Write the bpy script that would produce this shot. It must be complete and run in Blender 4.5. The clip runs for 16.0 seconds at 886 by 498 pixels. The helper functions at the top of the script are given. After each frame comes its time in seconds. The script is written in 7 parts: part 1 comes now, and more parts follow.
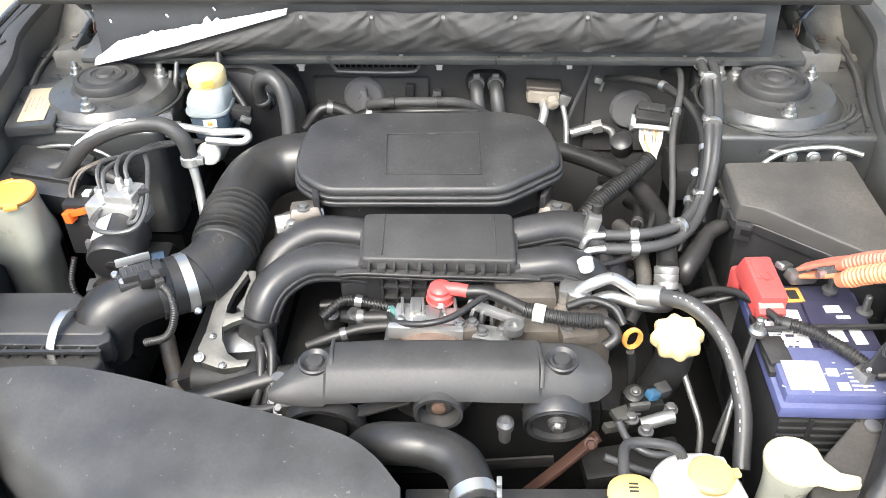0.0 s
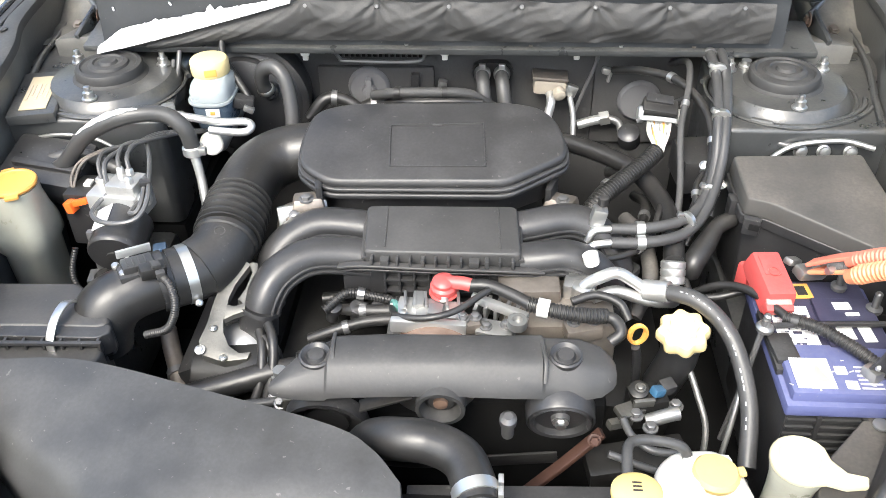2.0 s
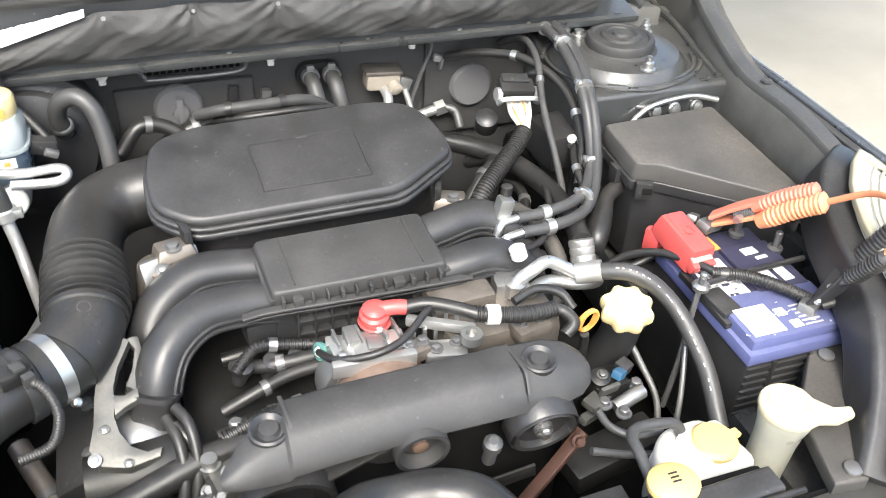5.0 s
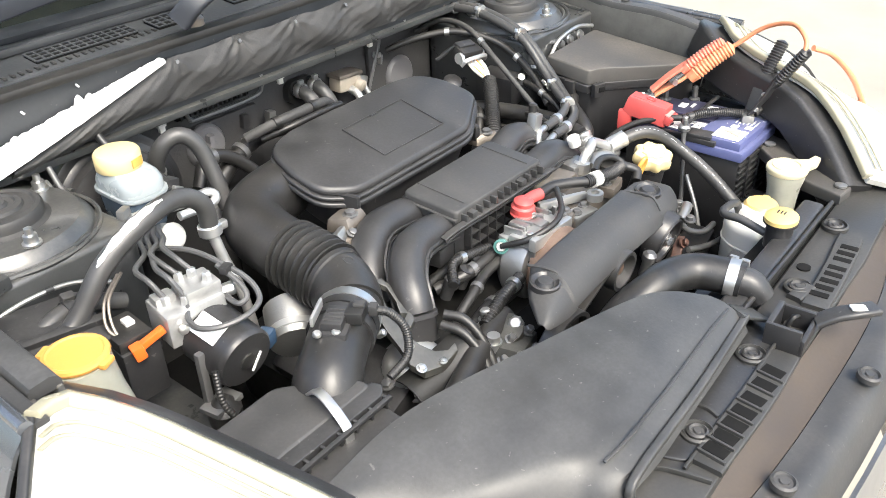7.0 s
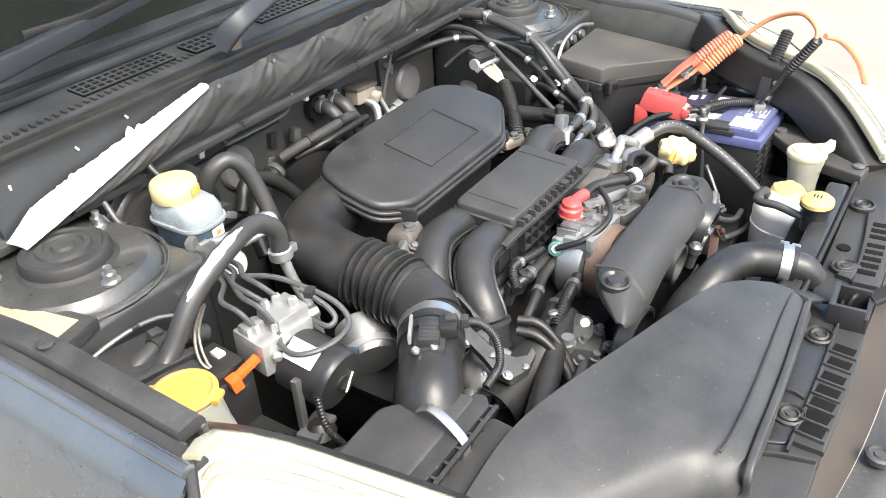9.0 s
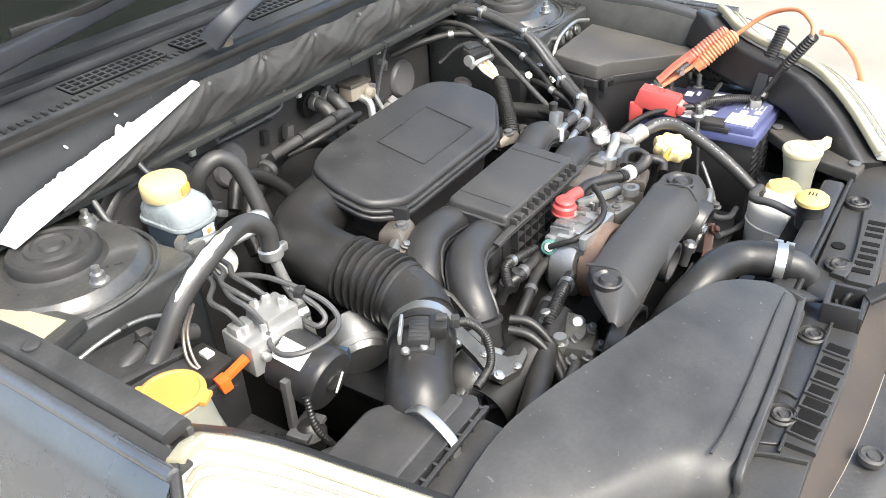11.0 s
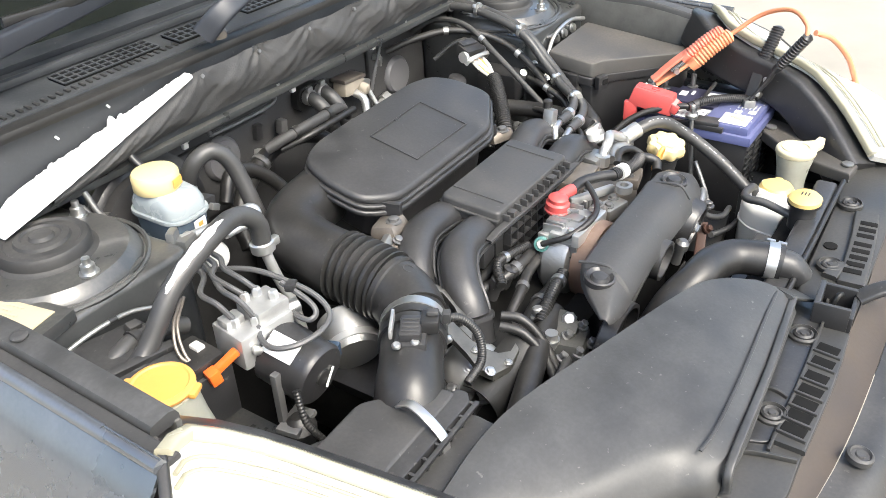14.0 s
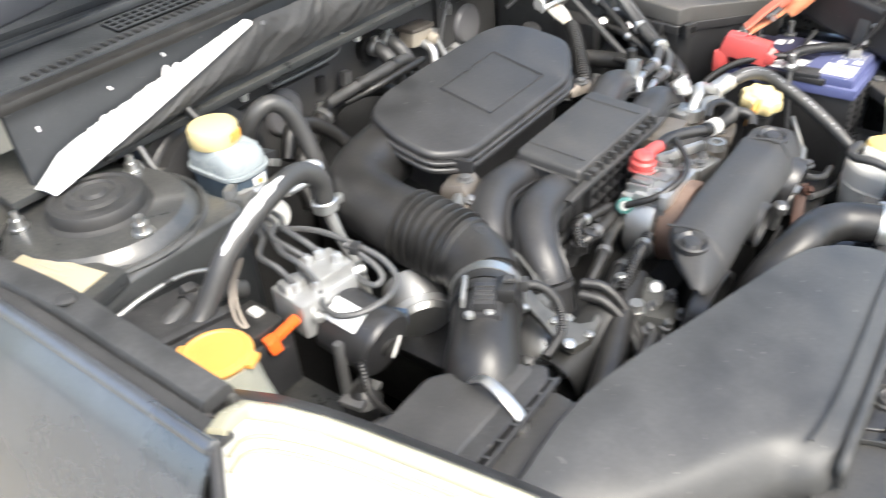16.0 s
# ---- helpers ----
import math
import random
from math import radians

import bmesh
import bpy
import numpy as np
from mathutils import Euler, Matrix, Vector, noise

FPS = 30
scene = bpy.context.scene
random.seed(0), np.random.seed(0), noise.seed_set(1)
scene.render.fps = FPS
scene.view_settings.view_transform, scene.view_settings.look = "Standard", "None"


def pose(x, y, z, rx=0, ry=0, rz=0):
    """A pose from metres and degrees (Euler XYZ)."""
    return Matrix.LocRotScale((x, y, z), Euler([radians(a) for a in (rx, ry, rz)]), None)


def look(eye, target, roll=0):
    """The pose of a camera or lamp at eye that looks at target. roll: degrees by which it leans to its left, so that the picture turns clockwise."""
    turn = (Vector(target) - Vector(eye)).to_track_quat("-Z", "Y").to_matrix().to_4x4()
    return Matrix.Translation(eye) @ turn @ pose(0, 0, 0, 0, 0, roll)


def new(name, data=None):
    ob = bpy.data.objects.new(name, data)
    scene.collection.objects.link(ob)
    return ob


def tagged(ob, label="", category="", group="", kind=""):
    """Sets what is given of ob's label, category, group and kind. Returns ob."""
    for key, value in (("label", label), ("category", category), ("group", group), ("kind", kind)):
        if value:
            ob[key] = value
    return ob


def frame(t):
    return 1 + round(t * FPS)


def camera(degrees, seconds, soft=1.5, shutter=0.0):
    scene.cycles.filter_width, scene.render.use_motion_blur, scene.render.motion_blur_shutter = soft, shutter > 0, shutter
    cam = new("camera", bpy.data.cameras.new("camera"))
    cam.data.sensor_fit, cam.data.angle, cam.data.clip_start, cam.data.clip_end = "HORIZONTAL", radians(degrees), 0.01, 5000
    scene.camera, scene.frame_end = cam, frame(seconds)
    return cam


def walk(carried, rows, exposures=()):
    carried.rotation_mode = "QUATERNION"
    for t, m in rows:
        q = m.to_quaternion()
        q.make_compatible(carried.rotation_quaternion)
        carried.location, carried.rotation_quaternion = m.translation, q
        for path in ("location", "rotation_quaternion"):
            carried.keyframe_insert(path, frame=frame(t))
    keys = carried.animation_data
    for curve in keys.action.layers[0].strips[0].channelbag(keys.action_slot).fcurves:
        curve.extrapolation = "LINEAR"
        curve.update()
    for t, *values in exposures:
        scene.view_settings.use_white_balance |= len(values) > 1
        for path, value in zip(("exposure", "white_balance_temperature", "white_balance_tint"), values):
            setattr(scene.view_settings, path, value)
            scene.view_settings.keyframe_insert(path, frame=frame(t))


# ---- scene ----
cam = camera(54.5, 16.0, soft=0.7, shutter=0.25)
PATH = [
    (0, (0.091, -1.3, 1.529), (-0.01, 0.295, 0.327), -1.3),
    (0.5, (0.094, -1.3, 1.528), (-0.009, 0.292, 0.322), -1.3),
    (1, (0.095, -1.297, 1.527), (-0.014, 0.293, 0.318), -1.4),
    (1.5, (0.094, -1.289, 1.526), (-0.016, 0.292, 0.306), -1.3),
    (2, (0.095, -1.285, 1.525), (-0.022, 0.293, 0.303), -1.3),
    (2.5, (0.1, -1.284, 1.528), (-0.023, 0.294, 0.306), -1.7),
    (3, (0.103, -1.288, 1.525), (-0.021, 0.294, 0.307), -1.8),
    (3.5, (0.108, -1.284, 1.526), (-0.014, 0.301, 0.312), -1.7),
    (4, (0.116, -1.273, 1.511), (-0.027, 0.32, 0.309), -0.8),
    (4.2, (0.093, -1.263, 1.493), (0.04, 0.322, 0.273), 0.6),
    (6.3, (-0.748, -0.946, 1.427), (0.469, 0.156, 0.285), -3.0),
    (6.5, (-0.813, -0.979, 1.415), (0.433, 0.14, 0.322), -3.7),
    (7, (-0.916, -1.039, 1.407), (0.379, 0.064, 0.354), -2.1),
    (7.5, (-0.996, -0.973, 1.428), (0.354, 0.072, 0.387), -2.5),
    (8, (-1.062, -0.911, 1.431), (0.349, 0.048, 0.388), -3.2),
    (8.5, (-1.048, -0.897, 1.438), (0.354, 0.076, 0.395), -2.6),
    (9, (-1.023, -0.897, 1.434), (0.358, 0.084, 0.371), -3.6),
    (9.2, (-1.014, -0.9, 1.434), (0.363, 0.079, 0.365), -3.7),
    (11.5, (-1.007, -0.902, 1.435), (0.366, 0.075, 0.358), -3.6),
    (12, (-1.004, -0.898, 1.432), (0.368, 0.072, 0.348), -3.5),
    (12.5, (-1.003, -0.896, 1.433), (0.372, 0.07, 0.348), -3.4),
    (13, (-1.003, -0.9, 1.434), (0.385, 0.071, 0.371), -3.4),
    (13.5, (-1.003, -0.911, 1.434), (0.351, 0.093, 0.356), -4.7),
    (14, (-1.008, -0.904, 1.43), (0.372, 0.062, 0.353), -2.8),
    (14.5, (-1.006, -0.907, 1.436), (0.394, 0.058, 0.383), -3.5),
    (15, (-0.992, -0.914, 1.434), (0.387, 0.062, 0.363), -4.5),
    (15.5, (-0.963, -0.924, 1.432), (0.399, 0.076, 0.361), -4.7),
    (15.9, (-0.947, -0.894, 1.386), (0.337, 0.148, 0.262), -4.6),
    (16, (-0.958, -0.847, 1.384), (0.296, 0.208, 0.239), -5.0),
]
walk(cam, [(t, look(eye, target, roll)) for t, eye, target, roll in PATH], exposures=[(0.0, 1.92, 6330, 6), (4.2, 1.92, 6330, 6), (6.3, 2.08, 6480, 6), (7.0, 1.88, 6500, 6), (8.0, 1.92, 6480, 6), (9.2, 1.85, 6480, 6), (12.5, 1.82, 6480, 6), (16.0, 1.84, 6420, 6)])

# ---- world, sun, exposure ----
world = bpy.data.worlds.new("sky")
scene.world = world
world.use_nodes = True
wn = world.node_tree.nodes
sky = wn.new("ShaderNodeTexSky")
sky.sky_type, sky.sun_disc = "NISHITA", False
sky.sun_elevation, sky.sun_rotation = radians(50), radians(200)
sky.air_density, sky.dust_density = 1.0, 4.0
world.node_tree.links.new(sky.outputs["Color"], wn["Background"].inputs["Color"])
wn["Background"].inputs["Strength"].default_value = 0.15
sun_data = bpy.data.lights.new("sun", "SUN")
sun_data.energy, sun_data.angle, sun_data.color = 1.2, radians(25), (1.0, 0.96, 0.9)
sun = new("sun", sun_data)
sun.matrix_world = look((-1.2, -3.2, 4.2), (0, 0, 0))


# ---- materials ----
def material(name, color, rough=0.5, metal=0.0, dust=0.25, dust_color=(0.29, 0.28, 0.265), vary=0.25, grain=220.0, bump=0.15,
             coat=0.0, patch=9.0, specks=0.0, trans=0.0, subsurf=0.0):
    """Base colour varied at two scales, dust that lies on faces that look up, fine relief and uneven gloss."""
    m = bpy.data.materials.new(name)
    m.use_nodes = True
    nt, n, l = m.node_tree, m.node_tree.nodes, m.node_tree.links
    b = n["Principled BSDF"]
    tc = n.new("ShaderNodeTexCoord")
    fine, big = n.new("ShaderNodeTexNoise"), n.new("ShaderNodeTexNoise")
    fine.inputs["Scale"].default_value, fine.inputs["Detail"].default_value = grain, 4
    big.inputs["Scale"].default_value, big.inputs["Detail"].default_value, big.inputs["Roughness"].default_value = patch, 6, 0.62
    for t in (fine, big):
        l.new(tc.outputs["Object"], t.inputs["Vector"])
    var = n.new("ShaderNodeMix")
    var.data_type = "RGBA"
    var.inputs[6].default_value = (*[c * (1 - vary) for c in color], 1)
    var.inputs[7].default_value = (*[min(1, c * (1 + vary)) for c in color], 1)
    l.new(big.outputs["Fac"], var.inputs[0])
    geo = n.new("ShaderNodeNewGeometry")
    sep = n.new("ShaderNodeSeparateXYZ")
    l.new(geo.outputs["Normal"], sep.inputs[0])
    up = n.new("ShaderNodeMapRange")
    up.inputs["From Min"].default_value, up.inputs["From Max"].default_value = 0.1, 1.0
    up.inputs["To Min"].default_value = 0.2
    l.new(sep.outputs["Z"], up.inputs["Value"])
    spread = n.new("ShaderNodeMapRange")
    spread.inputs["From Min"].default_value, spread.inputs["From Max"].default_value = 0.25, 0.85
    l.new(big.outputs["Fac"], spread.inputs["Value"])
    grit = n.new("ShaderNodeMapRange")
    grit.inputs["From Min"].default_value, grit.inputs["From Max"].default_value = 0.3, 0.7
    grit.inputs["To Min"].default_value = 0.45
    l.new(fine.outputs["Fac"], grit.inputs["Value"])
    f1, f2, f3 = (n.new("ShaderNodeMath") for _ in range(3))
    for f in (f1, f2, f3):
        f.operation = "MULTIPLY"
    l.new(up.outputs[0], f1.inputs[0])
    l.new(spread.outputs[0], f1.inputs[1])
    l.new(f1.outputs[0], f2.inputs[0])
    l.new(grit.outputs[0], f2.inputs[1])
    l.new(f2.outputs[0], f3.inputs[0])
    f3.inputs[1].default_value = dust
    mix = n.new("ShaderNodeMix")
    mix.data_type = "RGBA"
    mix.inputs[7].default_value = (*dust_color, 1)
    l.new(f3.outputs[0], mix.inputs[0])
    l.new(var.outputs[2], mix.inputs[6])
    last = mix
    if specks:
        # small pale scuffs and splashes, scattered and uneven
        sp, msk = n.new("ShaderNodeTexNoise"), n.new("ShaderNodeMapRange")
        sp.inputs["Scale"].default_value, sp.inputs["Detail"].default_value, sp.inputs["Distortion"].default_value = 130, 2, 0.5
        l.new(tc.outputs["Object"], sp.inputs["Vector"])
        msk.inputs["From Min"].default_value, msk.inputs["From Max"].default_value = 0.70, 0.76
        msk.inputs["To Max"].default_value = specks
        l.new(sp.outputs["Fac"], msk.inputs["Value"])
        last = n.new("ShaderNodeMix")
        last.data_type = "RGBA"
        last.inputs[7].default_value = (0.24, 0.23, 0.21, 1)
        l.new(msk.outputs[0], last.inputs[0])
        l.new(mix.outputs[2], last.inputs[6])
    l.new(last.outputs[2], b.inputs["Base Color"])
    rr = n.new("ShaderNodeMapRange")
    rr.inputs["From Min"].default_value, rr.inputs["From Max"].default_value = 0.3, 0.7
    rr.inputs["To Min"].default_value, rr.inputs["To Max"].default_value = max(0.02, rough - 0.09), min(1, rough + 0.12)
    l.new(big.outputs["Fac"], rr.inputs["Value"])
    l.new(rr.outputs[0], b.inputs["Roughness"])
    b.inputs["Metallic"].default_value = metal
    b.inputs["Coat Weight"].default_value = coat
    b.inputs["Coat Roughness"].default_value = 0.06
    b.inputs["Transmission Weight"].default_value = trans
    b.inputs["Subsurface Weight"].default_value = subsurf
    b.inputs["Subsurface Radius"].default_value = (0.01, 0.01, 0.01)
    bp = n.new("ShaderNodeBump")
    bp.inputs["Strength"].default_value, bp.inputs["Distance"].default_value = bump, 0.001
    l.new(fine.outputs["Fac"], bp.inputs["Height"])
    l.new(bp.outputs[0], b.inputs["Normal"])
    return m


BLACK = material("black_plastic", (0.020, 0.020, 0.021), 0.36, dust=0.18, specks=0.25, patch=14)
SATIN = material("satin_black_plastic", (0.024, 0.024, 0.025), 0.40, dust=0.20, specks=0.2, dust_color=(0.20, 0.19, 0.18), patch=16, vary=0.35)
GREYP = material("grey_black_plastic", (0.034, 0.034, 0.034), 0.50, dust=0.20, specks=0.2, dust_color=(0.22, 0.20, 0.18), patch=14, vary=0.35)
DUSTY = material("dusty_black_plastic", (0.045, 0.044, 0.042), 0.6, dust=0.55, dust_color=(0.22, 0.19, 0.16))
RUBBER = material("black_rubber", (0.014, 0.014, 0.014), 0.40, dust=0.20, patch=20, dust_color=(0.20, 0.18, 0.16), vary=0.4, specks=0.1)
MOUNT = material("dusty_dull_rubber", (0.022, 0.022, 0.022), 0.62, dust=0.32, dust_color=(0.18, 0.17, 0.155), patch=24, vary=0.35)
HOSE = material("grey_rubber_hose", (0.036, 0.036, 0.036), 0.42, dust=0.22)
CLOTH = material("black_insulation_cloth", (0.027, 0.027, 0.027), 0.62, dust=0.26, bump=0.4, grain=400, patch=18)
FELT = material("black_firewall_mat", (0.034, 0.034, 0.034), 0.75, dust=0.30, bump=0.5)
BAYPAINT = material("dusty_grey_bay_paint", (0.040, 0.043, 0.045), 0.32, metal=0.2, dust=0.45, dust_color=(0.25, 0.23, 0.195), coat=0.35, patch=18, vary=0.4)
PAINT = material("dark_blue_grey_car_paint", (0.128, 0.136, 0.150), 0.26, metal=0.6, dust=0.30, dust_color=(0.34, 0.35, 0.37), coat=0.8, bump=0.02, vary=0.4, patch=7)
ALU = material("cast_aluminium", (0.36, 0.36, 0.35), 0.42, metal=0.85, dust=0.35, bump=0.4)
BRIGHT = material("bright_zinc_steel", (0.60, 0.60, 0.585), 0.36, metal=0.95, dust=0.12)
STEEL = material("grey_steel_pipe", (0.17, 0.17, 0.17), 0.38, metal=0.6, dust=0.2)
WHITEALU = material("machined_aluminium", (0.56, 0.56, 0.55), 0.34, metal=0.75, dust=0.15)
RUST = material("rusty_brown_metal", (0.16, 0.10, 0.07), 0.65, metal=0.3, dust=0.4, vary=0.5, patch=40)
BEIGE = material("dusty_beige_casting", (0.36, 0.32, 0.26), 0.55, metal=0.2, dust=0.3, vary=0.3, patch=40)
TAN = material("stained_cast_metal", (0.19, 0.165, 0.14), 0.45, metal=0.6, dust=0.35, vary=0.5, patch=40)
GRIME = material("oily_engine_metal", (0.017, 0.0168, 0.016), 0.40, metal=0.4, dust=0.06, vary=0.5, patch=25)
# Near-black, hardly any gloss: shade in slots, wells and low voids as colour.
DARK = material("dark_underbody_and_shade", (0.008, 0.008, 0.008), 0.9, dust=0.03)
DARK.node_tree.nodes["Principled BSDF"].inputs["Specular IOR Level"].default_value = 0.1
WHITEP = material("white_plastic", (0.60, 0.59, 0.55), 0.4, dust=0.15, vary=0.12, bump=0.05, patch=20)
FOAM = material("torn_white_foam", (0.80, 0.80, 0.80), 0.8, dust=0.05, vary=0.06, bump=0.6)
CREAM = material("yellowed_white_plastic", (0.46, 0.44, 0.36), 0.4, dust=0.10, vary=0.14, subsurf=0.1)
FLUID = material("translucent_grey_plastic", (0.085, 0.115, 0.15), 0.22, dust=0.05, vary=0.2, patch=25, subsurf=0.05)
MILKY = material("milky_plastic", (0.27, 0.30, 0.31), 0.28, dust=0.05, vary=0.12, subsurf=0.1)
YELLOW = material("faded_yellow_plastic", (0.60, 0.44, 0.16), 0.42, dust=0.15, dust_color=(0.65, 0.56, 0.32), vary=0.16)
PALEYELLOW = material("pale_yellow_plastic", (0.60, 0.49, 0.25), 0.42, dust=0.15, dust_color=(0.7, 0.62, 0.42), vary=0.12)
AMBER = material("orange_yellow_plastic", (0.68, 0.33, 0.075), 0.42, dust=0.15, dust_color=(0.68, 0.45, 0.2), vary=0.14)
ORANGE = material("orange_plastic", (0.85, 0.13, 0.02), 0.35, dust=0.03, vary=0.1)
PEACH = material("faded_orange_rubber_grip", (0.62, 0.24, 0.12), 0.45, dust=0.4, dust_color=(0.72, 0.46, 0.34), vary=0.25, patch=20)
CORAL = material("faded_coral_grip", (0.62, 0.17, 0.11), 0.5, dust=0.35, dust_color=(0.70, 0.40, 0.32), vary=0.25, patch=30)
RED = material("red_rubber", (0.45, 0.065, 0.06), 0.42, dust=0.25, dust_color=(0.55, 0.27, 0.24), vary=0.2)
BLUE = material("purple_blue_plastic", (0.082, 0.095, 0.215), 0.38, dust=0.35, vary=0.2, specks=0.35, patch=20)
TEAL = material("teal_plastic", (0.075, 0.20, 0.18), 0.45, dust=0.25)
NAVY = material("dark_navy_plastic", (0.035, 0.035, 0.07), 0.35, dust=0.12)
PAPER = material("white_label", (0.75, 0.75, 0.73), 0.5, dust=0.1, vary=0.05, bump=0.02)
DIRTYPAPER = material("stained_cream_label", (0.42, 0.36, 0.27), 0.6, dust=0.4, vary=0.25, patch=40)
LABELTAN = material("faded_warning_label", (0.42, 0.36, 0.24), 0.5, dust=0.2, vary=0.15)
INK = material("black_print", (0.02, 0.02, 0.02), 0.6, dust=0.05)
SILVERINK = material("grey_print", (0.45, 0.45, 0.46), 0.5, dust=0.05)
LAMPWHITE = material("hazy_lens_sky_glare", (0.58, 0.57, 0.52), 0.12, dust=0.03, coat=1.0, vary=0.06, bump=0.0)
LAMPRIM = material("pale_yellowed_lens_edge", (0.34, 0.32, 0.23), 0.2, dust=0.05, coat=0.5, vary=0.2)
STRAP = material("red_brown_rust", (0.045, 0.018, 0.011), 0.65, dust=0.2, dust_color=(0.08, 0.05, 0.036), vary=0.5, patch=40)
BROWNP = material("brown_dusty_plastic", (0.042, 0.032, 0.024), 0.6, dust=0.22, dust_color=(0.14, 0.108, 0.08), patch=16)
CONCRETE = material("pale_concrete", (0.30, 0.275, 0.225), 0.85, dust=0.25, dust_color=(0.40, 0.37, 0.31), vary=0.3, grain=60, patch=1.6)
GLASS = material("dark_windscreen", (0.012, 0.015, 0.014), 0.05, dust=0.05, coat=1.0, bump=0.0)
WIRE = material("white_wire", (0.38, 0.37, 0.33), 0.45, dust=0.15, vary=0.2)
PIPE = material("dark_painted_pipe", (0.085, 0.085, 0.085), 0.35, metal=0.3, dust=0.25)
TANKP = material("dirty_translucent_plastic", (0.30, 0.30, 0.25), 0.35, dust=0.15, vary=0.4, patch=14, subsurf=0.1)
COWLP = material("blue_grey_cowl_plastic", (0.027, 0.030, 0.034), 0.42, dust=0.20, specks=0.2, patch=14, vary=0.35)
BLOCKALU = material("bright_valve_block_alloy", (0.42, 0.42, 0.41), 0.36, metal=0.6, dust=0.2, vary=0.3, patch=50)
DISC = material("worn_grey_rubber_disc", (0.11, 0.11, 0.115), 0.45, dust=0.2)
DUCTP = material("dull_grey_black_duct_plastic", (0.036, 0.036, 0.035), 0.44, dust=0.22, specks=0.3, patch=13, dust_color=(0.18, 0.18, 0.18), vary=0.5)
SEAL = material("worn_black_wing_seal", (0.036, 0.036, 0.036), 0.55, dust=0.25, specks=0.15, patch=20, vary=0.35)
CASTB = material("dull_cast_bracket", (0.095, 0.094, 0.086), 0.42, metal=0.6, dust=0.3, vary=0.4, patch=30, bump=0.3)
PALECREAM = material("pale_cream_plastic", (0.52, 0.47, 0.32), 0.42, dust=0.15, dust_color=(0.6, 0.56, 0.42), vary=0.14, patch=30)
PINK = material("worn_pink_plastic", (0.50, 0.22, 0.20), 0.5, dust=0.3, dust_color=(0.6, 0.4, 0.36))
POCKET = material("dusty_grey_painted_metal", (0.10, 0.10, 0.095), 0.42, metal=0.15, dust=0.5, dust_color=(0.30, 0.27, 0.22), vary=0.5, patch=22, bump=0.3)
ARMP = material("blue_grey_wiper_paint", (0.022, 0.025, 0.032), 0.42, dust=0.12)
REFLECTOR = material("added_silver_reflector", (0.60, 0.60, 0.60), 0.6, dust=0.05)
SUPP = material("dusty_support_plastic", (0.028, 0.028, 0.027), 0.5, dust=0.30, dust_color=(0.18, 0.165, 0.145))
GREENISH = material("unseen_surround_olive", (0.14, 0.16, 0.11), 0.9, dust=0.1)


# ---- builders ----
def spline(points, steps=8):
    """A smooth line through the points."""
    p = [Vector(q) for q in points]
    if len(p) < 3:
        return [p[0].lerp(p[-1], i / steps) for i in range(steps + 1)]
    p = [p[0] * 2 - p[1], *p, p[-1] * 2 - p[-2]]
    out = []
    for i in range(1, len(p) - 2):
        a, b, c, d = p[i - 1:i + 3]
        for k in range(steps):
            t = k / steps
            out.append(0.5 * (2 * b + (c - a) * t + (2 * a - 5 * b + 4 * c - d) * t * t + (3 * b - a - 3 * c + d) * t ** 3))
    return out + [p[-2]]


def loft(bm, rings, caps=True, closed=False):
    """Skin over rings of equally many points."""
    vs = [[bm.verts.new(q) for q in r] for r in rings]
    n = len(vs[0])
    pairs = list(zip(vs, vs[1:])) + ([(vs[-1], vs[0])] if closed else [])
    for a, b in pairs:
        for i in range(n):
            bm.faces.new((a[i], a[(i + 1) % n], b[(i + 1) % n], b[i]))
    if caps and not closed:
        bm.faces.new(vs[0][::-1])
        bm.faces.new(vs[-1])
    return bm


def circle(n=14, rx=1.0, ry=None):
    ry = rx if ry is None else ry
    return [(rx * math.cos(math.tau * i / n), ry * math.sin(math.tau * i / n)) for i in range(n)]


def rrect(w, h, r, k=4):
    """A rectangle with rounded corners, round the origin."""
    out = []
    for cx, cy, a in ((w / 2 - r, h / 2 - r, 0), (-w / 2 + r, h / 2 - r, 90), (-w / 2 + r, -h / 2 + r, 180), (w / 2 - r, -h / 2 + r, 270)):
        out += [(cx + r * math.cos(radians(a + 90 * i / k)), cy + r * math.sin(radians(a + 90 * i / k))) for i in range(k + 1)]
    return out


def sweep(bm, line, section, scale=None, up=(0, 0, 1)):
    """A section carried along a line; scale(i, u) gives a size, or a pair of them."""
    rings, side0 = [], None
    for i, q in enumerate(line):
        d = (line[min(i + 1, len(line) - 1)] - line[max(i - 1, 0)]).normalized()
        if side0 is None:
            side0 = d.cross(Vector(up))
            if side0.length < 1e-3:
                side0 = d.cross(Vector((0, 1, 0)))
        side = (side0 - d * side0.dot(d)).normalized()
        side0 = side
        top = side.cross(d)
        s = scale(i, i / (len(line) - 1)) if scale else 1
        sx, sy = s if isinstance(s, tuple) else (s, s)
        rings.append([q + side * x * sx + top * y * sy for x, y in section])
    return loft(bm, rings)


def tube(points, r, seg=12, steps=8, bm=None, scale=None):
    bm = bm or bmesh.new()
    return sweep(bm, spline(points, steps), circle(seg, r), scale)


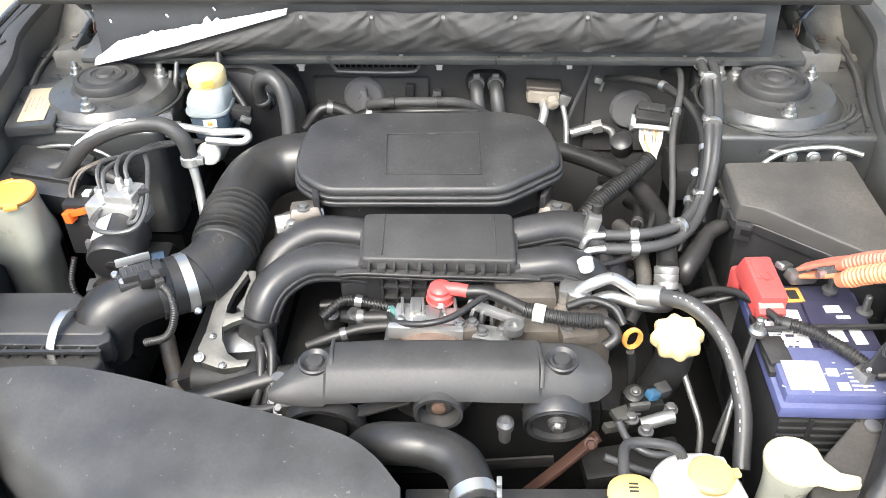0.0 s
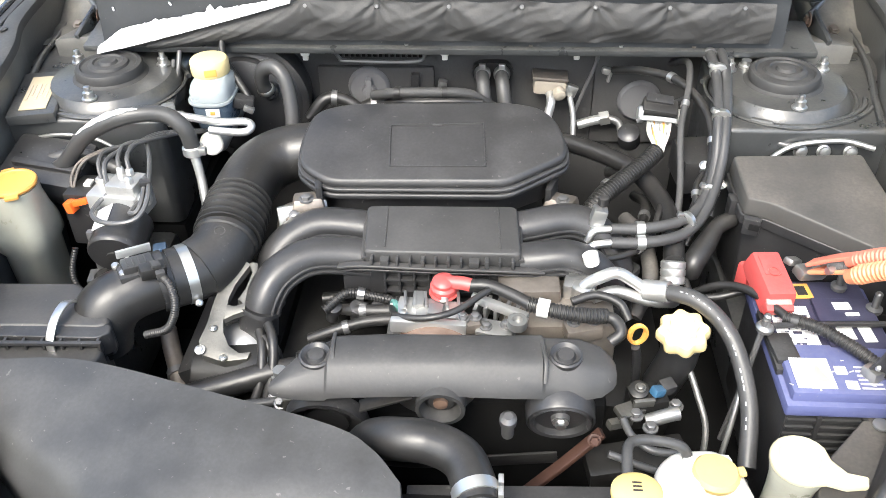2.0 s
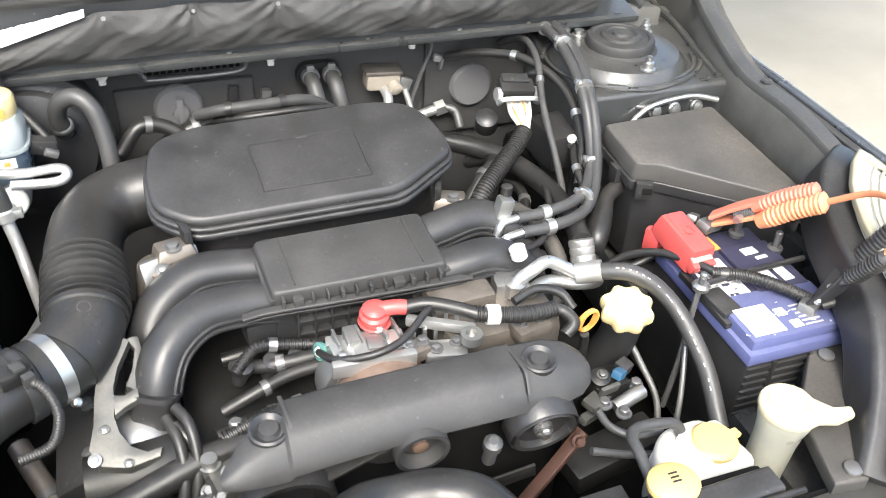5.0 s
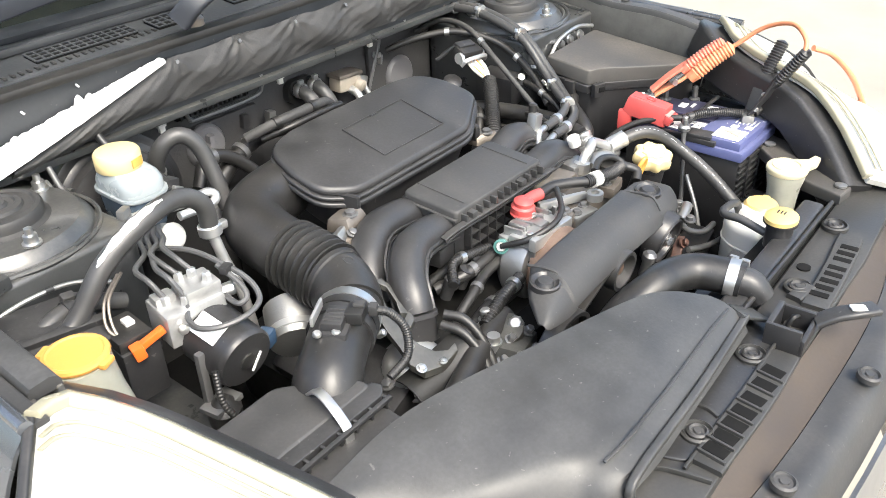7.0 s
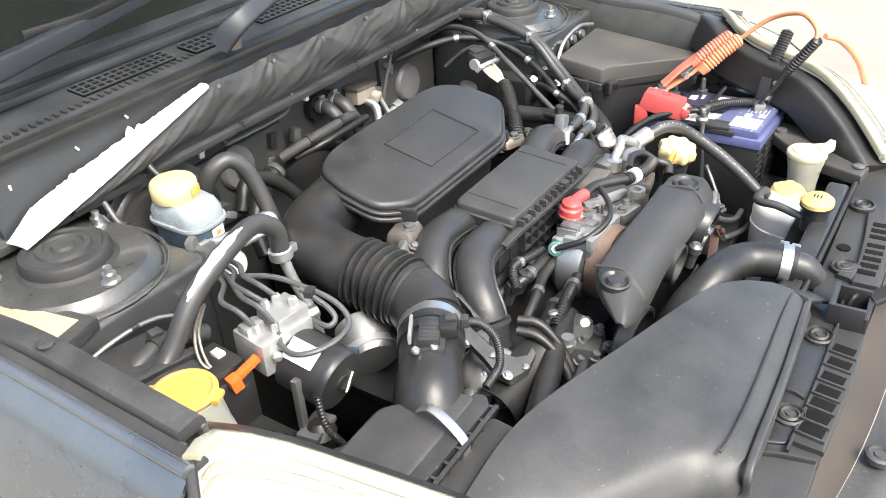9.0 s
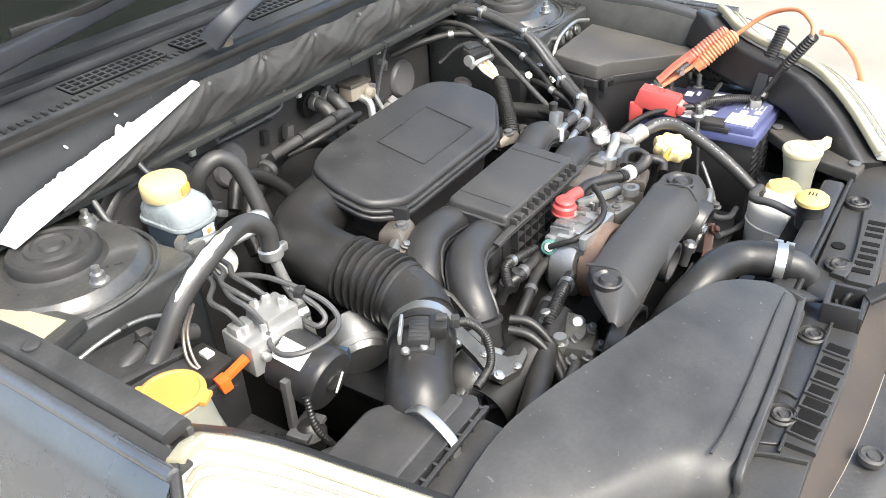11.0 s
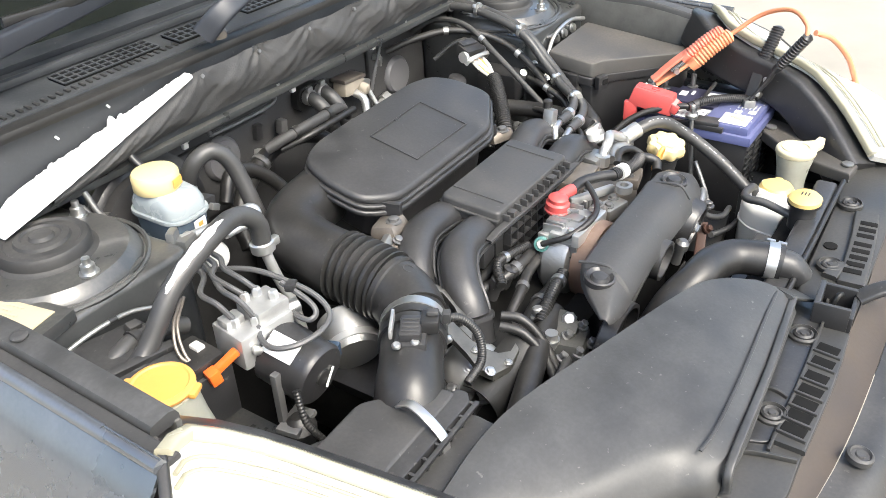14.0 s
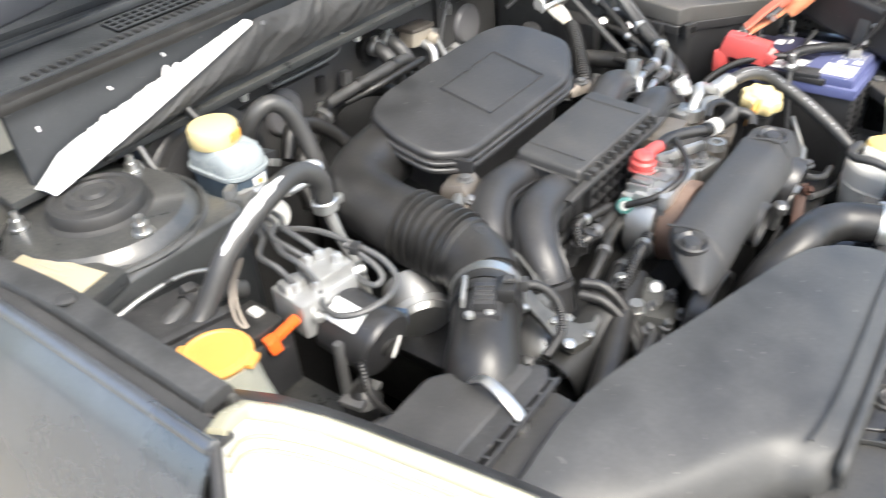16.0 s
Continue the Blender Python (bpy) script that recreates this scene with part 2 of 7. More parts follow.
def ribbed(points, r, pitch=0.006, depth=0.12, seg=14, bm=None):
    """A corrugated tube."""
    bm = bm or bmesh.new()
    line = spline(points, 30)
    length = sum((a - b).length for a, b in zip(line, line[1:]))
    n = max(4, int(length / pitch)) * 4
    fine = []
    acc, k = 0.0, 0
    for j in range(n + 1):
        want = length * j / n
        while k < len(line) - 2 and acc + (line[k + 1] - line[k]).length < want:
            acc += (line[k + 1] - line[k]).length
            k += 1
        seglen = (line[k + 1] - line[k]).length or 1e-9
        fine.append(line[k].lerp(line[k + 1], min(1, (want - acc) / seglen)))
    prof = (1.0, 1.0, 1 - depth, 1 - depth)
    return sweep(bm, fine, circle(seg, r), lambda i, u: prof[i % 4])


def lathe(profile, at=(0, 0, 0), axis=(0, 0, 1), seg=24, bm=None, lobes=0, lobe=0.0):
    """A turned shape: pairs of radius and height along the axis."""
    bm = bm or bmesh.new()
    m = Matrix.Translation(at) @ Vector((0, 0, 1)).rotation_difference(Vector(axis)).to_matrix().to_4x4()
    rings = []
    for r, z in profile:
        ring = []
        for i in range(seg):
            a = math.tau * i / seg
            rr = r * (1 + lobe * math.cos(lobes * a))
            ring.append(m @ Vector((rr * math.cos(a), rr * math.sin(a), z)))
        rings.append(ring)
    return loft(bm, rings)


def box(size, at=(0, 0, 0), rot=(0, 0, 0), bevel=0.003, bm=None, taper=1.0):
    bm = bm or bmesh.new()
    part_bm = bmesh.new()
    bmesh.ops.create_cube(part_bm, size=1)
    for v in part_bm.verts:
        k = taper if v.co.z > 0 else 1
        v.co = Vector((v.co.x * size[0] * k, v.co.y * size[1] * k, v.co.z * size[2]))
    if bevel:
        bmesh.ops.bevel(part_bm, geom=part_bm.edges[:], offset=min(bevel, min(size) * 0.4), segments=2, affect="EDGES", profile=0.6)
    bmesh.ops.transform(part_bm, matrix=pose(*at, *rot), verts=part_bm.verts)
    return merge(bm, part_bm)


def merge(bm, other):
    me = bpy.data.meshes.new("tmp")
    other.to_mesh(me)
    other.free()
    bm.from_mesh(me)
    bpy.data.meshes.remove(me)
    return bm


def prism(outline, z0, z1, bevel=0.003, bm=None, grow=0.0, slope=0.0, y0=0.0):
    """An upright block over an outline; slope tips its top and bottom along y, grow widens its foot."""
    bm = bm or bmesh.new()
    c = Vector((sum(p[0] for p in outline) / len(outline), sum(p[1] for p in outline) / len(outline)))
    area = sum(a[0] * b[1] - b[0] * a[1] for a, b in zip(outline, [*outline[1:], outline[0]]))
    outline = outline if area > 0 else outline[::-1]
    e = min(bevel, (z1 - z0) * 0.45)
    steps = [(z0, -e), (z0 + 0.3 * e, -0.3 * e), (z0 + e, 0), (z1 - e, 0), (z1 - 0.6 * e, -0.08 * e), (z1 - 0.28 * e, -0.32 * e), (z1 - 0.06 * e, -0.68 * e), (z1, -1.1 * e)] if e else [(z0, 0), (z1, 0)]
    rings = []
    for z, g in steps:
        g += grow * (z1 - z) / (z1 - z0)
        ring = []
        for p in outline:
            d = Vector(p[:2]) - c
            q = c + d * (1 + g / max(d.length, 1e-6))
            ring.append((q.x, q.y, z + slope * (q.y - y0)))
        rings.append(ring)
    return loft(bm, rings)


def rounded(outline, r, k=4):
    """An outline with its corners rounded."""
    out, n = [], len(outline)
    for i, p in enumerate(outline):
        p, a, b = Vector(p[:2]), Vector(outline[i - 1][:2]), Vector(outline[(i + 1) % n][:2])
        u, v = (a - p), (b - p)
        d = min(r, u.length * 0.45, v.length * 0.45)
        s, e = p + u.normalized() * d, p + v.normalized() * d
        for j in range(k + 1):
            t = j / k
            out.append(tuple((1 - t) ** 2 * s + 2 * t * (1 - t) * p + t * t * e))
    return out


def hexbolt(at, r=0.008, h=0.006, axis=(0, 0, 1), bm=None):
    bm = lathe([(r * 1.45, 0), (r * 1.45, h * 0.25), (r, h * 0.3)], at, axis, 12, bm)
    return lathe([(r, h * 0.2), (r, h * 0.9), (r * 0.8, h)], at, axis, 6, bm)


def thing(name, at, label, category, group="", kind=""):
    e = new(name)
    e.empty_display_size = 0.02
    e.location = at
    return tagged(e, label, category, group, kind)


def part(name, bm, mat, parent=None, label="", sharp=38):
    """Links a bmesh, built in world coordinates, as one mesh under a thing or a part."""
    origin = Vector((0, 0, 0))
    up = parent
    while up is not None:
        origin += up.location
        up = up.parent
    bmesh.ops.recalc_face_normals(bm, faces=bm.faces[:])
    for v in bm.verts:
        v.co -= origin
    for f in bm.faces:
        f.smooth = True
    for e in bm.edges:
        if len(e.link_faces) == 2 and e.calc_face_angle(0) > radians(sharp):
            e.smooth = False
    me = bpy.data.meshes.new(name)
    bm.to_mesh(me)
    bm.free()
    me.materials.append(mat)
    ob = new(name, me)
    ob.parent = parent
    if label:
        ob["label"] = label
    return ob


def sheet(name, fn, nu, nv, mat, parent, thick=0.002, label=""):
    """A curved sheet with thickness: fn(u, v) gives its points."""
    bm = bmesh.new()
    g = [[bm.verts.new(fn(i / nu, j / nv)) for j in range(nv + 1)] for i in range(nu + 1)]
    for i in range(nu):
        for j in range(nv):
            bm.faces.new((g[i][j], g[i + 1][j], g[i + 1][j + 1], g[i][j + 1]))
    bmesh.ops.recalc_face_normals(bm, faces=bm.faces[:])
    bmesh.ops.solidify(bm, geom=bm.faces[:], thickness=thick)
    return part(name, bm, mat, parent, label, 50)


def lerp(a, b, t):
    return a + (b - a) * t


# ---- ground ----
bm = bmesh.new()
bmesh.ops.create_grid(bm, x_segments=4, y_segments=4, size=60)
ground = tagged(part("ground", bm, CONCRETE), "pale sunlit dusty concrete ground under the car", "ground", kind="structure")

# Unseen roof and back wall, added to keep sky reflections dark and greenish.
roof = tagged(part("ceiling", box((3.2, 4.6, 0.08), (1.0, 1.95, 2.75), bevel=0), GREENISH), "dull unseen roof added over the car to darken reflections", "ceiling", kind="structure")
back = tagged(part("added_wall_back", box((7.0, 0.12, 2.75), (-0.6, 4.2, 1.375), bevel=0), GREENISH), "plain unseen olive wall added behind the car for reflections", "wall", kind="structure")

# ---- the car's shell ----
car = thing("car", (0, 0, 0), "dark blue-grey car with its engine bay open", "car")

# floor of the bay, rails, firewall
# undertray coloured near-black for the shade at the bay's bottom
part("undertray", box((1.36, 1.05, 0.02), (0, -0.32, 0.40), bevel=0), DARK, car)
for s in (-1, 1):
    part("frame_rail", box((0.09, 0.98, 0.12), (s * 0.50, -0.34, 0.58), bevel=0.012), BAYPAINT, car)
bm = box((1.30, 0.03, 0.50), (0, 0.175, 0.64), bevel=0.004)
part("firewall", bm, FELT, car, "black matted firewall")
for x0, x1, z0, z1 in ((-0.235, -0.02, 0.70, 0.83), (0.27, 0.46, 0.68, 0.86)):
    part("firewall_panel", box((x1 - x0, 0.014, z1 - z0), ((x0 + x1) / 2, 0.156, (z0 + z1) / 2), bevel=0.006), FELT, car)
# ledge over the firewall and the cowl face
part("cowl_ledge", box((1.24, 0.10, 0.012), (0, 0.112, 0.908), (8, 0, 0), 0.003), BAYPAINT, car)
part("cowl_face", box((1.15, 0.012, 0.105), (-0.010, 0.083, 0.955), (-6, 0, 0), 0.004), COWLP, car, "grey plastic cowl face")
part("cowl_lip", box((1.40, 0.026, 0.014), (0, 0.076, 1.008), (0, 0, 0), 0.005), RUBBER, car, "black hood seal")
part("cowl_top", box((1.36, 0.16, 0.010), (0, 0.168, 1.020), (5, 0, 0), 0.003), COWLP, car, "grey plastic cowl cover")
part("cowl_ridge", box((1.34, 0.012, 0.012), (0, 0.166, 1.032), (5, 0, 0), 0.004), COWLP, car)
part("cowl_groove", box((1.34, 0.020, 0.004), (0, 0.182, 1.0285), (5, 0, 0), 0.001), RUBBER, car)
part("screen_moulding", box((1.36, 0.030, 0.014), (0, 0.222, 1.036), (16, 0, 0), 0.005), COWLP, car, "grey moulding under the windscreen")
for i in range(34):
    part("cowl_tooth", box((0.005, 0.011, 0.003), (-0.54 + i * 0.012, 0.094 + 0.0006 * i, 1.0205), (5, 0, 0), 0.001), RUBBER, car)


def cowl_grille(x0, x1, y0, y1):
    """A vent with crossing bars over a near-black slab that paints its well's shade."""
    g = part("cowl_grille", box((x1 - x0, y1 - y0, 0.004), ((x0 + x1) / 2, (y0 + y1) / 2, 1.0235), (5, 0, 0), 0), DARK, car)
    n = int((x1 - x0) / 0.013)
    for i in range(n + 1):
        part("grille_bar", box((0.0030, y1 - y0, 0.0016), (x0 + (x1 - x0) * i / n, (y0 + y1) / 2, 1.0262), (5, 0, 0), 0), COWLP, g)
    for j in range(4):
        y = y0 + (y1 - y0) * j / 3
        part("grille_bar", box((x1 - x0, 0.0026, 0.0016), ((x0 + x1) / 2, y, 1.0262 + (y - (y0 + y1) / 2) * 0.087), (5, 0, 0), 0), COWLP, g)


cowl_grille(-0.40, -0.24, 0.115, 0.150)
cowl_grille(-0.21, -0.13, 0.105, 0.145)
cowl_grille(-0.06, 0.40, 0.115, 0.155)
# windscreen
bm = bmesh.new()
loft(bm, [[(-0.68, 0.235, 1.03), (0.68, 0.235, 1.03), (0.66, 0.245, 1.03), (-0.66, 0.245, 1.03)],
          [(-0.62, 1.00, 1.42), (0.62, 1.00, 1.42), (0.60, 1.01, 1.42), (-0.60, 1.01, 1.42)]])
part("windscreen", bm, GLASS, car, "dark reflecting windscreen")
wiper = part("wiper", sweep(bmesh.new(), spline([(-0.580, 0.117, 1.088), (-0.500, 0.114, 1.095), (-0.369, 0.144, 1.098), (-0.189, 0.199, 1.098)], 6), rrect(0.022, 0.034, 0.006), lambda i, u: 1 - 0.35 * u), ARMP, car, "blue-grey wiper arm")
part("blade", sweep(bmesh.new(), spline([(-0.439, 0.148, 1.112), (-0.345, 0.146, 1.112), (-0.224, 0.184, 1.110)], 6), rrect(0.008, 0.014, 0.003)), RUBBER, wiper)
arm = part("wiper", sweep(bmesh.new(), spline([(-0.206, 0.053, 1.042), (-0.189, 0.03, 1.07), (-0.142, 0.028, 1.086), (-0.066, 0.038, 1.098)], 6), rrect(0.026, 0.034, 0.007), lambda i, u: 1 - 0.25 * u), ARMP, car, "blue-grey wiper arm")
part("pivot_cap", lathe([(0.014, 0), (0.014, 0.010), (0.009, 0.016)], (-0.175, 0.063, 1.026)), TAN, arm)


# hood, propped open above the bay and out of sight
def hood_at(u, v):
    a = radians(63)
    d = lerp(0.24, 1.05, v)
    return (lerp(-0.70, 0.70, u) * (1 - 0.05 * v), 0.14 - d * math.cos(a), 1.10 + d * math.sin(a) + 0.02 * math.sin(math.pi * u))


hood = sheet("hood", hood_at, 8, 6, PAINT, car, 0.02, "dark blue-grey hood standing open")
# Unseen pale sheet added under the hood to brighten the snorkel's reflections.
sheet("hood_reflector", lambda u, v: tuple(Vector(hood_at(lerp(0.05, 0.95, u), lerp(0.06, 0.94, v))) + Vector((0, -0.035, -0.018))), 8, 6, REFLECTOR, hood, 0.006, "silver-grey reflector sheet added unseen under the hood")

# wings: ledge, wall and strut tower on each side
for s in (-1, 1):
    out = [(s * 0.435, -0.115), (s * 0.70, -0.115), (s * 0.745, 0.02), (s * 0.755, 0.27), (s * 0.60, 0.27), (s * 0.45, 0.14)]
    wing = part("inner_wing", prism(rounded(out, 0.02), 0.66, 0.862, 0.008), BAYPAINT, car, "dusty grey painted inner wing")
    bm = lathe([(0.116, -0.02), (0.112, 0.004), (0.106, 0.013), (0.098, 0.021), (0.070, 0.024)], (s * 0.553, 0.005, 0.860), seg=40)
    tower = part("strut_tower", bm, BAYPAINT, car, "dusty grey domed strut tower")
    part("tower_ridge", lathe([(0.120, 0), (0.121, 0.003), (0.118, 0.005), (0.115, 0.003), (0.115, 0)], (s * 0.553, 0.005, 0.861), seg=40), BAYPAINT, tower)
    cap = part("strut_mount", lathe([(0.064, 0), (0.065, 0.003), (0.0590, 0.005), (0.0560, 0.008), (0.0555, 0.019), (0.053, 0.0225), (0.047, 0.024), (0.044, 0.0215), (0.034, 0.022), (0.032, 0.026), (0.025, 0.028), (0.023, 0.025), (0.016, 0.025), (0.013, 0.029), (0.004, 0.031)], (s * 0.553, 0.003, 0.880), seg=36), MOUNT, tower, "dusty black rubber strut mount cap")
    for ang in (-88, 32, 152):
        x, y = s * 0.553 + s * 0.087 * math.cos(radians(ang)) * 1, 0.003 + 0.087 * math.sin(radians(ang))
        part("stud_nut", lathe([(0.012, 0), (0.012, 0.003), (0.0085, 0.0035), (0.0085, 0.013), (0.005, 0.014), (0.005, 0.022), (0.003, 0.023)], (x, y, 0.8825), seg=12), BRIGHT, tower, "bright steel nut")
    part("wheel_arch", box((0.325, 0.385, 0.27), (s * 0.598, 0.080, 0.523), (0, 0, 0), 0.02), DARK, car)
    # front wall of the wing, sloping down towards the lamp
    part("wing_wall", box((0.02, 0.74, 0.36), (s * 0.668, -0.45, 0.57), (0, s * -4, 0), 0.004), BAYPAINT, car)
    # black seal along the top of the wing
    drop = 0.0 if s < 0 else 0.035
    seal = [(s * 0.764, 0.36, 0.940), (s * 0.762, 0.22, 0.936), (s * 0.752, 0.10, 0.932), (s * 0.722, 0.0, 0.928 - drop * 0.3), (s * 0.700, -0.14, 0.924 - drop), (s * 0.698, -0.27, 0.920 - drop), (s * 0.698, -0.385, 0.915 - drop * 1.4)]
    part("wing_seal", sweep(bmesh.new(), spline(seal, 6), [(-0.016, -0.010), (0.016, -0.010), (0.016, 0.000), (0.013, 0.004), (-0.006, 0.006), (-0.013, 0.003), (-0.016, -0.003)]), SEAL, car, "grey-black rubber wing seal")
    part("seal_channel", sweep(bmesh.new(), spline([(x + s * 0.021, y - 0.006, z - 0.010) for x, y, z in seal], 6), rrect(0.020, 0.006, 0.002)), DUSTY, car, "dusty channel beside the seal")
    for k in range(9):
        a, b = Vector(seal[4]).lerp(Vector(seal[6]), 0.18 + 0.09 * k), Vector(seal[4]).lerp(Vector(seal[6]), 0.18 + 0.09 * k + 0.05)
        part("channel_notch", box((0.007, (b - a).length, 0.003), ((a + b) / 2) + Vector((s * 0.0205, -0.006, -0.0065)), (0, 0, 0), 0.001), DARK, car)
    for y0 in (-0.185, 0.06):
        k = min(range(len(seal)), key=lambda i: abs(seal[i][1] - y0))
        part("seal_stud", lathe([(0.009, 0), (0.009, 0.002), (0.006, 0.0035), (0.003, 0.003)], (seal[k][0], y0, seal[k][2] + 0.0045), seg=16), GREYP, car)
    part("wing_flange", sweep(bmesh.new(), spline([(x - s * 0.012, y, z - 0.062) for x, y, z in seal], 6), rrect(0.006, 0.11, 0.002)), POCKET, car)
    for r, a0, a1 in ((0.146, 190, 300), (0.158, 205, 285), (0.139, 20, 75)):
        arc = [(s * (0.553 - r * math.cos(radians(a)) * 0.9), 0.005 + r * math.sin(radians(a)) * 0.72, 0.8635) for a in [lerp(a0, a1, i / 12) for i in range(13)]]
        part("weld_ridge", sweep(bmesh.new(), spline(arc, 2), circle(8, 0.0045)), BAYPAINT, wing)
    part("edge_ridge", sweep(bmesh.new(), spline([(s * 0.735, 0.25, 0.866), (s * 0.722, 0.10, 0.866), (s * 0.696, -0.02, 0.864), (s * 0.680, -0.10, 0.862)], 5), circle(8, 0.006)), BAYPAINT, wing)


def fender(s):
    """The outside of the front fender: a rolled top edge and a flank that swells outwards."""
    def at(u, v):
        y = lerp(0.40, -0.425, u)
        top = 0.925 + 0.07 * max(0, (y + 0.1)) - 0.006 * max(0, -y - 0.2) / 0.2
        k = min(1, max(0, (y + 0.10) / 0.20))
        x = 0.735 + 0.052 * k * k * (3 - 2 * k)
        w = v ** 0.8
        return (s * (x + 0.12 * math.sin(w * 1.45)), y - 0.02 * v * u, top - (0.0 if s < 0 else 0.04) - 0.12 * w - 0.36 * w ** 1.7)
    f = sheet("fender", at, 24, 16, PAINT, car, 0.004, "dark blue-grey painted fender")
    lip = [Vector(at(i / 24, 0)) + Vector((s * 0.002, 0, -0.002)) for i in range(25)]
    part("rolled_edge", sweep(bmesh.new(), lip, circle(10, 0.007)), PAINT, f, "bright rolled fender edge")
    gap = [Vector(at(i / 24, 0)) + Vector((s * -0.012, 0, -0.006)) for i in range(25)]
    part("edge_gap", sweep(bmesh.new(), gap, rrect(0.014, 0.006, 0.002)), GREYP, f)


fender(-1)
fender(1)


# headlights: hazy lenses coloured white for the sky's glare, over black housings
EDGE = spline([(0.726, -0.420, 0.912), (0.690, -0.408, 0.902), (0.652, -0.450, 0.876), (0.629, -0.507, 0.858), (0.610, -0.575, 0.845), (0.590, -0.635, 0.828), (0.555, -0.700, 0.785), (0.50, -0.765, 0.735)], 3)


def headlight(s):
    def at(u, v):
        # u along the upper edge from the fender to the grille, v from the upper edge down the face
        k = u * (len(EDGE) - 1)
        i = min(int(k), len(EDGE) - 2)
        a = EDGE[i].lerp(EDGE[i + 1], k - i)
        down = Vector((0.10, -0.14, -0.22)).lerp(Vector((0.10, -0.13, -0.16)), u)
        q = a + down * v + Vector((0.05, -0.05, 0.02)) * math.sin(math.pi * min(1, v * 1.1) * 0.8)
        q.z -= 0.045 * max(0, 1 - 5 * u) * (s > 0)
        return (s * q.x, q.y, q.z)
    h = sheet("headlight", at, 22, 10, LAMPWHITE, car, 0.012, "hazy headlight lens, white with painted sky glare")
    rim = [Vector(at(i / 14, 0)) + Vector((0, 0.004, 0.003)) for i in range(15)]
    part("lens_rim", sweep(bmesh.new(), rim, rrect(0.016, 0.014, 0.004)), LAMPRIM, h, "yellowed clear lens rim")
    rim2 = [Vector(at(0, i / 8)) + Vector((s * 0.002, 0.004, 0.002)) for i in range(9)]
    part("lens_rim", sweep(bmesh.new(), rim2, rrect(0.010, 0.012, 0.003)), RUBBER, h)
    for v in (0.05, 0.08):
        con = [Vector(at(lerp(0.03, 0.97, i / 30), v)) + Vector((0, -0.002, 0.004)) for i in range(31)]
        part("lens_contour", sweep(bmesh.new(), con, rrect(0.0045, 0.003, 0.001, 2)), LAMPRIM, h, "pale contour inside the lens edge")
    body = [Vector(at(i / 14, 0)) + Vector((0, 0.03, -0.045)) for i in range(15)]
    part("lamp_housing", sweep(bmesh.new(), body, rrect(0.06, 0.075, 0.01)), BLACK, h)
    return h


headlight(-1)
headlight(1)

# radiator, its top tank and the support panel across the front
part("radiator_core", box((0.92, 0.035, 0.34), (0, -0.745, 0.53), bevel=0.003), DARK, car)
support = part("radiator_support", prism([(-0.62, -0.735), (-0.36, -0.765), (0.0, -0.748), (0.48, -0.735), (0.60, -0.74), (0.60, -0.80), (0.30, -0.826), (0, -0.832), (-0.30, -0.838), (-0.62, -0.80)], 0.655, 0.705, 0.006), SUPP, car, "dusty black plastic radiator support panel")
part("slot_ridge", sweep(bmesh.new(), spline([(-0.235, -0.819, 0.708), (-0.10, -0.820, 0.709), (0.00, -0.815, 0.709)], 6), rrect(0.040, 0.008, 0.003)), SUPP, support, "slotted ridge along the support")
part("slot_ridge", sweep(bmesh.new(), spline([(0.125, -0.810, 0.708), (0.24, -0.802, 0.709), (0.34, -0.790, 0.708)], 6), rrect(0.036, 0.008, 0.003)), SUPP, support, "slotted ridge along the support")
# slots are solid near-black boxes, their inner shade put in the colour
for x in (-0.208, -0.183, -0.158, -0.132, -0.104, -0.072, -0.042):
    part("slot_shade", box((0.017, 0.027, 0.003), (x, -0.819 + 0.02 * max(0, x + 0.08), 0.7122), (0, 0, -6), 0.001), DARK, support)
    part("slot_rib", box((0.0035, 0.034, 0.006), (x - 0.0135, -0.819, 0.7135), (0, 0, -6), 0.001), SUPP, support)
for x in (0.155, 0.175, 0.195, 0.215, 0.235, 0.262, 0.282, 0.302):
    part("slot_shade", box((0.012, 0.025, 0.003), (x, -0.8055 + 0.06 * max(0, x - 0.2), 0.7122), (0, 0, 5), 0.001), DARK, support)
part("tray", prism(rounded([(-0.252, -0.764), (0.072, -0.750), (0.064, -0.792), (-0.020, -0.800), (-0.238, -0.801)], 0.008, 3), 0.700, 0.7085, 0.002), BLACK, support, "dark sunken tray before the duct")
for pts in ([(-0.252, -0.803, 0.709), (-0.12, -0.803, 0.710), (0.01, -0.799, 0.710), (0.07, -0.792, 0.709)], [(-0.275, -0.765, 0.708), (-0.262, -0.790, 0.709), (-0.250, -0.834, 0.708)], [(-0.150, -0.768, 0.709), (-0.150, -0.784, 0.710), (-0.155, -0.798, 0.709)]):
    part("tray_rib", sweep(bmesh.new(), spline(pts, 5), rrect(0.004, 0.007, 0.001, 2)), SUPP, support)
for x, y in ((-0.023, -0.783), (-0.192, -0.790), (0.16, -0.775), (0.36, -0.76)):
    part("fastener_seat", lathe([(0.020, 0), (0.020, 0.006), (0.017, 0.008), (0.0155, 0.004), (0.012, 0.003)], (x, y, 0.706), seg=24), SUPP, support)
    part("fastener", lathe([(0.0125, 0), (0.0125, 0.005), (0.010, 0.007), (0.008, 0.004), (0.005, 0.004), (0.004, 0.006)], (x, y, 0.7075), seg=20), GREYP, support, "grey push fastener")
part("support_hole", lathe([(0.010, 0), (0.010, 0.003), (0.004, 0.0035)], (0.22, -0.762, 0.7045), seg=16), DARK, support)
part("oval_boss", sweep(bmesh.new(), spline([(0.130, -0.780, 0.708), (0.170, -0.787, 0.709)], 4), rrect(0.022, 0.010, 0.004)), SUPP, support)
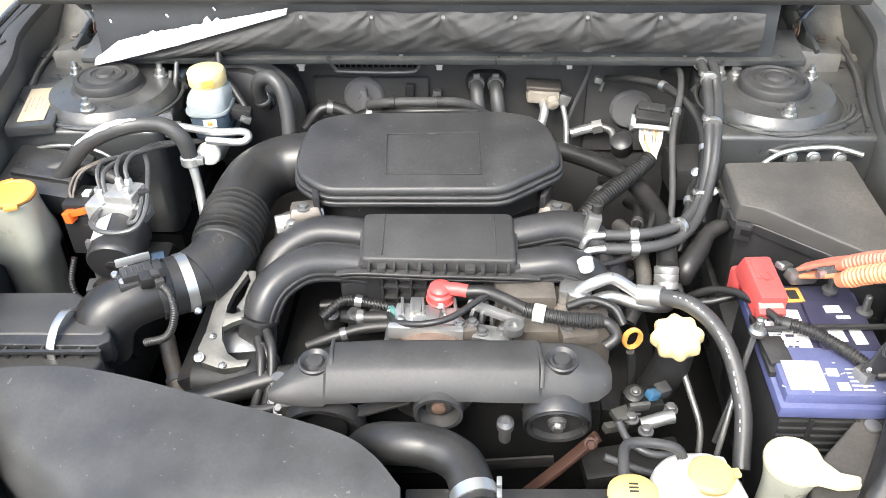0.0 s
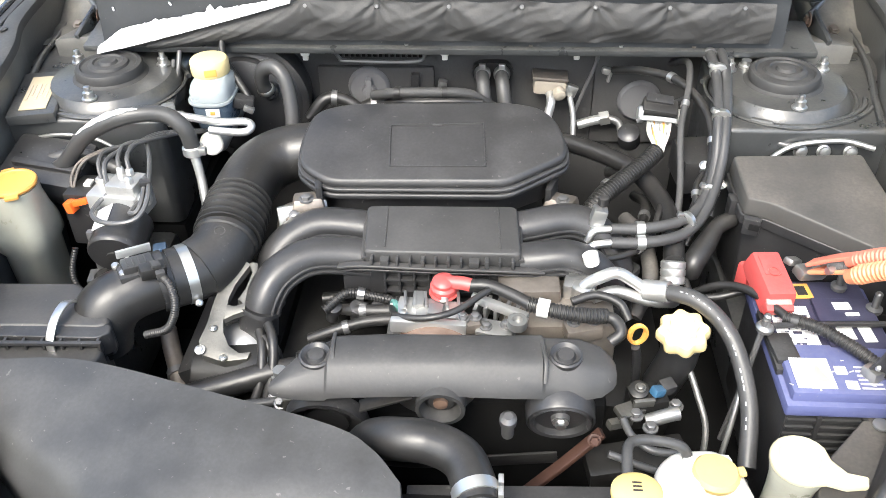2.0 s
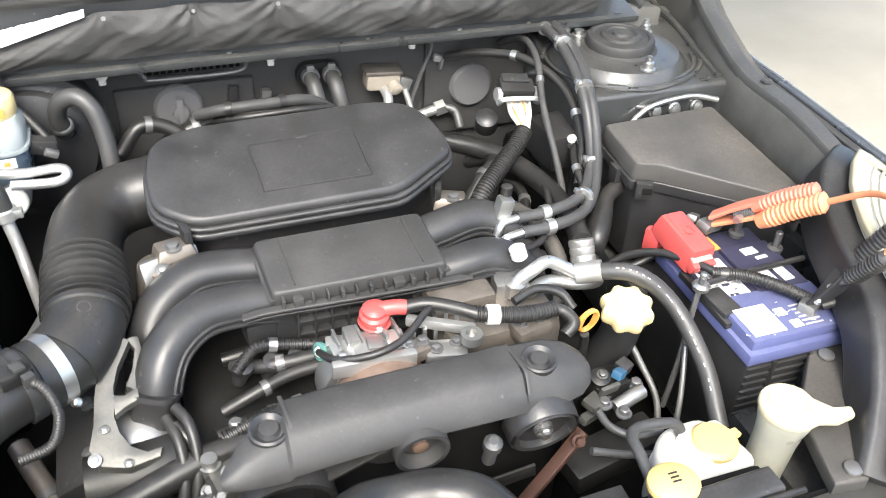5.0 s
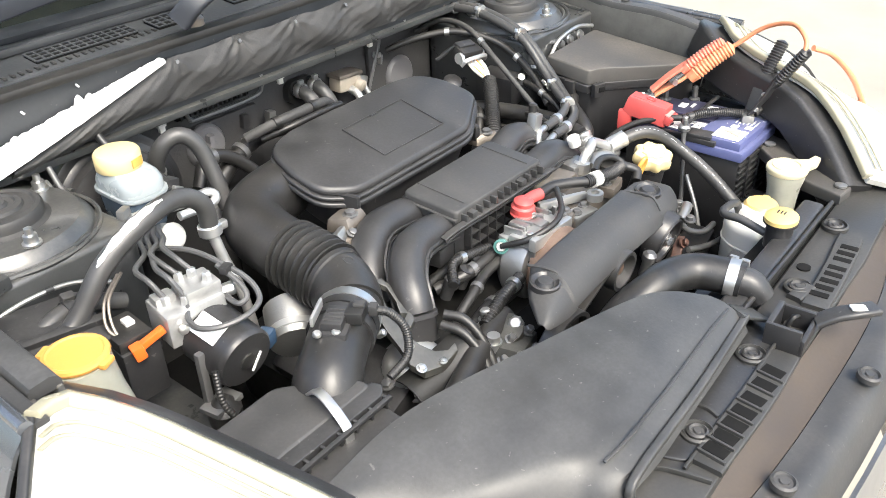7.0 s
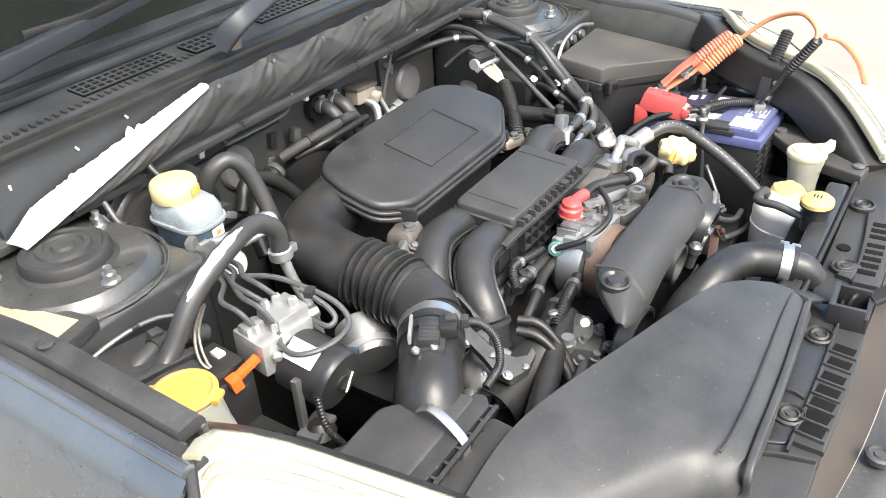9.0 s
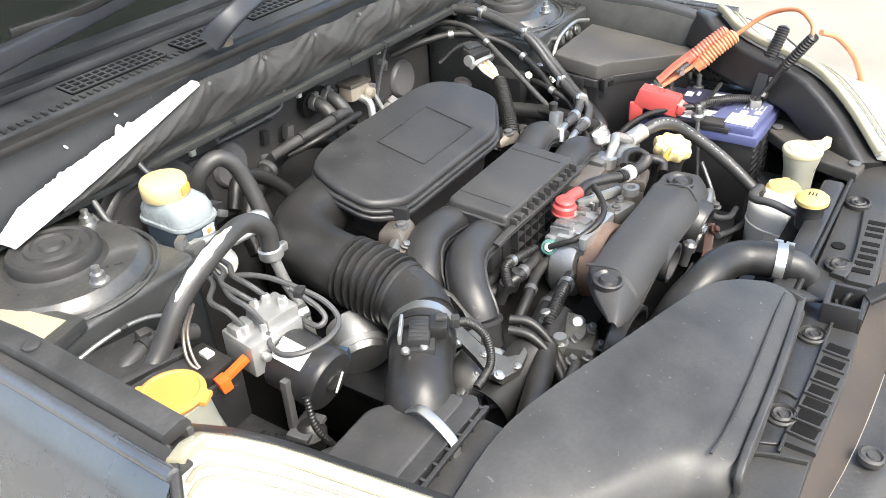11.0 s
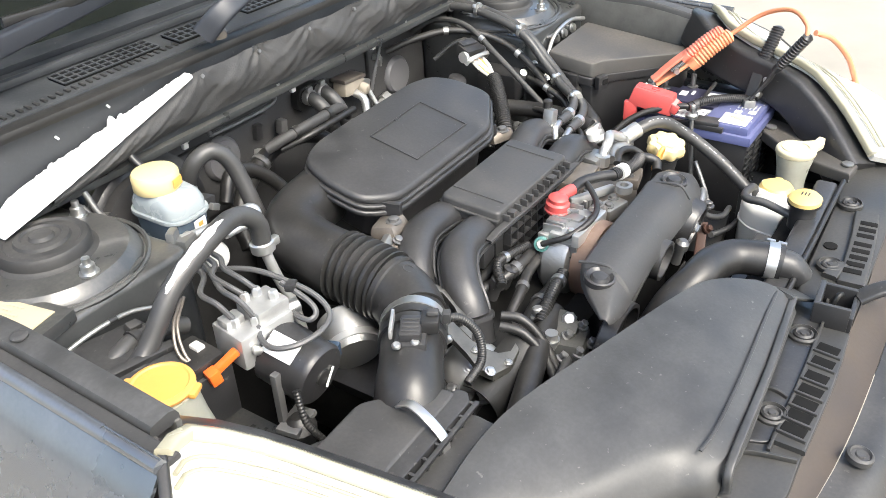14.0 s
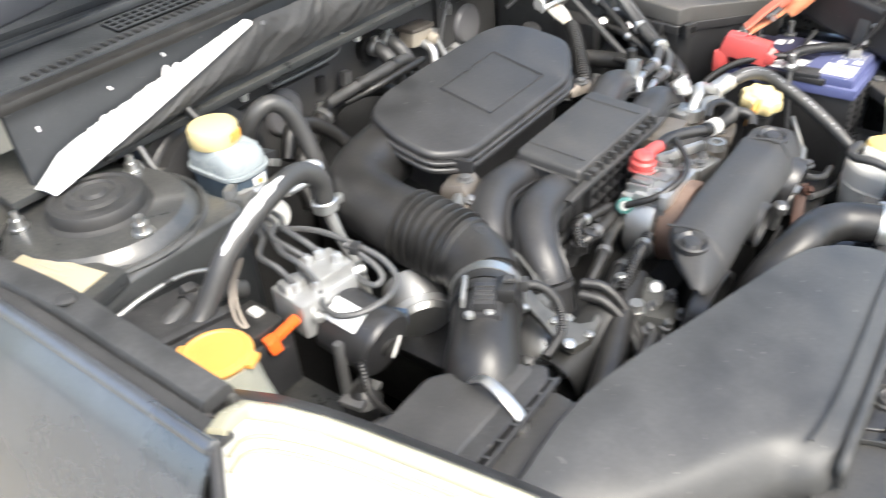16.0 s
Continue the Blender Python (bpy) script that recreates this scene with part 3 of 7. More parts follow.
# hood latch
latch = part("hood_latch", box((0.058, 0.008, 0.034), (0.044, -0.784, 0.722), (0, 0, 4), 0.002), BLACK, car, "black hood latch")
part("latch_cheek", box((0.006, 0.046, 0.036), (0.016, -0.805, 0.722), (0, 0, 4), 0.002), BLACK, latch)
part("latch_cheek", box((0.006, 0.046, 0.030), (0.074, -0.803, 0.720), (0, 0, 4), 0.002), BLACK, latch)
part("latch_front", box((0.058, 0.006, 0.024), (0.044, -0.828, 0.716), (0, 0, 4), 0.002), BLACK, latch)
part("latch_hook", sweep(bmesh.new(), spline([(0.040, -0.800, 0.706), (0.041, -0.802, 0.726), (0.046, -0.806, 0.738), (0.055, -0.808, 0.734)], 5), rrect(0.009, 0.006, 0.002)), GRIME, latch)
part("latch_bolt", hexbolt((0.030, -0.812, 0.716), 0.006, 0.006), BRIGHT, latch)
part("latch_lever", sweep(bmesh.new(), spline([(0.070, -0.828, 0.726), (0.082, -0.846, 0.738), (0.096, -0.866, 0.744), (0.118, -0.884, 0.744)], 5), rrect(0.026, 0.010, 0.004)), BLACK, latch)
part("lever_tag", box((0.020, 0.012, 0.003), (0.096, -0.868, 0.7505), (0, 4, -50), 0.001), PAPER, latch)


# grille cover and bumper in front of the support
def bumper_at(u, v):
    x = lerp(-0.80, 0.80, u)
    k = 1 - abs(x / 0.80) ** 2.2
    y = lerp(-0.832, -0.845 - 0.095 * k, v)
    z = 0.700 - 0.03 * math.sin(math.pi * v) + 0.022 * v - 0.09 * v ** 6
    return (x, y + 0.25 * abs(x / 0.8) ** 3, z)


sheet("grille_cover", lambda u, v: bumper_at(lerp(0.18, 0.82, u), v * 0.40), 24, 8, BROWNP, car, 0.004, "brownish dusty plastic grille cover")
sheet("bumper", lambda u, v: bumper_at(u, 0.41 + v * 0.59), 30, 8, GREYP, car, 0.006, "grey-black bumper top")
sheet("bumper_skin", lambda u, v: (lambda p: (p[0], p[1] - 0.012 - 0.05 * math.sin(v * 1.5), p[2] - 0.40 * v))(bumper_at(u, 1.0)), 30, 8, PAINT, car, 0.006, "dark blue-grey bumper skin")
for x, y, z in ((-0.187, -0.890, 0.690), (-0.30, -0.868, 0.690), (0.05, -0.908, 0.690)):
    part("fastener", lathe([(0.015, -0.004), (0.015, 0.003), (0.012, 0.005), (0.010, 0.002), (0.006, 0.002), (0.005, 0.004)], (x, y, z), (0, -0.1, 1), 20), GREYP, car)

part("lamp_bracket", prism([(0.470, -0.640), (0.585, -0.520), (0.610, -0.560), (0.560, -0.690), (0.480, -0.745), (0.440, -0.740)], 0.700, 0.722, 0.005), DUSTY, car, "dusty grey plastic lamp bracket")
part("lamp_strap", sweep(bmesh.new(), spline([(0.622, -0.545, 0.750), (0.596, -0.600, 0.752), (0.565, -0.660, 0.738), (0.510, -0.712, 0.726)], 5), rrect(0.030, 0.006, 0.002)), DUSTY, car)
for x, y, z in ((0.560, -0.575, 0.724), (0.520, -0.690, 0.724), (0.470, -0.730, 0.724)):
    part("bracket_screw", lathe([(0.010, 0), (0.010, 0.003), (0.006, 0.004)], (x, y, z), seg=12), ALU, car)
for s in (-1, 1):
    hinge = part("hood_hinge", box((0.010, 0.16, 0.045), (s * 0.645, 0.20, 0.905), (18, 0, s * 8), 0.004), BAYPAINT, car, "grimy hood hinge")
    part("hinge_arm", sweep(bmesh.new(), spline([(s * 0.640, 0.24, 0.93), (s * 0.632, 0.16, 0.96), (s * 0.628, 0.10, 1.03)], 5), rrect(0.022, 0.006, 0.002)), BAYPAINT, hinge)
    part("hinge_bolt", hexbolt((s * 0.637, 0.185, 0.912), 0.009, 0.008, (-s, 0, 0)), RUST, hinge)
    def pocket(u, v):
        x, y = lerp(0.575, 0.765, u), lerp(0.155, 0.335, v)
        z = 0.866 + 0.030 * math.sin(math.pi * u) * v + 0.16 * max(0, v - 0.45) ** 1.5 + 0.010 * noise.noise(Vector((x * 28, y * 28, 4)))
        return (s * x, y, z)
    pk = sheet("hinge_pocket", pocket, 18, 16, POCKET, car, 0.004, "dirty painted hinge pocket beside the cowl")
    part("pocket_wall", box((0.22, 0.012, 0.30), (s * 0.675, 0.345, 0.965), (0, 0, 0), 0.003), POCKET, pk)
    part("pocket_plug", lathe([(0.019, 0), (0.019, 0.004), (0.015, 0.006), (0.013, 0.003), (0.004, 0.003)], (s * 0.655, 0.235, 0.892), (0, -0.4, 1), 20), RUBBER, pk)
    part("pocket_plug", lathe([(0.012, 0), (0.012, 0.004), (0.004, 0.005)], (s * 0.615, 0.180, 0.876), (0, -0.2, 1), 16), RUBBER, pk)
    part("pocket_bolt", hexbolt((s * 0.690, 0.205, 0.885), 0.008, 0.007, (0, -0.3, 1)), TAN, pk)
    part("hinge_rod", tube([(s * 0.632, 0.185, 0.915), (s * 0.68, 0.235, 0.945), (s * 0.725, 0.27, 0.965)], 0.006, 10), STEEL, pk)
    part("corner_panel", box((0.16, 0.10, 0.05), (s * 0.62, 0.165, 0.868), (-10, s * 6, 0), 0.010), POCKET, car, "dirty painted corner under the cowl")

# ---- engine and what covers it ----
engine = thing("engine_block", (0, -0.25, 0.41), "grimy dark engine block low in the bay", "engine")
part("crankcase", box((0.46, 0.44, 0.22), (0.02, -0.26, 0.55), bevel=0.03), GRIME, engine)
for s in (-1, 1):
    part("cylinder_head", box((0.14, 0.36, 0.13), (s * 0.27, -0.30, 0.57), (0, s * 10, 0), 0.02), GRIME, engine)
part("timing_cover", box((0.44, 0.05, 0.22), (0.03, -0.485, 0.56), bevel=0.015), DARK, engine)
part("bellhousing", box((0.32, 0.22, 0.20), (0.02, 0.02, 0.58), bevel=0.04), GRIME, engine)

COVER = [(-0.197, -0.09, 0.871), (-0.152, -0.072, 0.875), (-0.043, -0.063, 0.878), (0.12, -0.062, 0.878), (0.17, -0.074, 0.875), (0.195, -0.104, 0.867), (0.207, -0.151, 0.854), (0.205, -0.176, 0.848), (0.116, -0.231, 0.833), (-0.157, -0.235, 0.831), (-0.205, -0.201, 0.841), (-0.208, -0.14, 0.857)]


def tilted(outline, low, high, bevel, grow=0.0):
    """A block over an outline, between two heights under or over the tipped top plane of the resonator."""
    return prism(outline, 0.845 + low, 0.845 + high, bevel, slope=0.27, y0=-0.185, grow=grow)


def inset(outline, d):
    c = Vector((sum(p[0] for p in outline) / len(outline), sum(p[1] for p in outline) / len(outline)))
    return [tuple(c + (Vector(p[:2]) - c) * (1 - d / max(1e-6, (Vector(p[:2]) - c).length))) for p in outline]


smooth_cover = rounded(COVER, 0.02, 3)
res = thing("air_resonator", (0, -0.13, 0.74), "black plastic eight-sided air intake resonator box atop the engine", "engine cover")
part("lid", tilted(inset(smooth_cover, 0.006), -0.012, 0.0, 0.007, grow=0.003), SATIN, res, "satin black lid")
part("seam_rim", tilted(smooth_cover, -0.019, -0.013, 0.0025), SATIN, res)
part("rim_lower", tilted(inset(smooth_cover, -0.001), -0.030, -0.022, 0.003), BLACK, res)
part("body", tilted(inset(smooth_cover, 0.030), -0.085, -0.018, 0.006), BLACK, res)
R0, R1, R2, R3 = (-0.068, -0.12, 0.863), (0.076, -0.113, 0.864), (0.081, -0.2, 0.841), (-0.062, -0.202, 0.84)
line = [Vector(p) + Vector((0, 0, 0.0005)) for p in (R0, R1, R2, R3, R0)]
bm = bmesh.new()
for a, b in zip(line, line[1:]):
    sweep(bm, [a, b], rrect(0.0020, 0.0034, 0.0008, 2))
part("panel_ridge", bm, SATIN, res, "raised outline of a blank panel")
part("panel_notch", tube([line[0].lerp(line[1], 0.45) + Vector((0, -0.002, 0)), line[0].lerp(line[1], 0.55) + Vector((0, -0.002, 0))], 0.0014, 6, 2), SATIN, res)
for at, rz in (((-0.184, -0.240, 0.800), 12), ((0.198, -0.196, 0.776), -20)):
    br = part("bracket", box((0.052, 0.044, 0.020), (at[0], at[1] + 0.006, at[2] - 0.004), (-12, 0, rz), 0.006, taper=0.8), TAN, res, "stained aluminium bracket")
    part("bracket_web", box((0.010, 0.040, 0.040), (at[0] + (0.016 if at[0] < 0 else -0.016), at[1] + 0.016, at[2] + 0.006), (0, 0, rz), 0.003), BLACK, br)
    part("bracket_bolt", hexbolt((at[0], at[1] - 0.004, at[2] + 0.006), 0.008, 0.008), STEEL, br)

# manifold: middle cover and four runners
man = thing("intake_manifold", (0.02, -0.31, 0.66), "black plastic intake manifold with four curved runners", "intake manifold")
MAN = [(-0.090, -0.262), (0.128, -0.258), (0.133, -0.358), (-0.083, -0.358)]
part("top_plate", prism(rounded(MAN, 0.008, 3), 0.772, 0.801, 0.005, slope=0.10, y0=-0.358, grow=0.003), GREYP, man, "flat grey-black cover plate")
part("plenum", prism([(-0.085, -0.264), (0.124, -0.262), (0.128, -0.350), (-0.080, -0.350)], 0.69, 0.773, 0.006, slope=0.10, y0=-0.358), BLACK, man)
for x, dx in ((-0.059, 0.004), (0.101, 0.004)):
    part("plate_crease", sweep(bmesh.new(), [Vector((x, -0.264, 0.8108)), Vector((x + dx, -0.350, 0.8022))], rrect(0.0024, 0.0022, 0.0008, 2)), GREYP, man)
for a, b in ((0, 1), (0, 3), (1, 2)):
    pa, pb = (Vector((*MAN[k], 0.7995 + 0.10 * (MAN[k][1] + 0.358))) for k in (a, b))
    part("plate_flange", sweep(bmesh.new(), [pa + Vector((0, 0, -0.012)), pb + Vector((0, 0, -0.012))], rrect(0.010, 0.004, 0.0015)), GREYP, man)
part("lip", sweep(bmesh.new(), spline([(-0.120, -0.362, 0.776), (-0.085, -0.366, 0.783), (0.02, -0.367, 0.781), (0.130, -0.366, 0.779), (0.165, -0.360, 0.773)], 6), rrect(0.012, 0.004, 0.0015)), GREYP, man, "toothed front lip")
part("lip_under", sweep(bmesh.new(), spline([(-0.115, -0.360, 0.769), (-0.08, -0.364, 0.775), (0.02, -0.365, 0.773), (0.125, -0.364, 0.771), (0.160, -0.358, 0.766)], 6), rrect(0.010, 0.003, 0.001)), BLACK, man)
for i, w in enumerate((0.004, 0.012, 0.003, 0.003, 0.005, 0.003, 0.004, 0.003, 0.014, 0.006, 0.003, 0.004)):
    x = lerp(-0.072, 0.122, i / 11)
    part("lip_tooth", box((w, 0.013, 0.012 if w < 0.01 else 0.009), (x, -0.3635, 0.789), (0, 0, 0), 0.001), GREYP, man)
bm = bmesh.new()
for i in range(9):
    box((0.003, 0.018, 0.078), (lerp(-0.056, 0.110, i / 8), -0.354, 0.731), bevel=0.001, bm=bm)
for z in (0.694, 0.713, 0.732, 0.752):
    box((0.170, 0.018, 0.003), (0.027, -0.354, z), bevel=0.001, bm=bm)
part("rib_grid", bm, BLACK, man, "egg-crate rib grid")
RUNS = [
    [(-0.060, -0.328, 0.766), (-0.115, -0.331, 0.775), (-0.168, -0.343, 0.779), (-0.208, -0.370, 0.765), (-0.228, -0.398, 0.735), (-0.234, -0.410, 0.690)],
    [(-0.060, -0.274, 0.774), (-0.115, -0.270, 0.782), (-0.170, -0.275, 0.783), (-0.215, -0.300, 0.762), (-0.235, -0.325, 0.725), (-0.240, -0.33, 0.68)],
    [(0.090, -0.330, 0.766), (0.150, -0.334, 0.776), (0.200, -0.332, 0.780), (0.240, -0.336, 0.762), (0.264, -0.345, 0.725), (0.268, -0.35, 0.68)],
    [(0.090, -0.276, 0.774), (0.150, -0.266, 0.785), (0.210, -0.255, 0.788), (0.255, -0.265, 0.768), (0.280, -0.285, 0.725), (0.285, -0.29, 0.68)],
]
for run in RUNS:
    line = spline(run, 7)
    k = len(line) - 6
    r = part("runner", sweep(bmesh.new(), line[:k], [(-0.024, -0.020), (0.024, -0.020), (0.026, -0.004), (0.024, 0.008), (0.017, 0.016), (0.007, 0.020), (-0.007, 0.020), (-0.017, 0.016), (-0.024, 0.008), (-0.026, -0.004)]), SATIN, man, "black curved runner with a flattened top")
    for off in (-0.004, -0.013):
        part("runner_seam", sweep(bmesh.new(), line[2:k], [(x, y + off) for x, y in rrect(0.058, 0.0045, 0.0018, 2)]), BLACK if off < -0.01 else SATIN, r)
    part("runner_mouth", sweep(bmesh.new(), line[k - 1:k + 1], rrect(0.060, 0.047, 0.018, 4)), SATIN, r)
    part("runner_root", sweep(bmesh.new(), line[k:], rrect(0.052, 0.038, 0.012, 4)), BLACK, man)
# air intake: snorkel, filter box, meter elbow, corrugated hose
duct = thing("intake_snorkel", (-0.25, -0.68, 0.68), "broad dusty black plastic intake snorkel over the radiator", "intake duct")
TOPS = [(-0.560, -0.560, 0.770), (-0.414, -0.556, 0.775), (-0.227, -0.604, 0.775), (-0.086, -0.644, 0.773), (-0.035, -0.672, 0.768), (0.000, -0.708, 0.757)]
FRONTS = [(-0.545, -0.600, 0.735), (-0.470, -0.668, 0.735), (-0.375, -0.728, 0.742), (-0.320, -0.772, 0.744), (-0.16, -0.766, 0.741), (0.006, -0.755, 0.738)]


def duct_at(u, v):
    a, b = spline(TOPS, 6), spline(FRONTS, 6)
    k = u * (len(a) - 1)
    i = min(int(k), len(a) - 2)
    p, q = a[i].lerp(a[i + 1], k - i), b[i].lerp(b[i + 1], k - i)
    r = p.lerp(q, v)
    r.z += 0.010 * math.sin(math.pi * v) * (1 - 0.5 * u)
    if u < 0.62 and v > 0.84:
        r.z -= 0.020 * ((v - 0.84) / 0.16) ** 2 * min(1, (0.62 - u) * 6)
    return r


rings = []
for i in range(31):
    u = i / 30
    top = [duct_at(u, j / 20) for j in range(21)]
    a, b = top[0].copy(), top[-1].copy()
    back = [Vector((a.x, a.y + 0.006, a.z - 0.010)), Vector((a.x, a.y + 0.008, a.z - 0.05))]
    fall = 0.018 if u > 0.55 else 0.055
    front = [Vector((b.x - 0.004 * (u < 0.55), b.y - 0.008, b.z - 0.014)), Vector((b.x - 0.006 * (u < 0.55), b.y - 0.010, b.z - fall))]
    rings.append([back[1], back[0], *top, *front])
part("duct_shell", loft(bmesh.new(), rings), DUCTP, duct, "dull grey-black duct top")
part("front_edge", sweep(bmesh.new(), spline([(0.012, -0.757, 0.737), (-0.16, -0.772, 0.741), (-0.318, -0.780, 0.743), (-0.335, -0.783, 0.712)], 6), rrect(0.010, 0.010, 0.003)), DUCTP, duct)
part("crease", sweep(bmesh.new(), spline([(-0.004, -0.738, 0.7505), (-0.06, -0.741, 0.7535), (-0.14, -0.747, 0.7560), (-0.22, -0.752, 0.7578), (-0.30, -0.754, 0.7575), (-0.335, -0.750, 0.7540)], 6), rrect(0.004, 0.0022, 0.001)), DUCTP, duct)
part("end_tab", sweep(bmesh.new(), spline([(0.006, -0.742, 0.744), (0.030, -0.752, 0.730), (0.055, -0.762, 0.716)], 4), rrect(0.034, 0.005, 0.002)), DUCTP, duct)


fbox = thing("air_filter_box", (-0.49, -0.47, 0.60), "black plastic air filter box with a steel clip", "air filter box")
LID = [(-0.625, -0.412), (-0.475, -0.404), (-0.408, -0.466), (-0.402, -0.492), (-0.545, -0.497), (-0.625, -0.497)]
part("lid", prism(rounded(LID, 0.012, 3), 0.715, 0.772, 0.008), GREYP, fbox)
part("rim", prism(rounded([(-0.625, -0.494), (-0.545, -0.494), (-0.400, -0.486), (-0.396, -0.500), (-0.410, -0.512), (-0.625, -0.514)], 0.004, 2), 0.735, 0.770, 0.003), BLACK, fbox, "flanged joint")
part("base", prism(rounded([(-0.63, -0.512), (-0.405, -0.508), (-0.412, -0.60), (-0.63, -0.60)], 0.012, 3), 0.60, 0.752, 0.006), GREYP, fbox)
part("lower_case", prism(rounded([(-0.62, -0.42), (-0.48, -0.412), (-0.42, -0.47), (-0.42, -0.56), (-0.62, -0.56)], 0.02, 3), 0.58, 0.714, 0.006), BLACK, fbox)
for i in range(9):
    part("lid_rib", box((0.004, 0.012, 0.022), (-0.602 + i * 0.0242, -0.517 + i * 0.0008, 0.757), (0, 0, 3), 0.001), BLACK, fbox)
part("joint_lip", box((0.215, 0.006, 0.005), (-0.510, -0.521, 0.765), (0, 0, 2), 0.001), BLACK, fbox)
clip = part("clip", sweep(bmesh.new(), spline([(-0.462, -0.452, 0.778), (-0.464, -0.470, 0.789), (-0.468, -0.495, 0.784), (-0.470, -0.516, 0.768), (-0.471, -0.520, 0.750)], 5), rrect(0.012, 0.003, 0.001, 2)), BRIGHT, fbox, "bright steel spring clip")

elbow = thing("air_meter_pipe", (-0.42, -0.42, 0.73), "black plastic elbow with air mass meter and clamp", "intake pipe")
EL = [(-0.322, -0.374, 0.770), (-0.360, -0.398, 0.772), (-0.392, -0.419, 0.771), (-0.420, -0.436, 0.760), (-0.436, -0.446, 0.735), (-0.442, -0.450, 0.700)]
part("pipe", tube(EL, 0.0385, 26, 8, scale=lambda i, u: 1.0 if u < 0.45 else 1.0 + 0.10 * math.sin(math.pi * min(1, (u - 0.45) * 1.6))), RUBBER, elbow)
part("pipe_collar", tube([(-0.353, -0.394, 0.772), (-0.366, -0.402, 0.772)], 0.0425, 28, 4), BLACK, elbow)
part("clamp_collar", tube([(-0.306, -0.360, 0.769), (-0.330, -0.379, 0.770), (-0.350, -0.392, 0.771)], 0.0418, 28, 4), RUBBER, elbow)
part("clamp_band", tube([(-0.325, -0.3755, 0.770), (-0.337, -0.3835, 0.7705)], 0.0430, 30, 4), BRIGHT, elbow, "bright steel hose clamp")
part("clamp_screw", lathe([(0.004, 0), (0.0052, 0.002), (0.0052, 0.011), (0.003, 0.013)], (-0.312, -0.410, 0.744), (0.5, -0.6, 0.5), 12), BRIGHT, elbow)
sensor = part("flow_sensor", box((0.042, 0.026, 0.014), (-0.380, -0.413, 0.812), (0, 3, 32), 0.003), BLACK, elbow, "black flow sensor with plug")
part("sensor_well", box((0.056, 0.038, 0.014), (-0.380, -0.413, 0.802), (0, 3, 32), 0.004), SATIN, sensor)
for k in range(4):
    part("sensor_rib", box((0.002, 0.020, 0.003), Vector((-0.380, -0.413, 0.8195)) + Matrix.Rotation(radians(32), 3, "Z") @ Vector((-0.013 + 0.008 * k, 0.0, -0.0004 * k)), (0, 3, 32), 0.001), GREYP, sensor)
part("sensor_flange", box((0.046, 0.004, 0.012), (-0.391, -0.394, 0.820), (0, 3, 32), 0.001), WHITEALU, sensor)
part("sensor_plug", box((0.034, 0.022, 0.016), (-0.356, -0.424, 0.812), (0, 8, 32), 0.003), RUBBER, sensor)
part("plug_key", box((0.012, 0.014, 0.005), (-0.350, -0.424, 0.822), (0, 8, 32), 0.0015), GREYP, sensor)
for x, y in ((-0.395, -0.429), (-0.411, -0.414)):
    part("sensor_screw", lathe([(0.0055, 0), (0.0055, 0.003), (0.004, 0.005)], (x, y, 0.808), (0, -0.2, 1), 12), BRIGHT, sensor)
part("sensor_cable", ribbed([(-0.342, -0.434, 0.812), (-0.326, -0.448, 0.806), (-0.318, -0.466, 0.785), (-0.330, -0.478, 0.758), (-0.362, -0.478, 0.745)], 0.0058, 0.003, 0.10, 10), RUBBER, sensor)
part("cable_clip", box((0.012, 0.010, 0.014), (-0.340, -0.437, 0.814), (0, 0, 30), 0.002), GREYP, sensor)

hose = thing("air_intake_hose", (-0.29, -0.22, 0.73), "black rubber corrugated intake hose", "intake hose")
part("tube_lower", tube([(-0.318, -0.371, 0.770), (-0.303, -0.352, 0.773), (-0.293, -0.330, 0.778), (-0.290, -0.306, 0.782)], 0.0445, 26, 7), RUBBER, hose)
part("tube_cuff", lathe([(0.0445, 0), (0.047, 0.002), (0.047, 0.009), (0.0445, 0.011)], (-0.291, -0.322, 0.780), (0.08, 1, 0.15), 28), RUBBER, hose)
part("bellows", ribbed([(-0.290, -0.310, 0.782), (-0.289, -0.276, 0.787), (-0.289, -0.236, 0.790)], 0.050, 0.0110, 0.15, 28), RUBBER, hose, "ribbed rubber bellows")
part("tube_upper", tube([(-0.289, -0.238, 0.790), (-0.288, -0.195, 0.793), (-0.276, -0.145, 0.797), (-0.240, -0.112, 0.802), (-0.17, -0.105, 0.81)], 0.046, 24, 7), RUBBER, hose)
part("emblem", lathe([(0.008, 0), (0.008, 0.0015), (0.0065, 0.0015), (0.0065, 0.0005)], (-0.286, -0.343, 0.8185), (0.2, -0.35, 1), 20), GREYP, hose)
for k in range(3):
    part("print_bar", box((0.016 - 0.003 * k, 0.0025, 0.0008), (-0.288 - 0.006 * k, -0.356 - 0.004 * k, 0.8135 - 0.002 * k), (-20, -10, 30), 0), GREYP, hose)

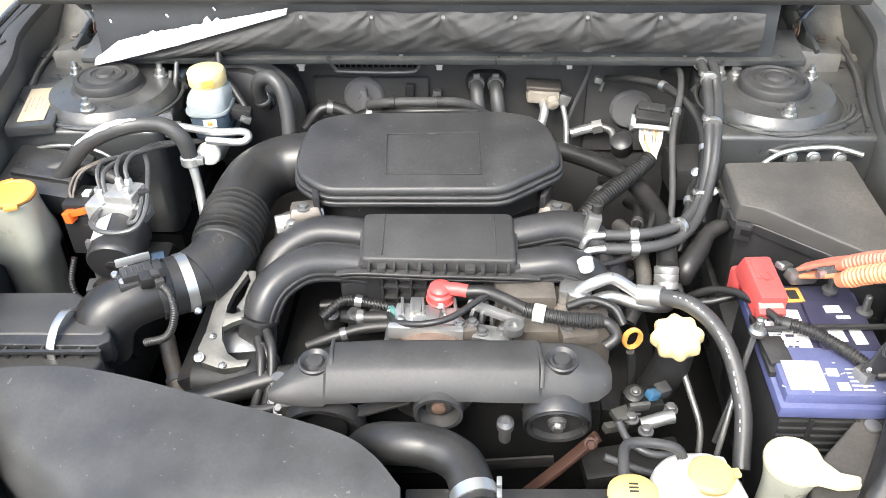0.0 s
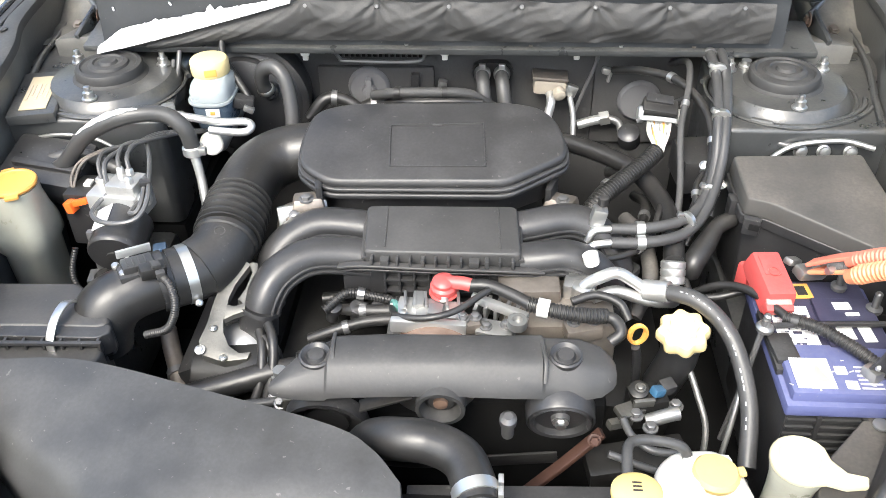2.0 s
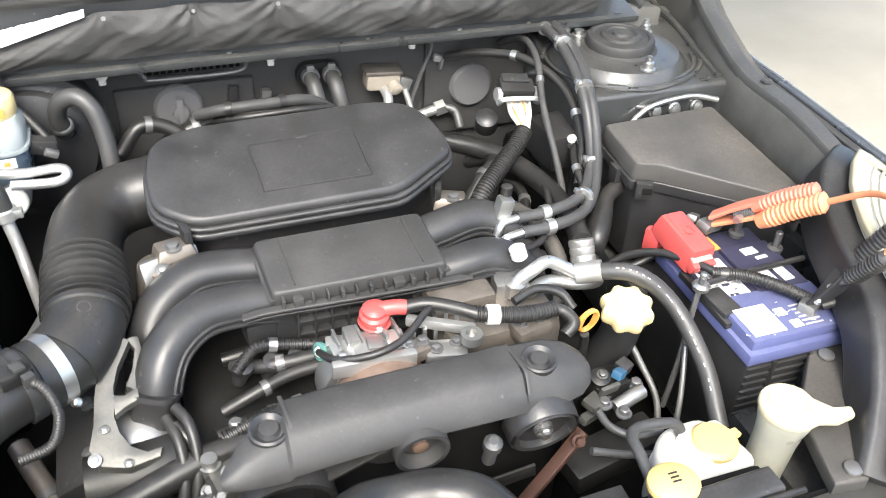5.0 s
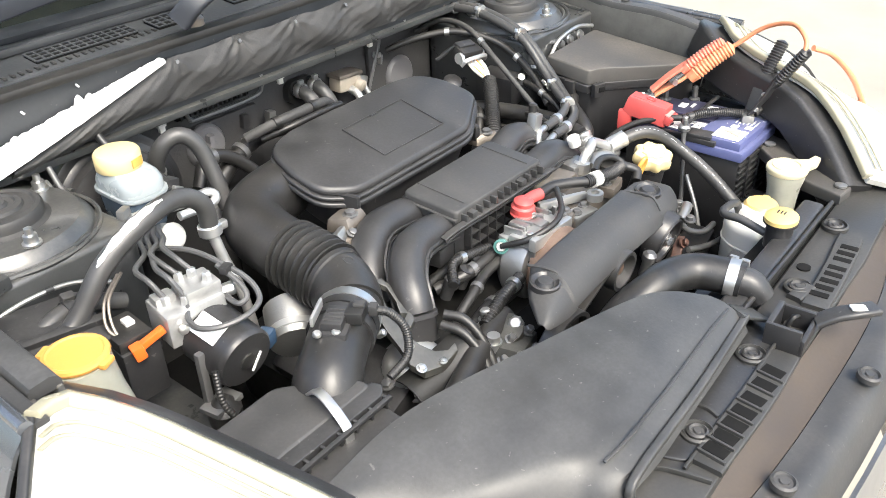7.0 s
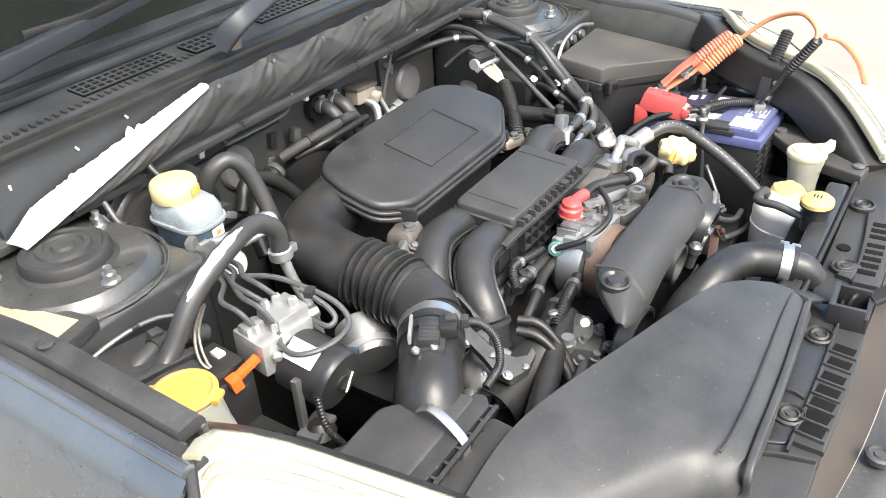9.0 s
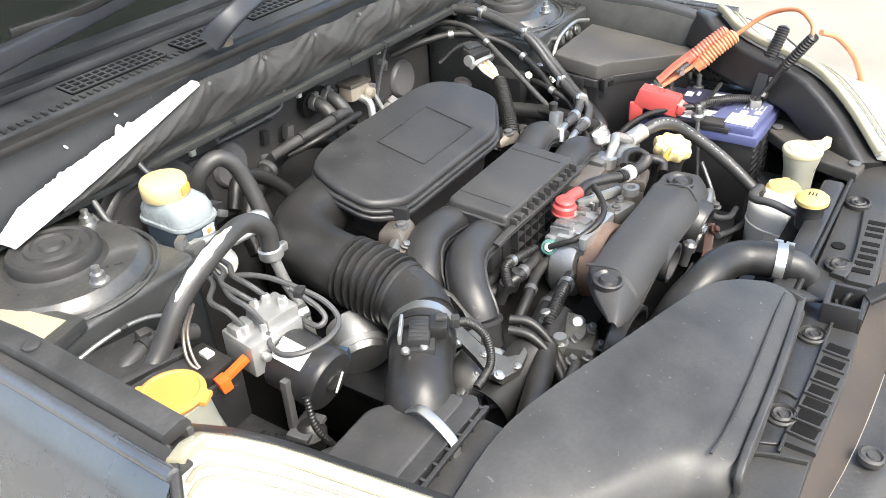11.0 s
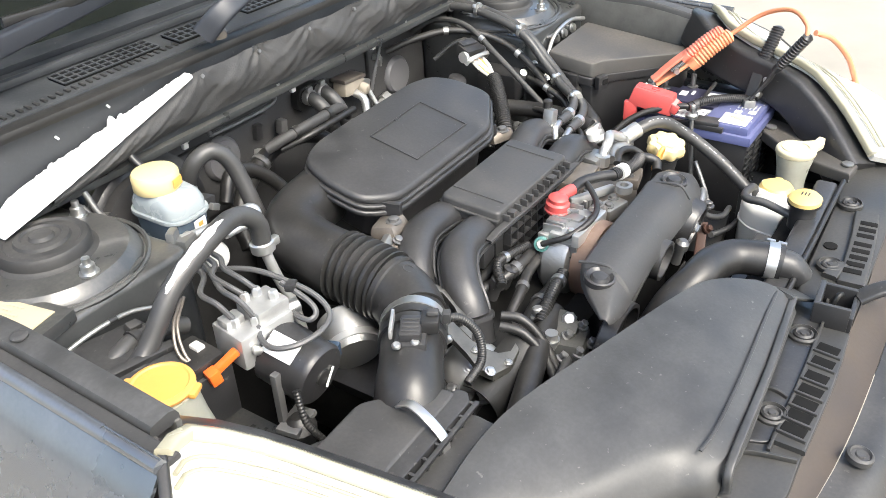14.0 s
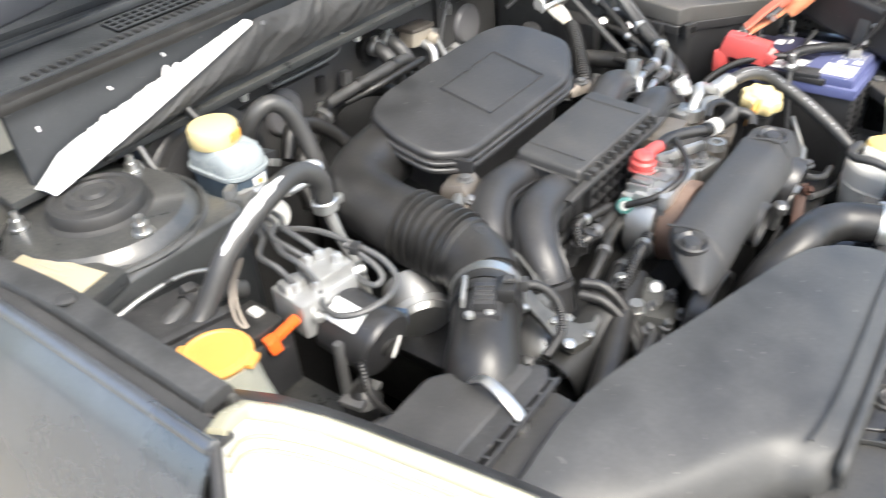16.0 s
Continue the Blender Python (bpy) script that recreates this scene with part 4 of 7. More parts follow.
# belt cover, alternator, compressor, pulleys
cover = thing("belt_cover", (0.03, -0.53, 0.70), "black plastic belt cover across the front of the engine", "belt cover")
PROF = [(0.052, -0.016), (0.0505, -0.003), (0.047, 0.001), (0.040, 0.003), (0.000, 0.004), (-0.018, 0.002), (-0.027, -0.003), (-0.040, -0.014), (-0.051, -0.026), (-0.054, -0.034), (-0.050, -0.034), (-0.032, -0.012), (0.0, -0.004), (0.046, -0.016)]
rings = []
for x, yc, zc, k in ((-0.176, -0.566, 0.752, 0.16), (-0.170, -0.564, 0.756, 0.30), (-0.150, -0.553, 0.764, 0.62), (-0.128, -0.543, 0.768, 0.84), (-0.108, -0.536, 0.770, 0.96), (-0.104, -0.535, 0.776, 0.99), (-0.04, -0.530, 0.777, 1.0), (0.04, -0.527, 0.777, 0.98),
                     (0.12, -0.525, 0.776, 1.0), (0.158, -0.522, 0.775, 1.02), (0.162, -0.521, 0.770, 1.0), (0.205, -0.519, 0.768, 0.98), (0.232, -0.520, 0.763, 0.80), (0.246, -0.522, 0.757, 0.50), (0.250, -0.523, 0.753, 0.32)):
    rings.append([(x, yc - 0.002 + 0.74 * a * k, zc - 0.001 + b * k) for a, b in PROF])
part("shell", loft(bmesh.new(), rings), GREYP, cover, "dull black moulded shell")
for x, y, z in ((-0.121, -0.535, 0.773), (0.187, -0.521, 0.772)):
    part("bolt_recess", lathe([(0.021, -0.006), (0.021, 0.002), (0.0185, 0.0035), (0.016, 0.001), (0.013, -0.001), (0.011, 0.002), (0.010, 0.004), (0.004, 0.0045)], (x, y, z), (0, -0.12, 1), 28), BLACK, cover, "round bolt recess")
for x in (-0.103, 0.158):
    part("crease", sweep(bmesh.new(), spline([(x, -0.496, 0.7755), (x + 0.002, -0.525, 0.7800), (x + 0.004, -0.543, 0.7770), (x + 0.003, -0.558, 0.760)], 5), rrect(0.005, 0.003, 0.001, 2)), GREYP, cover)

alt = thing("alternator", (0.03, -0.42, 0.64), "dusty cast aluminium alternator behind the belt cover", "alternator")
part("rear_housing", lathe([(0.050, 0), (0.060, 0.004), (0.062, 0.010), (0.062, 0.040), (0.054, 0.050), (0.03, 0.052)], (0.012, -0.450, 0.700), (0, 1, 0), 32), ALU, alt)
part("stator", lathe([(0.058, 0), (0.061, 0.004), (0.061, 0.028), (0.058, 0.030)], (0.02, -0.480, 0.700), (0, 1, 0), 32), RUST, alt, "rusty brown stator ring")
part("front_housing", lathe([(0.03, -0.01), (0.056, 0), (0.060, 0.006), (0.060, 0.026)], (0.02, -0.512, 0.700), (0, 1, 0), 32), ALU, alt)
part("top_bracket", box((0.100, 0.012, 0.020), (0.012, -0.458, 0.756), (0, 3, 0), 0.003), WHITEALU, alt, "pale casting edge")
part("end_cover", box((0.080, 0.050, 0.085), (0.014, -0.424, 0.705), (0, 0, 2), 0.010), ALU, alt)
for k, (x, y, z, w, d, h) in enumerate(((-0.016, -0.430, 0.752, 0.030, 0.036, 0.014), (-0.004, -0.412, 0.757, 0.016, 0.030, 0.018), (0.046, -0.428, 0.752, 0.022, 0.034, 0.016), (0.020, -0.432, 0.758, 0.020, 0.022, 0.014), (-0.022, -0.404, 0.746, 0.022, 0.018, 0.014))):
    part("casting_step", box((w, d, h), (x, y, z), (0, 0, 4 - 3 * k), 0.003), ALU if k % 2 else WHITEALU, alt)
for x in (-0.022, -0.008, 0.006, 0.034, 0.050):
    part("cooling_fin", box((0.004, 0.030, 0.014), (x, -0.414, 0.760), (0, 0, 6), 0.001), ALU, alt)
part("side_plate", box((0.005, 0.056, 0.078), (-0.029, -0.430, 0.708), (0, 0, 3), 0.002), ALU, alt)
# vent openings drawn as near-black boxes, shade painted rather than cut
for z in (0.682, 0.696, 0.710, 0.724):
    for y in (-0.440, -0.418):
        part("slot_shade", box((0.004, 0.016, 0.007), (-0.0315, y - 0.002, z), (0, 0, 3), 0.001), DARK, alt)
for x, y in ((-0.022, -0.444), (0.056, -0.444), (0.030, -0.410)):
    part("housing_bolt", hexbolt((x, y, 0.762), 0.0055, 0.007), BRIGHT, alt)
part("connector", lathe([(0.009, 0), (0.009, 0.014), (0.0115, 0.015), (0.0115, 0.020), (0.008, 0.021), (0.008, 0.012)], (-0.024, -0.400, 0.736), (-0.85, -0.30, 0.25), 16), TEAL, alt, "teal plug")
part("connector_core", lathe([(0.008, 0), (0.006, 0.004)], (-0.040, -0.4056, 0.7405), (-0.85, -0.30, 0.25), 12), WHITEP, alt)
part("connector_lead", tube([(-0.042, -0.407, 0.742), (-0.030, -0.446, 0.762), (0.010, -0.462, 0.774), (0.048, -0.452, 0.779), (0.085, -0.420, 0.784), (0.105, -0.400, 0.780)], 0.0046, 10), RUBBER, alt)
redcap = part("terminal_boot", lathe([(0.017, -0.014), (0.0185, -0.010), (0.0185, 0.002), (0.015, 0.005), (0.0155, 0.011), (0.011, 0.015), (0.004, 0.016)], (0.029, -0.396, 0.773), (0, -0.1, 1), 18), RED, alt, "red rubber terminal boot")
part("boot_sleeve", tube([(0.034, -0.396, 0.780), (0.052, -0.399, 0.782), (0.066, -0.402, 0.781)], 0.0095, 12, 4), RED, redcap)
part("boot_rib", lathe([(0.019, 0), (0.0205, 0.002), (0.019, 0.004)], (0.029, -0.396, 0.762), (0, -0.1, 1), 18), RED, redcap)
cable = thing("alternator_cable", (0.14, -0.42, 0.75), "black corrugated alternator cable with white tape", "cable")
part("sleeve", tube([(0.062, -0.402, 0.781), (0.090, -0.406, 0.784), (0.118, -0.420, 0.783), (0.145, -0.437, 0.780)], 0.0085, 12), RUBBER, cable)
part("conduit", ribbed([(0.142, -0.436, 0.780), (0.178, -0.445, 0.777), (0.212, -0.446, 0.772), (0.244, -0.440, 0.766)], 0.0105, 0.0045, 0.14, 12), RUBBER, cable)
part("tape", tube([(0.154, -0.4405, 0.7795), (0.169, -0.4435, 0.7785)], 0.0125, 14, 3), WHITEP, cable, "white tape band")
part("loop", tube([(0.240, -0.440, 0.766), (0.255, -0.445, 0.764), (0.262, -0.462, 0.758), (0.248, -0.470, 0.748)], 0.008, 10), RUBBER, cable)

comp = thing("air_conditioning_compressor", (0.18, -0.38, 0.60), "stained aluminium air conditioning compressor", "compressor")
part("body", box((0.155, 0.115, 0.115), (0.185, -0.385, 0.690), (0, 0, 3), 0.02), TAN, comp)
part("head", box((0.085, 0.07, 0.03), (0.145, -0.362, 0.752), (0, 0, 3), 0.008), TAN, comp)
part("port_block", box((0.045, 0.035, 0.028), (0.215, -0.372, 0.756), (0, 0, -10), 0.006), ALU, comp)
for i in range(5):
    part("rib", box((0.005, 0.03, 0.022), (0.075 + i * 0.014, -0.405, 0.742 + 0.002 * (i % 2)), (0, 0, -15), 0.001), ALU, comp)
part("brace", box((0.085, 0.010, 0.014), (0.105, -0.418, 0.757), (0, 0, -28), 0.003), WHITEALU, comp, "pale alloy brace")
part("eye_bolt", lathe([(0.013, 0), (0.013, 0.012), (0.007, 0.012), (0.007, 0.004)], (0.128, -0.462, 0.764), seg=16), ALU, comp)

pul = thing("belt_pulley", (-0.114, -0.55, 0.66), "black ribbed power steering pulley", "pulley", "pulleys")
part("rim", lathe([(0.030, 0), (0.050, 0), (0.054, -0.003), (0.054, -0.024), (0.048, -0.024), (0.046, -0.010), (0.030, -0.006), (0.028, -0.012), (0.006, -0.012)][::-1], (-0.113, -0.548, 0.680), (0, 1, 0.12), 32), BLACK, pul)
idl = thing("idler_pulley", (0.03, -0.55, 0.70), "grey idler pulley with a brown hub", "pulley", "pulleys")
part("rim", lathe([(0.006, -0.010), (0.016, -0.010), (0.022, -0.004), (0.026, -0.022), (0.031, -0.022), (0.032, 0), (0.01, 0)], (0.034, -0.550, 0.724), (0, 1, 0.1), 28), GREYP, idl)
part("hub", lathe([(0.004, -0.016), (0.009, -0.014), (0.010, -0.008)], (0.034, -0.550, 0.724), (0, 1, 0.1), 16), RUST, idl)
acp = thing("compressor_pulley", (0.183, -0.53, 0.62), "black compressor clutch pulley with a steel face", "pulley", "pulleys")
part("rim", lathe([(0.032, -0.016), (0.034, -0.024), (0.038, -0.026), (0.039, -0.018), (0.0400, -0.018), (0.0415, -0.024), (0.043, -0.022), (0.044, 0.0), (0.02, 0.004)], (0.183, -0.543, 0.705), (0, 1, 0.25), 32), BLACK, acp)
part("clutch_face", lathe([(0.004, -0.024), (0.011, -0.022), (0.012, -0.016), (0.029, -0.014), (0.031, -0.010)], (0.183, -0.543, 0.705), (0, 1, 0.25), 28), STEEL, acp, "worn steel clutch face")
part("centre_bolt", hexbolt((0.183, -0.565, 0.6995), 0.007, 0.008, (0, -1, -0.25)), BRIGHT, acp)
tens = thing("belt_tensioner", (0.118, -0.545, 0.66), "grimy steel belt tensioner bolt", "tensioner")
part("bolt", lathe([(0.008, 0), (0.008, 0.028), (0.011, 0.029), (0.011, 0.040), (0.006, 0.045)], (0.118, -0.560, 0.668), (0, -0.2, 1), 12), STEEL, tens)
belt = thing("drive_belt", (0.03, -0.54, 0.65), "worn black drive belt", "belt")
part("strap", sweep(bmesh.new(), spline([(-0.112, -0.556, 0.617), (0.0, -0.556, 0.600), (0.184, -0.556, 0.622)], 6), rrect(0.004, 0.02, 0.001, 2)), RUBBER, belt)
part("strap_upper", sweep(bmesh.new(), spline([(-0.07, -0.556, 0.706), (0.0, -0.556, 0.735)], 4), rrect(0.02, 0.004, 0.001, 2)), RUBBER, belt)

filler = thing("oil_filler_cap", (0.335, -0.455, 0.70), "pale yellow lobed oil filler cap", "filler cap")
part("cap", lathe([(0.024, -0.012), (0.030, -0.010), (0.0325, -0.006), (0.0325, 0.004), (0.030, 0.009), (0.024, 0.011), (0.019, 0.010), (0.018, 0.012), (0.004, 0.0125)], (0.344, -0.449, 0.748), (-0.12, -0.2, 1), 64, lobes=8, lobe=0.085), PALEYELLOW, filler)
part("cap_ring", lathe([(0.027, -0.018), (0.029, -0.016), (0.029, -0.010), (0.026, -0.009)], (0.344, -0.449, 0.748), (-0.12, -0.2, 1), 32), BLACK, filler)
part("neck", tube([(0.345, -0.447, 0.736), (0.346, -0.438, 0.69), (0.335, -0.42, 0.62)], 0.026, 18, 5), BLACK, filler)
dip = thing("dipstick", (0.283, -0.455, 0.70), "orange-yellow ring dipstick handle", "dipstick")
bm = bmesh.new()
ring = [Vector((0.284, -0.458, 0.752)) + Vector((0.010 * math.cos(a), -0.006 * math.sin(a), 0.021 * math.sin(a))) for a in [math.tau * i / 20 for i in range(20)]]
loft(bm, [[q + (q - Vector((0.284, -0.458, 0.752))).normalized() * 0.004 * math.cos(b) + Vector((0.25, -0.95, 0)) * 0.004 * math.sin(b) for b in [math.tau * k / 8 for k in range(8)]] for q in ring], closed=True)
part("grip_ring", bm, AMBER, dip)
part("stem", tube([(0.284, -0.456, 0.728), (0.29, -0.45, 0.70), (0.30, -0.43, 0.60)], 0.006, 10), BLACK, dip)
guard = thing("sensor_bracket", (0.30, -0.52, 0.62), "grimy bracket with a blue plug and steel valve", "engine part")
part("plate", box((0.050, 0.040, 0.050), (0.300, -0.500, 0.664), (0, 0, 12), 0.008), GRIME, guard)
part("boss", lathe([(0.012, 0), (0.013, 0.003), (0.013, 0.016), (0.008, 0.018)], (0.288, -0.500, 0.684), (-0.1, -0.3, 1), 14), GRIME, guard)
part("connector", box((0.020, 0.018, 0.018), (0.324, -0.494, 0.694), (10, 0, 24), 0.003), BLACK, guard)
part("tab", box((0.028, 0.006, 0.016), (0.292, -0.520, 0.690), (12, 0, 10), 0.002), CASTB, guard)
part("flange", box((0.038, 0.022, 0.010), (0.275, -0.522, 0.678), (8, 6, 30), 0.003), CASTB, guard)
part("nut", hexbolt((0.288, -0.505, 0.702), 0.005, 0.006, (-0.1, -0.3, 1)), CASTB, guard)
part("valve_body", tube([(0.295, -0.535, 0.672), (0.320, -0.530, 0.679), (0.336, -0.526, 0.680)], 0.0095, 14, 4), ALU, guard)
part("blue_plug", box((0.017, 0.014, 0.012), (0.310, -0.508, 0.700), (0, 20, 30), 0.003), material("blue_plug", (0.022, 0.085, 0.16), 0.45, dust=0.3), guard, "blue plug")
for x, y in ((0.282, -0.530), (0.298, -0.550), (0.335, -0.512)):
    part("bolt", hexbolt((x, y, 0.676), 0.007, 0.010), STEEL, guard)
part("arm", box((0.036, 0.012, 0.012), (0.262, -0.535, 0.668), (0, 12, 25), 0.003), CASTB, guard)
shield = thing("engine_bracket", (0.30, -0.60, 0.50), "rusty brown engine cross member", "bracket")
part("beam", box((0.13, 0.05, 0.034), (0.285, -0.560, 0.622), (0, -6, 8), 0.006), GRIME, shield)
part("strut", sweep(bmesh.new(), [Vector((0.128, -0.590, 0.570)), Vector((0.190, -0.575, 0.632)), Vector((0.224, -0.566, 0.668)), Vector((0.236, -0.562, 0.680))], rrect(0.016, 0.008, 0.002)), STRAP, shield, "rust-brown strap")
part("bolt", hexbolt((0.226, -0.571, 0.676), 0.0060, 0.010, (0, -0.8, 0.5)), STRAP, shield)

# engine side under the intake hose: throttle body, heat shields, small hoses
thr = thing("throttle_body", (-0.2, -0.24, 0.70), "cast aluminium throttle body under the resonator", "throttle body")
part("barrel", lathe([(0.034, 0), (0.036, 0.01), (0.036, 0.05), (0.030, 0.056)], (-0.205, -0.245, 0.725), (0.2, 0.25, 1), 24), TAN, thr)
part("flange", box((0.075, 0.012, 0.05), (-0.190, -0.250, 0.775), (-20, 0, 20), 0.004), ALU, thr)
part("bolt", hexbolt((-0.200, -0.262, 0.790), 0.006, 0.006, (0, -0.5, 1)), STEEL, thr)
hs = thing("heat_shield", (-0.27, -0.46, 0.60), "curved grimy steel heat shield with bolts", "heat shield")


def shield_at(u, v):
    a = lerp(-0.15, 1.25, v) * math.pi / 2
    x = lerp(-0.315, -0.215, u)
    return (x + 0.014 * math.sin(3 * u), -0.450 - 0.045 * math.sin(a) - 0.01 * u, 0.640 + 0.050 * math.cos(a) + 0.02 * u)


sheet("shield_plate", shield_at, 10, 10, GRIME, hs, 0.002)
for at in ((-0.298, -0.470, 0.712), (-0.245, -0.500, 0.690)):
    part("shield_bolt", hexbolt(at, 0.005, 0.006, (0, -0.4, 1)), BRIGHT, hs)
hb = thing("lifting_bracket", (-0.25, -0.42, 0.66), "dull cast metal bracket with two large holes", "bracket")


def band(pairs, thick):
    """A plate that runs between two edges."""
    down = Vector((0.002, 0.004, -1)) * thick
    return loft(bmesh.new(), [[Vector(a), Vector(a).lerp(Vector(b), 0.5) + Vector((0, 0, 0.0015)), Vector(b), Vector(b) + down, Vector(a) + down] for a, b in pairs])


part("arm", band([((-0.258, -0.349, 0.771), (-0.248, -0.354, 0.768)), ((-0.276, -0.371, 0.759), (-0.264, -0.38, 0.755)), ((-0.287, -0.388, 0.751), (-0.271, -0.399, 0.745)), ((-0.292, -0.407, 0.74), (-0.272, -0.412, 0.738)), ((-0.296, -0.434, 0.726), (-0.274, -0.429, 0.729)), ((-0.303, -0.456, 0.715), (-0.271, -0.445, 0.721)), ((-0.296, -0.473, 0.706), (-0.261, -0.461, 0.712)), ((-0.266, -0.481, 0.702), (-0.245, -0.47, 0.708)), ((-0.233, -0.476, 0.704), (-0.229, -0.468, 0.709))], 0.010), CASTB, hb)
part("web", band([((-0.272, -0.408, 0.74), (-0.273, -0.428, 0.73)), ((-0.261, -0.41, 0.739), (-0.261, -0.421, 0.733)), ((-0.246, -0.404, 0.742), (-0.246, -0.416, 0.736))], 0.008), CASTB, hb)
part("rim", band([((-0.25, -0.352, 0.769), (-0.238, -0.351, 0.769)), ((-0.243, -0.364, 0.763), (-0.236, -0.365, 0.762)), ((-0.249, -0.386, 0.752), (-0.242, -0.391, 0.749)), ((-0.258, -0.401, 0.744), (-0.249, -0.407, 0.741))], 0.008), CASTB, hb)
part("bolt", hexbolt((-0.285, -0.441, 0.725), 0.004, 0.004), BRIGHT, hb)
part("bolt", hexbolt((-0.265, -0.478, 0.706), 0.004, 0.004), BRIGHT, hb)
stem = thing("power_steering_hose", (-0.21, -0.52, 0.62), "dusty grey-brown rubber hose with a clamp", "hose")
part("hose", tube([(-0.150, -0.464, 0.694), (-0.156, -0.475, 0.682), (-0.176, -0.490, 0.656), (-0.210, -0.502, 0.626), (-0.238, -0.508, 0.590)], 0.0140, 14), material("dusty_brown_hose", (0.10, 0.085, 0.07), 0.6, dust=0.4), stem)
part("clamp", lathe([(0.0150, 0), (0.0160, 0.002), (0.0160, 0.008), (0.0150, 0.010)], (-0.1505, -0.4655, 0.687), (0.15, 0.5, 0.9), 16), WHITEALU, stem)
part("fitting", lathe([(0.012, 0), (0.012, 0.008), (0.008, 0.009), (0.008, 0.020), (0.006, 0.022)], (-0.150, -0.462, 0.692), (0.05, 0.2, 1), 12), ALU, stem)
pump = thing("power_steering_pump", (-0.16, -0.52, 0.62), "cast aluminium power steering pump with bolts", "pump")
part("body", box((0.070, 0.050, 0.070), (-0.140, -0.500, 0.688), (0, 8, 15), 0.012), CASTB, pump)
part("flange", lathe([(0.030, 0), (0.032, 0.003), (0.032, 0.010), (0.022, 0.012)], (-0.135, -0.478, 0.716), (-0.3, 0.1, 1), 20), CASTB, pump)
part("valve", lathe([(0.009, 0), (0.011, 0.003), (0.011, 0.016), (0.007, 0.020)], (-0.112, -0.486, 0.722), (-0.6, -0.3, 0.7), 8), ALU, pump)
part("port", lathe([(0.012, 0), (0.012, 0.012), (0.009, 0.012), (0.009, 0.022)], (-0.166, -0.486, 0.716), (0, 0, 1), 14), ALU, pump)
for at in ((-0.118, -0.508, 0.724), (-0.148, -0.500, 0.724), (-0.160, -0.522, 0.712), (-0.128, -0.526, 0.708), (-0.172, -0.505, 0.706)):
    part("bolt", hexbolt(at, 0.006, 0.012, (0, -0.5, 1)), STEEL, pump)
pump.location += Vector((-0.018, -0.012, -0.030))
low = thing("lower_coolant_pipe", (-0.3, -0.52, 0.60), "thick black coolant pipe low in the bay", "pipe")
part("pipe", tube([(-0.350, -0.530, 0.665), (-0.26, -0.505, 0.680), (-0.19, -0.485, 0.690), (-0.12, -0.47, 0.69)], 0.017, 14), RUBBER, low)
for k, (z, y) in enumerate(((0.672, -0.53), (0.664, -0.545))):
    t2 = thing("small_hose", (-0.25, y, z), "thin black hose beside the engine", "hose", "small hoses")
    part("hose", tube([(-0.300, y - 0.03, z - 0.02), (-0.24, y - 0.005, z), (-0.19, y + 0.005, z + 0.004), (-0.165, y + 0.03, z + 0.01)], 0.007, 10), HOSE, t2)
for pts, r in (([(-0.14, -0.36, 0.70), (-0.10, -0.385, 0.715), (-0.05, -0.39, 0.72), (0.0, -0.385, 0.72)], 0.009), ([(-0.16, -0.42, 0.69), (-0.12, -0.415, 0.705), (-0.08, -0.405, 0.712), (-0.03, -0.40, 0.715)], 0.008),
               ([(-0.17, -0.45, 0.68), (-0.12, -0.44, 0.685), (-0.07, -0.44, 0.688), (-0.03, -0.435, 0.69)], 0.012), ([(-0.215, -0.45, 0.72), (-0.195, -0.475, 0.70), (-0.19, -0.50, 0.66), (-0.2, -0.53, 0.62)], 0.008)):
    t2 = thing("engine_hose", pts[1], "black rubber hose between manifold and alternator", "hose", "engine hoses")
    part("hose", tube(pts, r, 12), RUBBER, t2)
    part("hose_clip", tube([Vector(pts[1]).lerp(Vector(pts[2]), 0.2), Vector(pts[1]).lerp(Vector(pts[2]), 0.4)], r * 1.25, 12, 2), STEEL, t2)

# ---- air conditioning lines ----
ac = thing("air_conditioning_hose", (0.38, -0.45, 0.70), "thick black hose with white print and alloy fittings", "hose")
AC = [(0.312, -0.390, 0.770), (0.362, -0.424, 0.782), (0.403, -0.460, 0.752), (0.42, -0.526, 0.704), (0.412, -0.592, 0.658)]
part("hose", tube(AC, 0.0112, 14), HOSE, ac)
bm = bmesh.new()
ln = spline(AC, 8)
for i in range(5, len(ln) - 4):
    if random.random() < 0.35:
        continue
    d = (ln[i + 1] - ln[i - 1]).normalized()
    side = Vector((-0.55, -0.25, 0.8))
    side = (side - d * side.dot(d)).normalized()
    sweep(bm, [ln[i] + side * 0.0109, ln[i].lerp(ln[i + 1], random.uniform(0.25, 0.7)) + side * 0.0109], rrect(0.0024, 0.0010, 0.0004, 1))
tagged(part("hose_print", bm, SILVERINK, ac, "worn white print"), kind="stuff")
part("crimp", tube([(0.298, -0.386, 0.767), (0.314, -0.391, 0.770), (0.330, -0.400, 0.776)], 0.0145, 16, 4), WHITEALU, ac, "dull alloy crimp")
part("alloy_pipe", tube([(0.302, -0.388, 0.768), (0.285, -0.380, 0.776), (0.262, -0.376, 0.787), (0.238, -0.384, 0.784), (0.222, -0.384, 0.772), (0.212, -0.386, 0.757)], 0.0085, 12), WHITEALU, ac, "dull alloy pipe")
part("fitting", lathe([(0.013, 0), (0.014, 0.004), (0.014, 0.018), (0.009, 0.020)], (0.214, -0.385, 0.752), (0.1, 0, 1), 8), BRIGHT, ac)
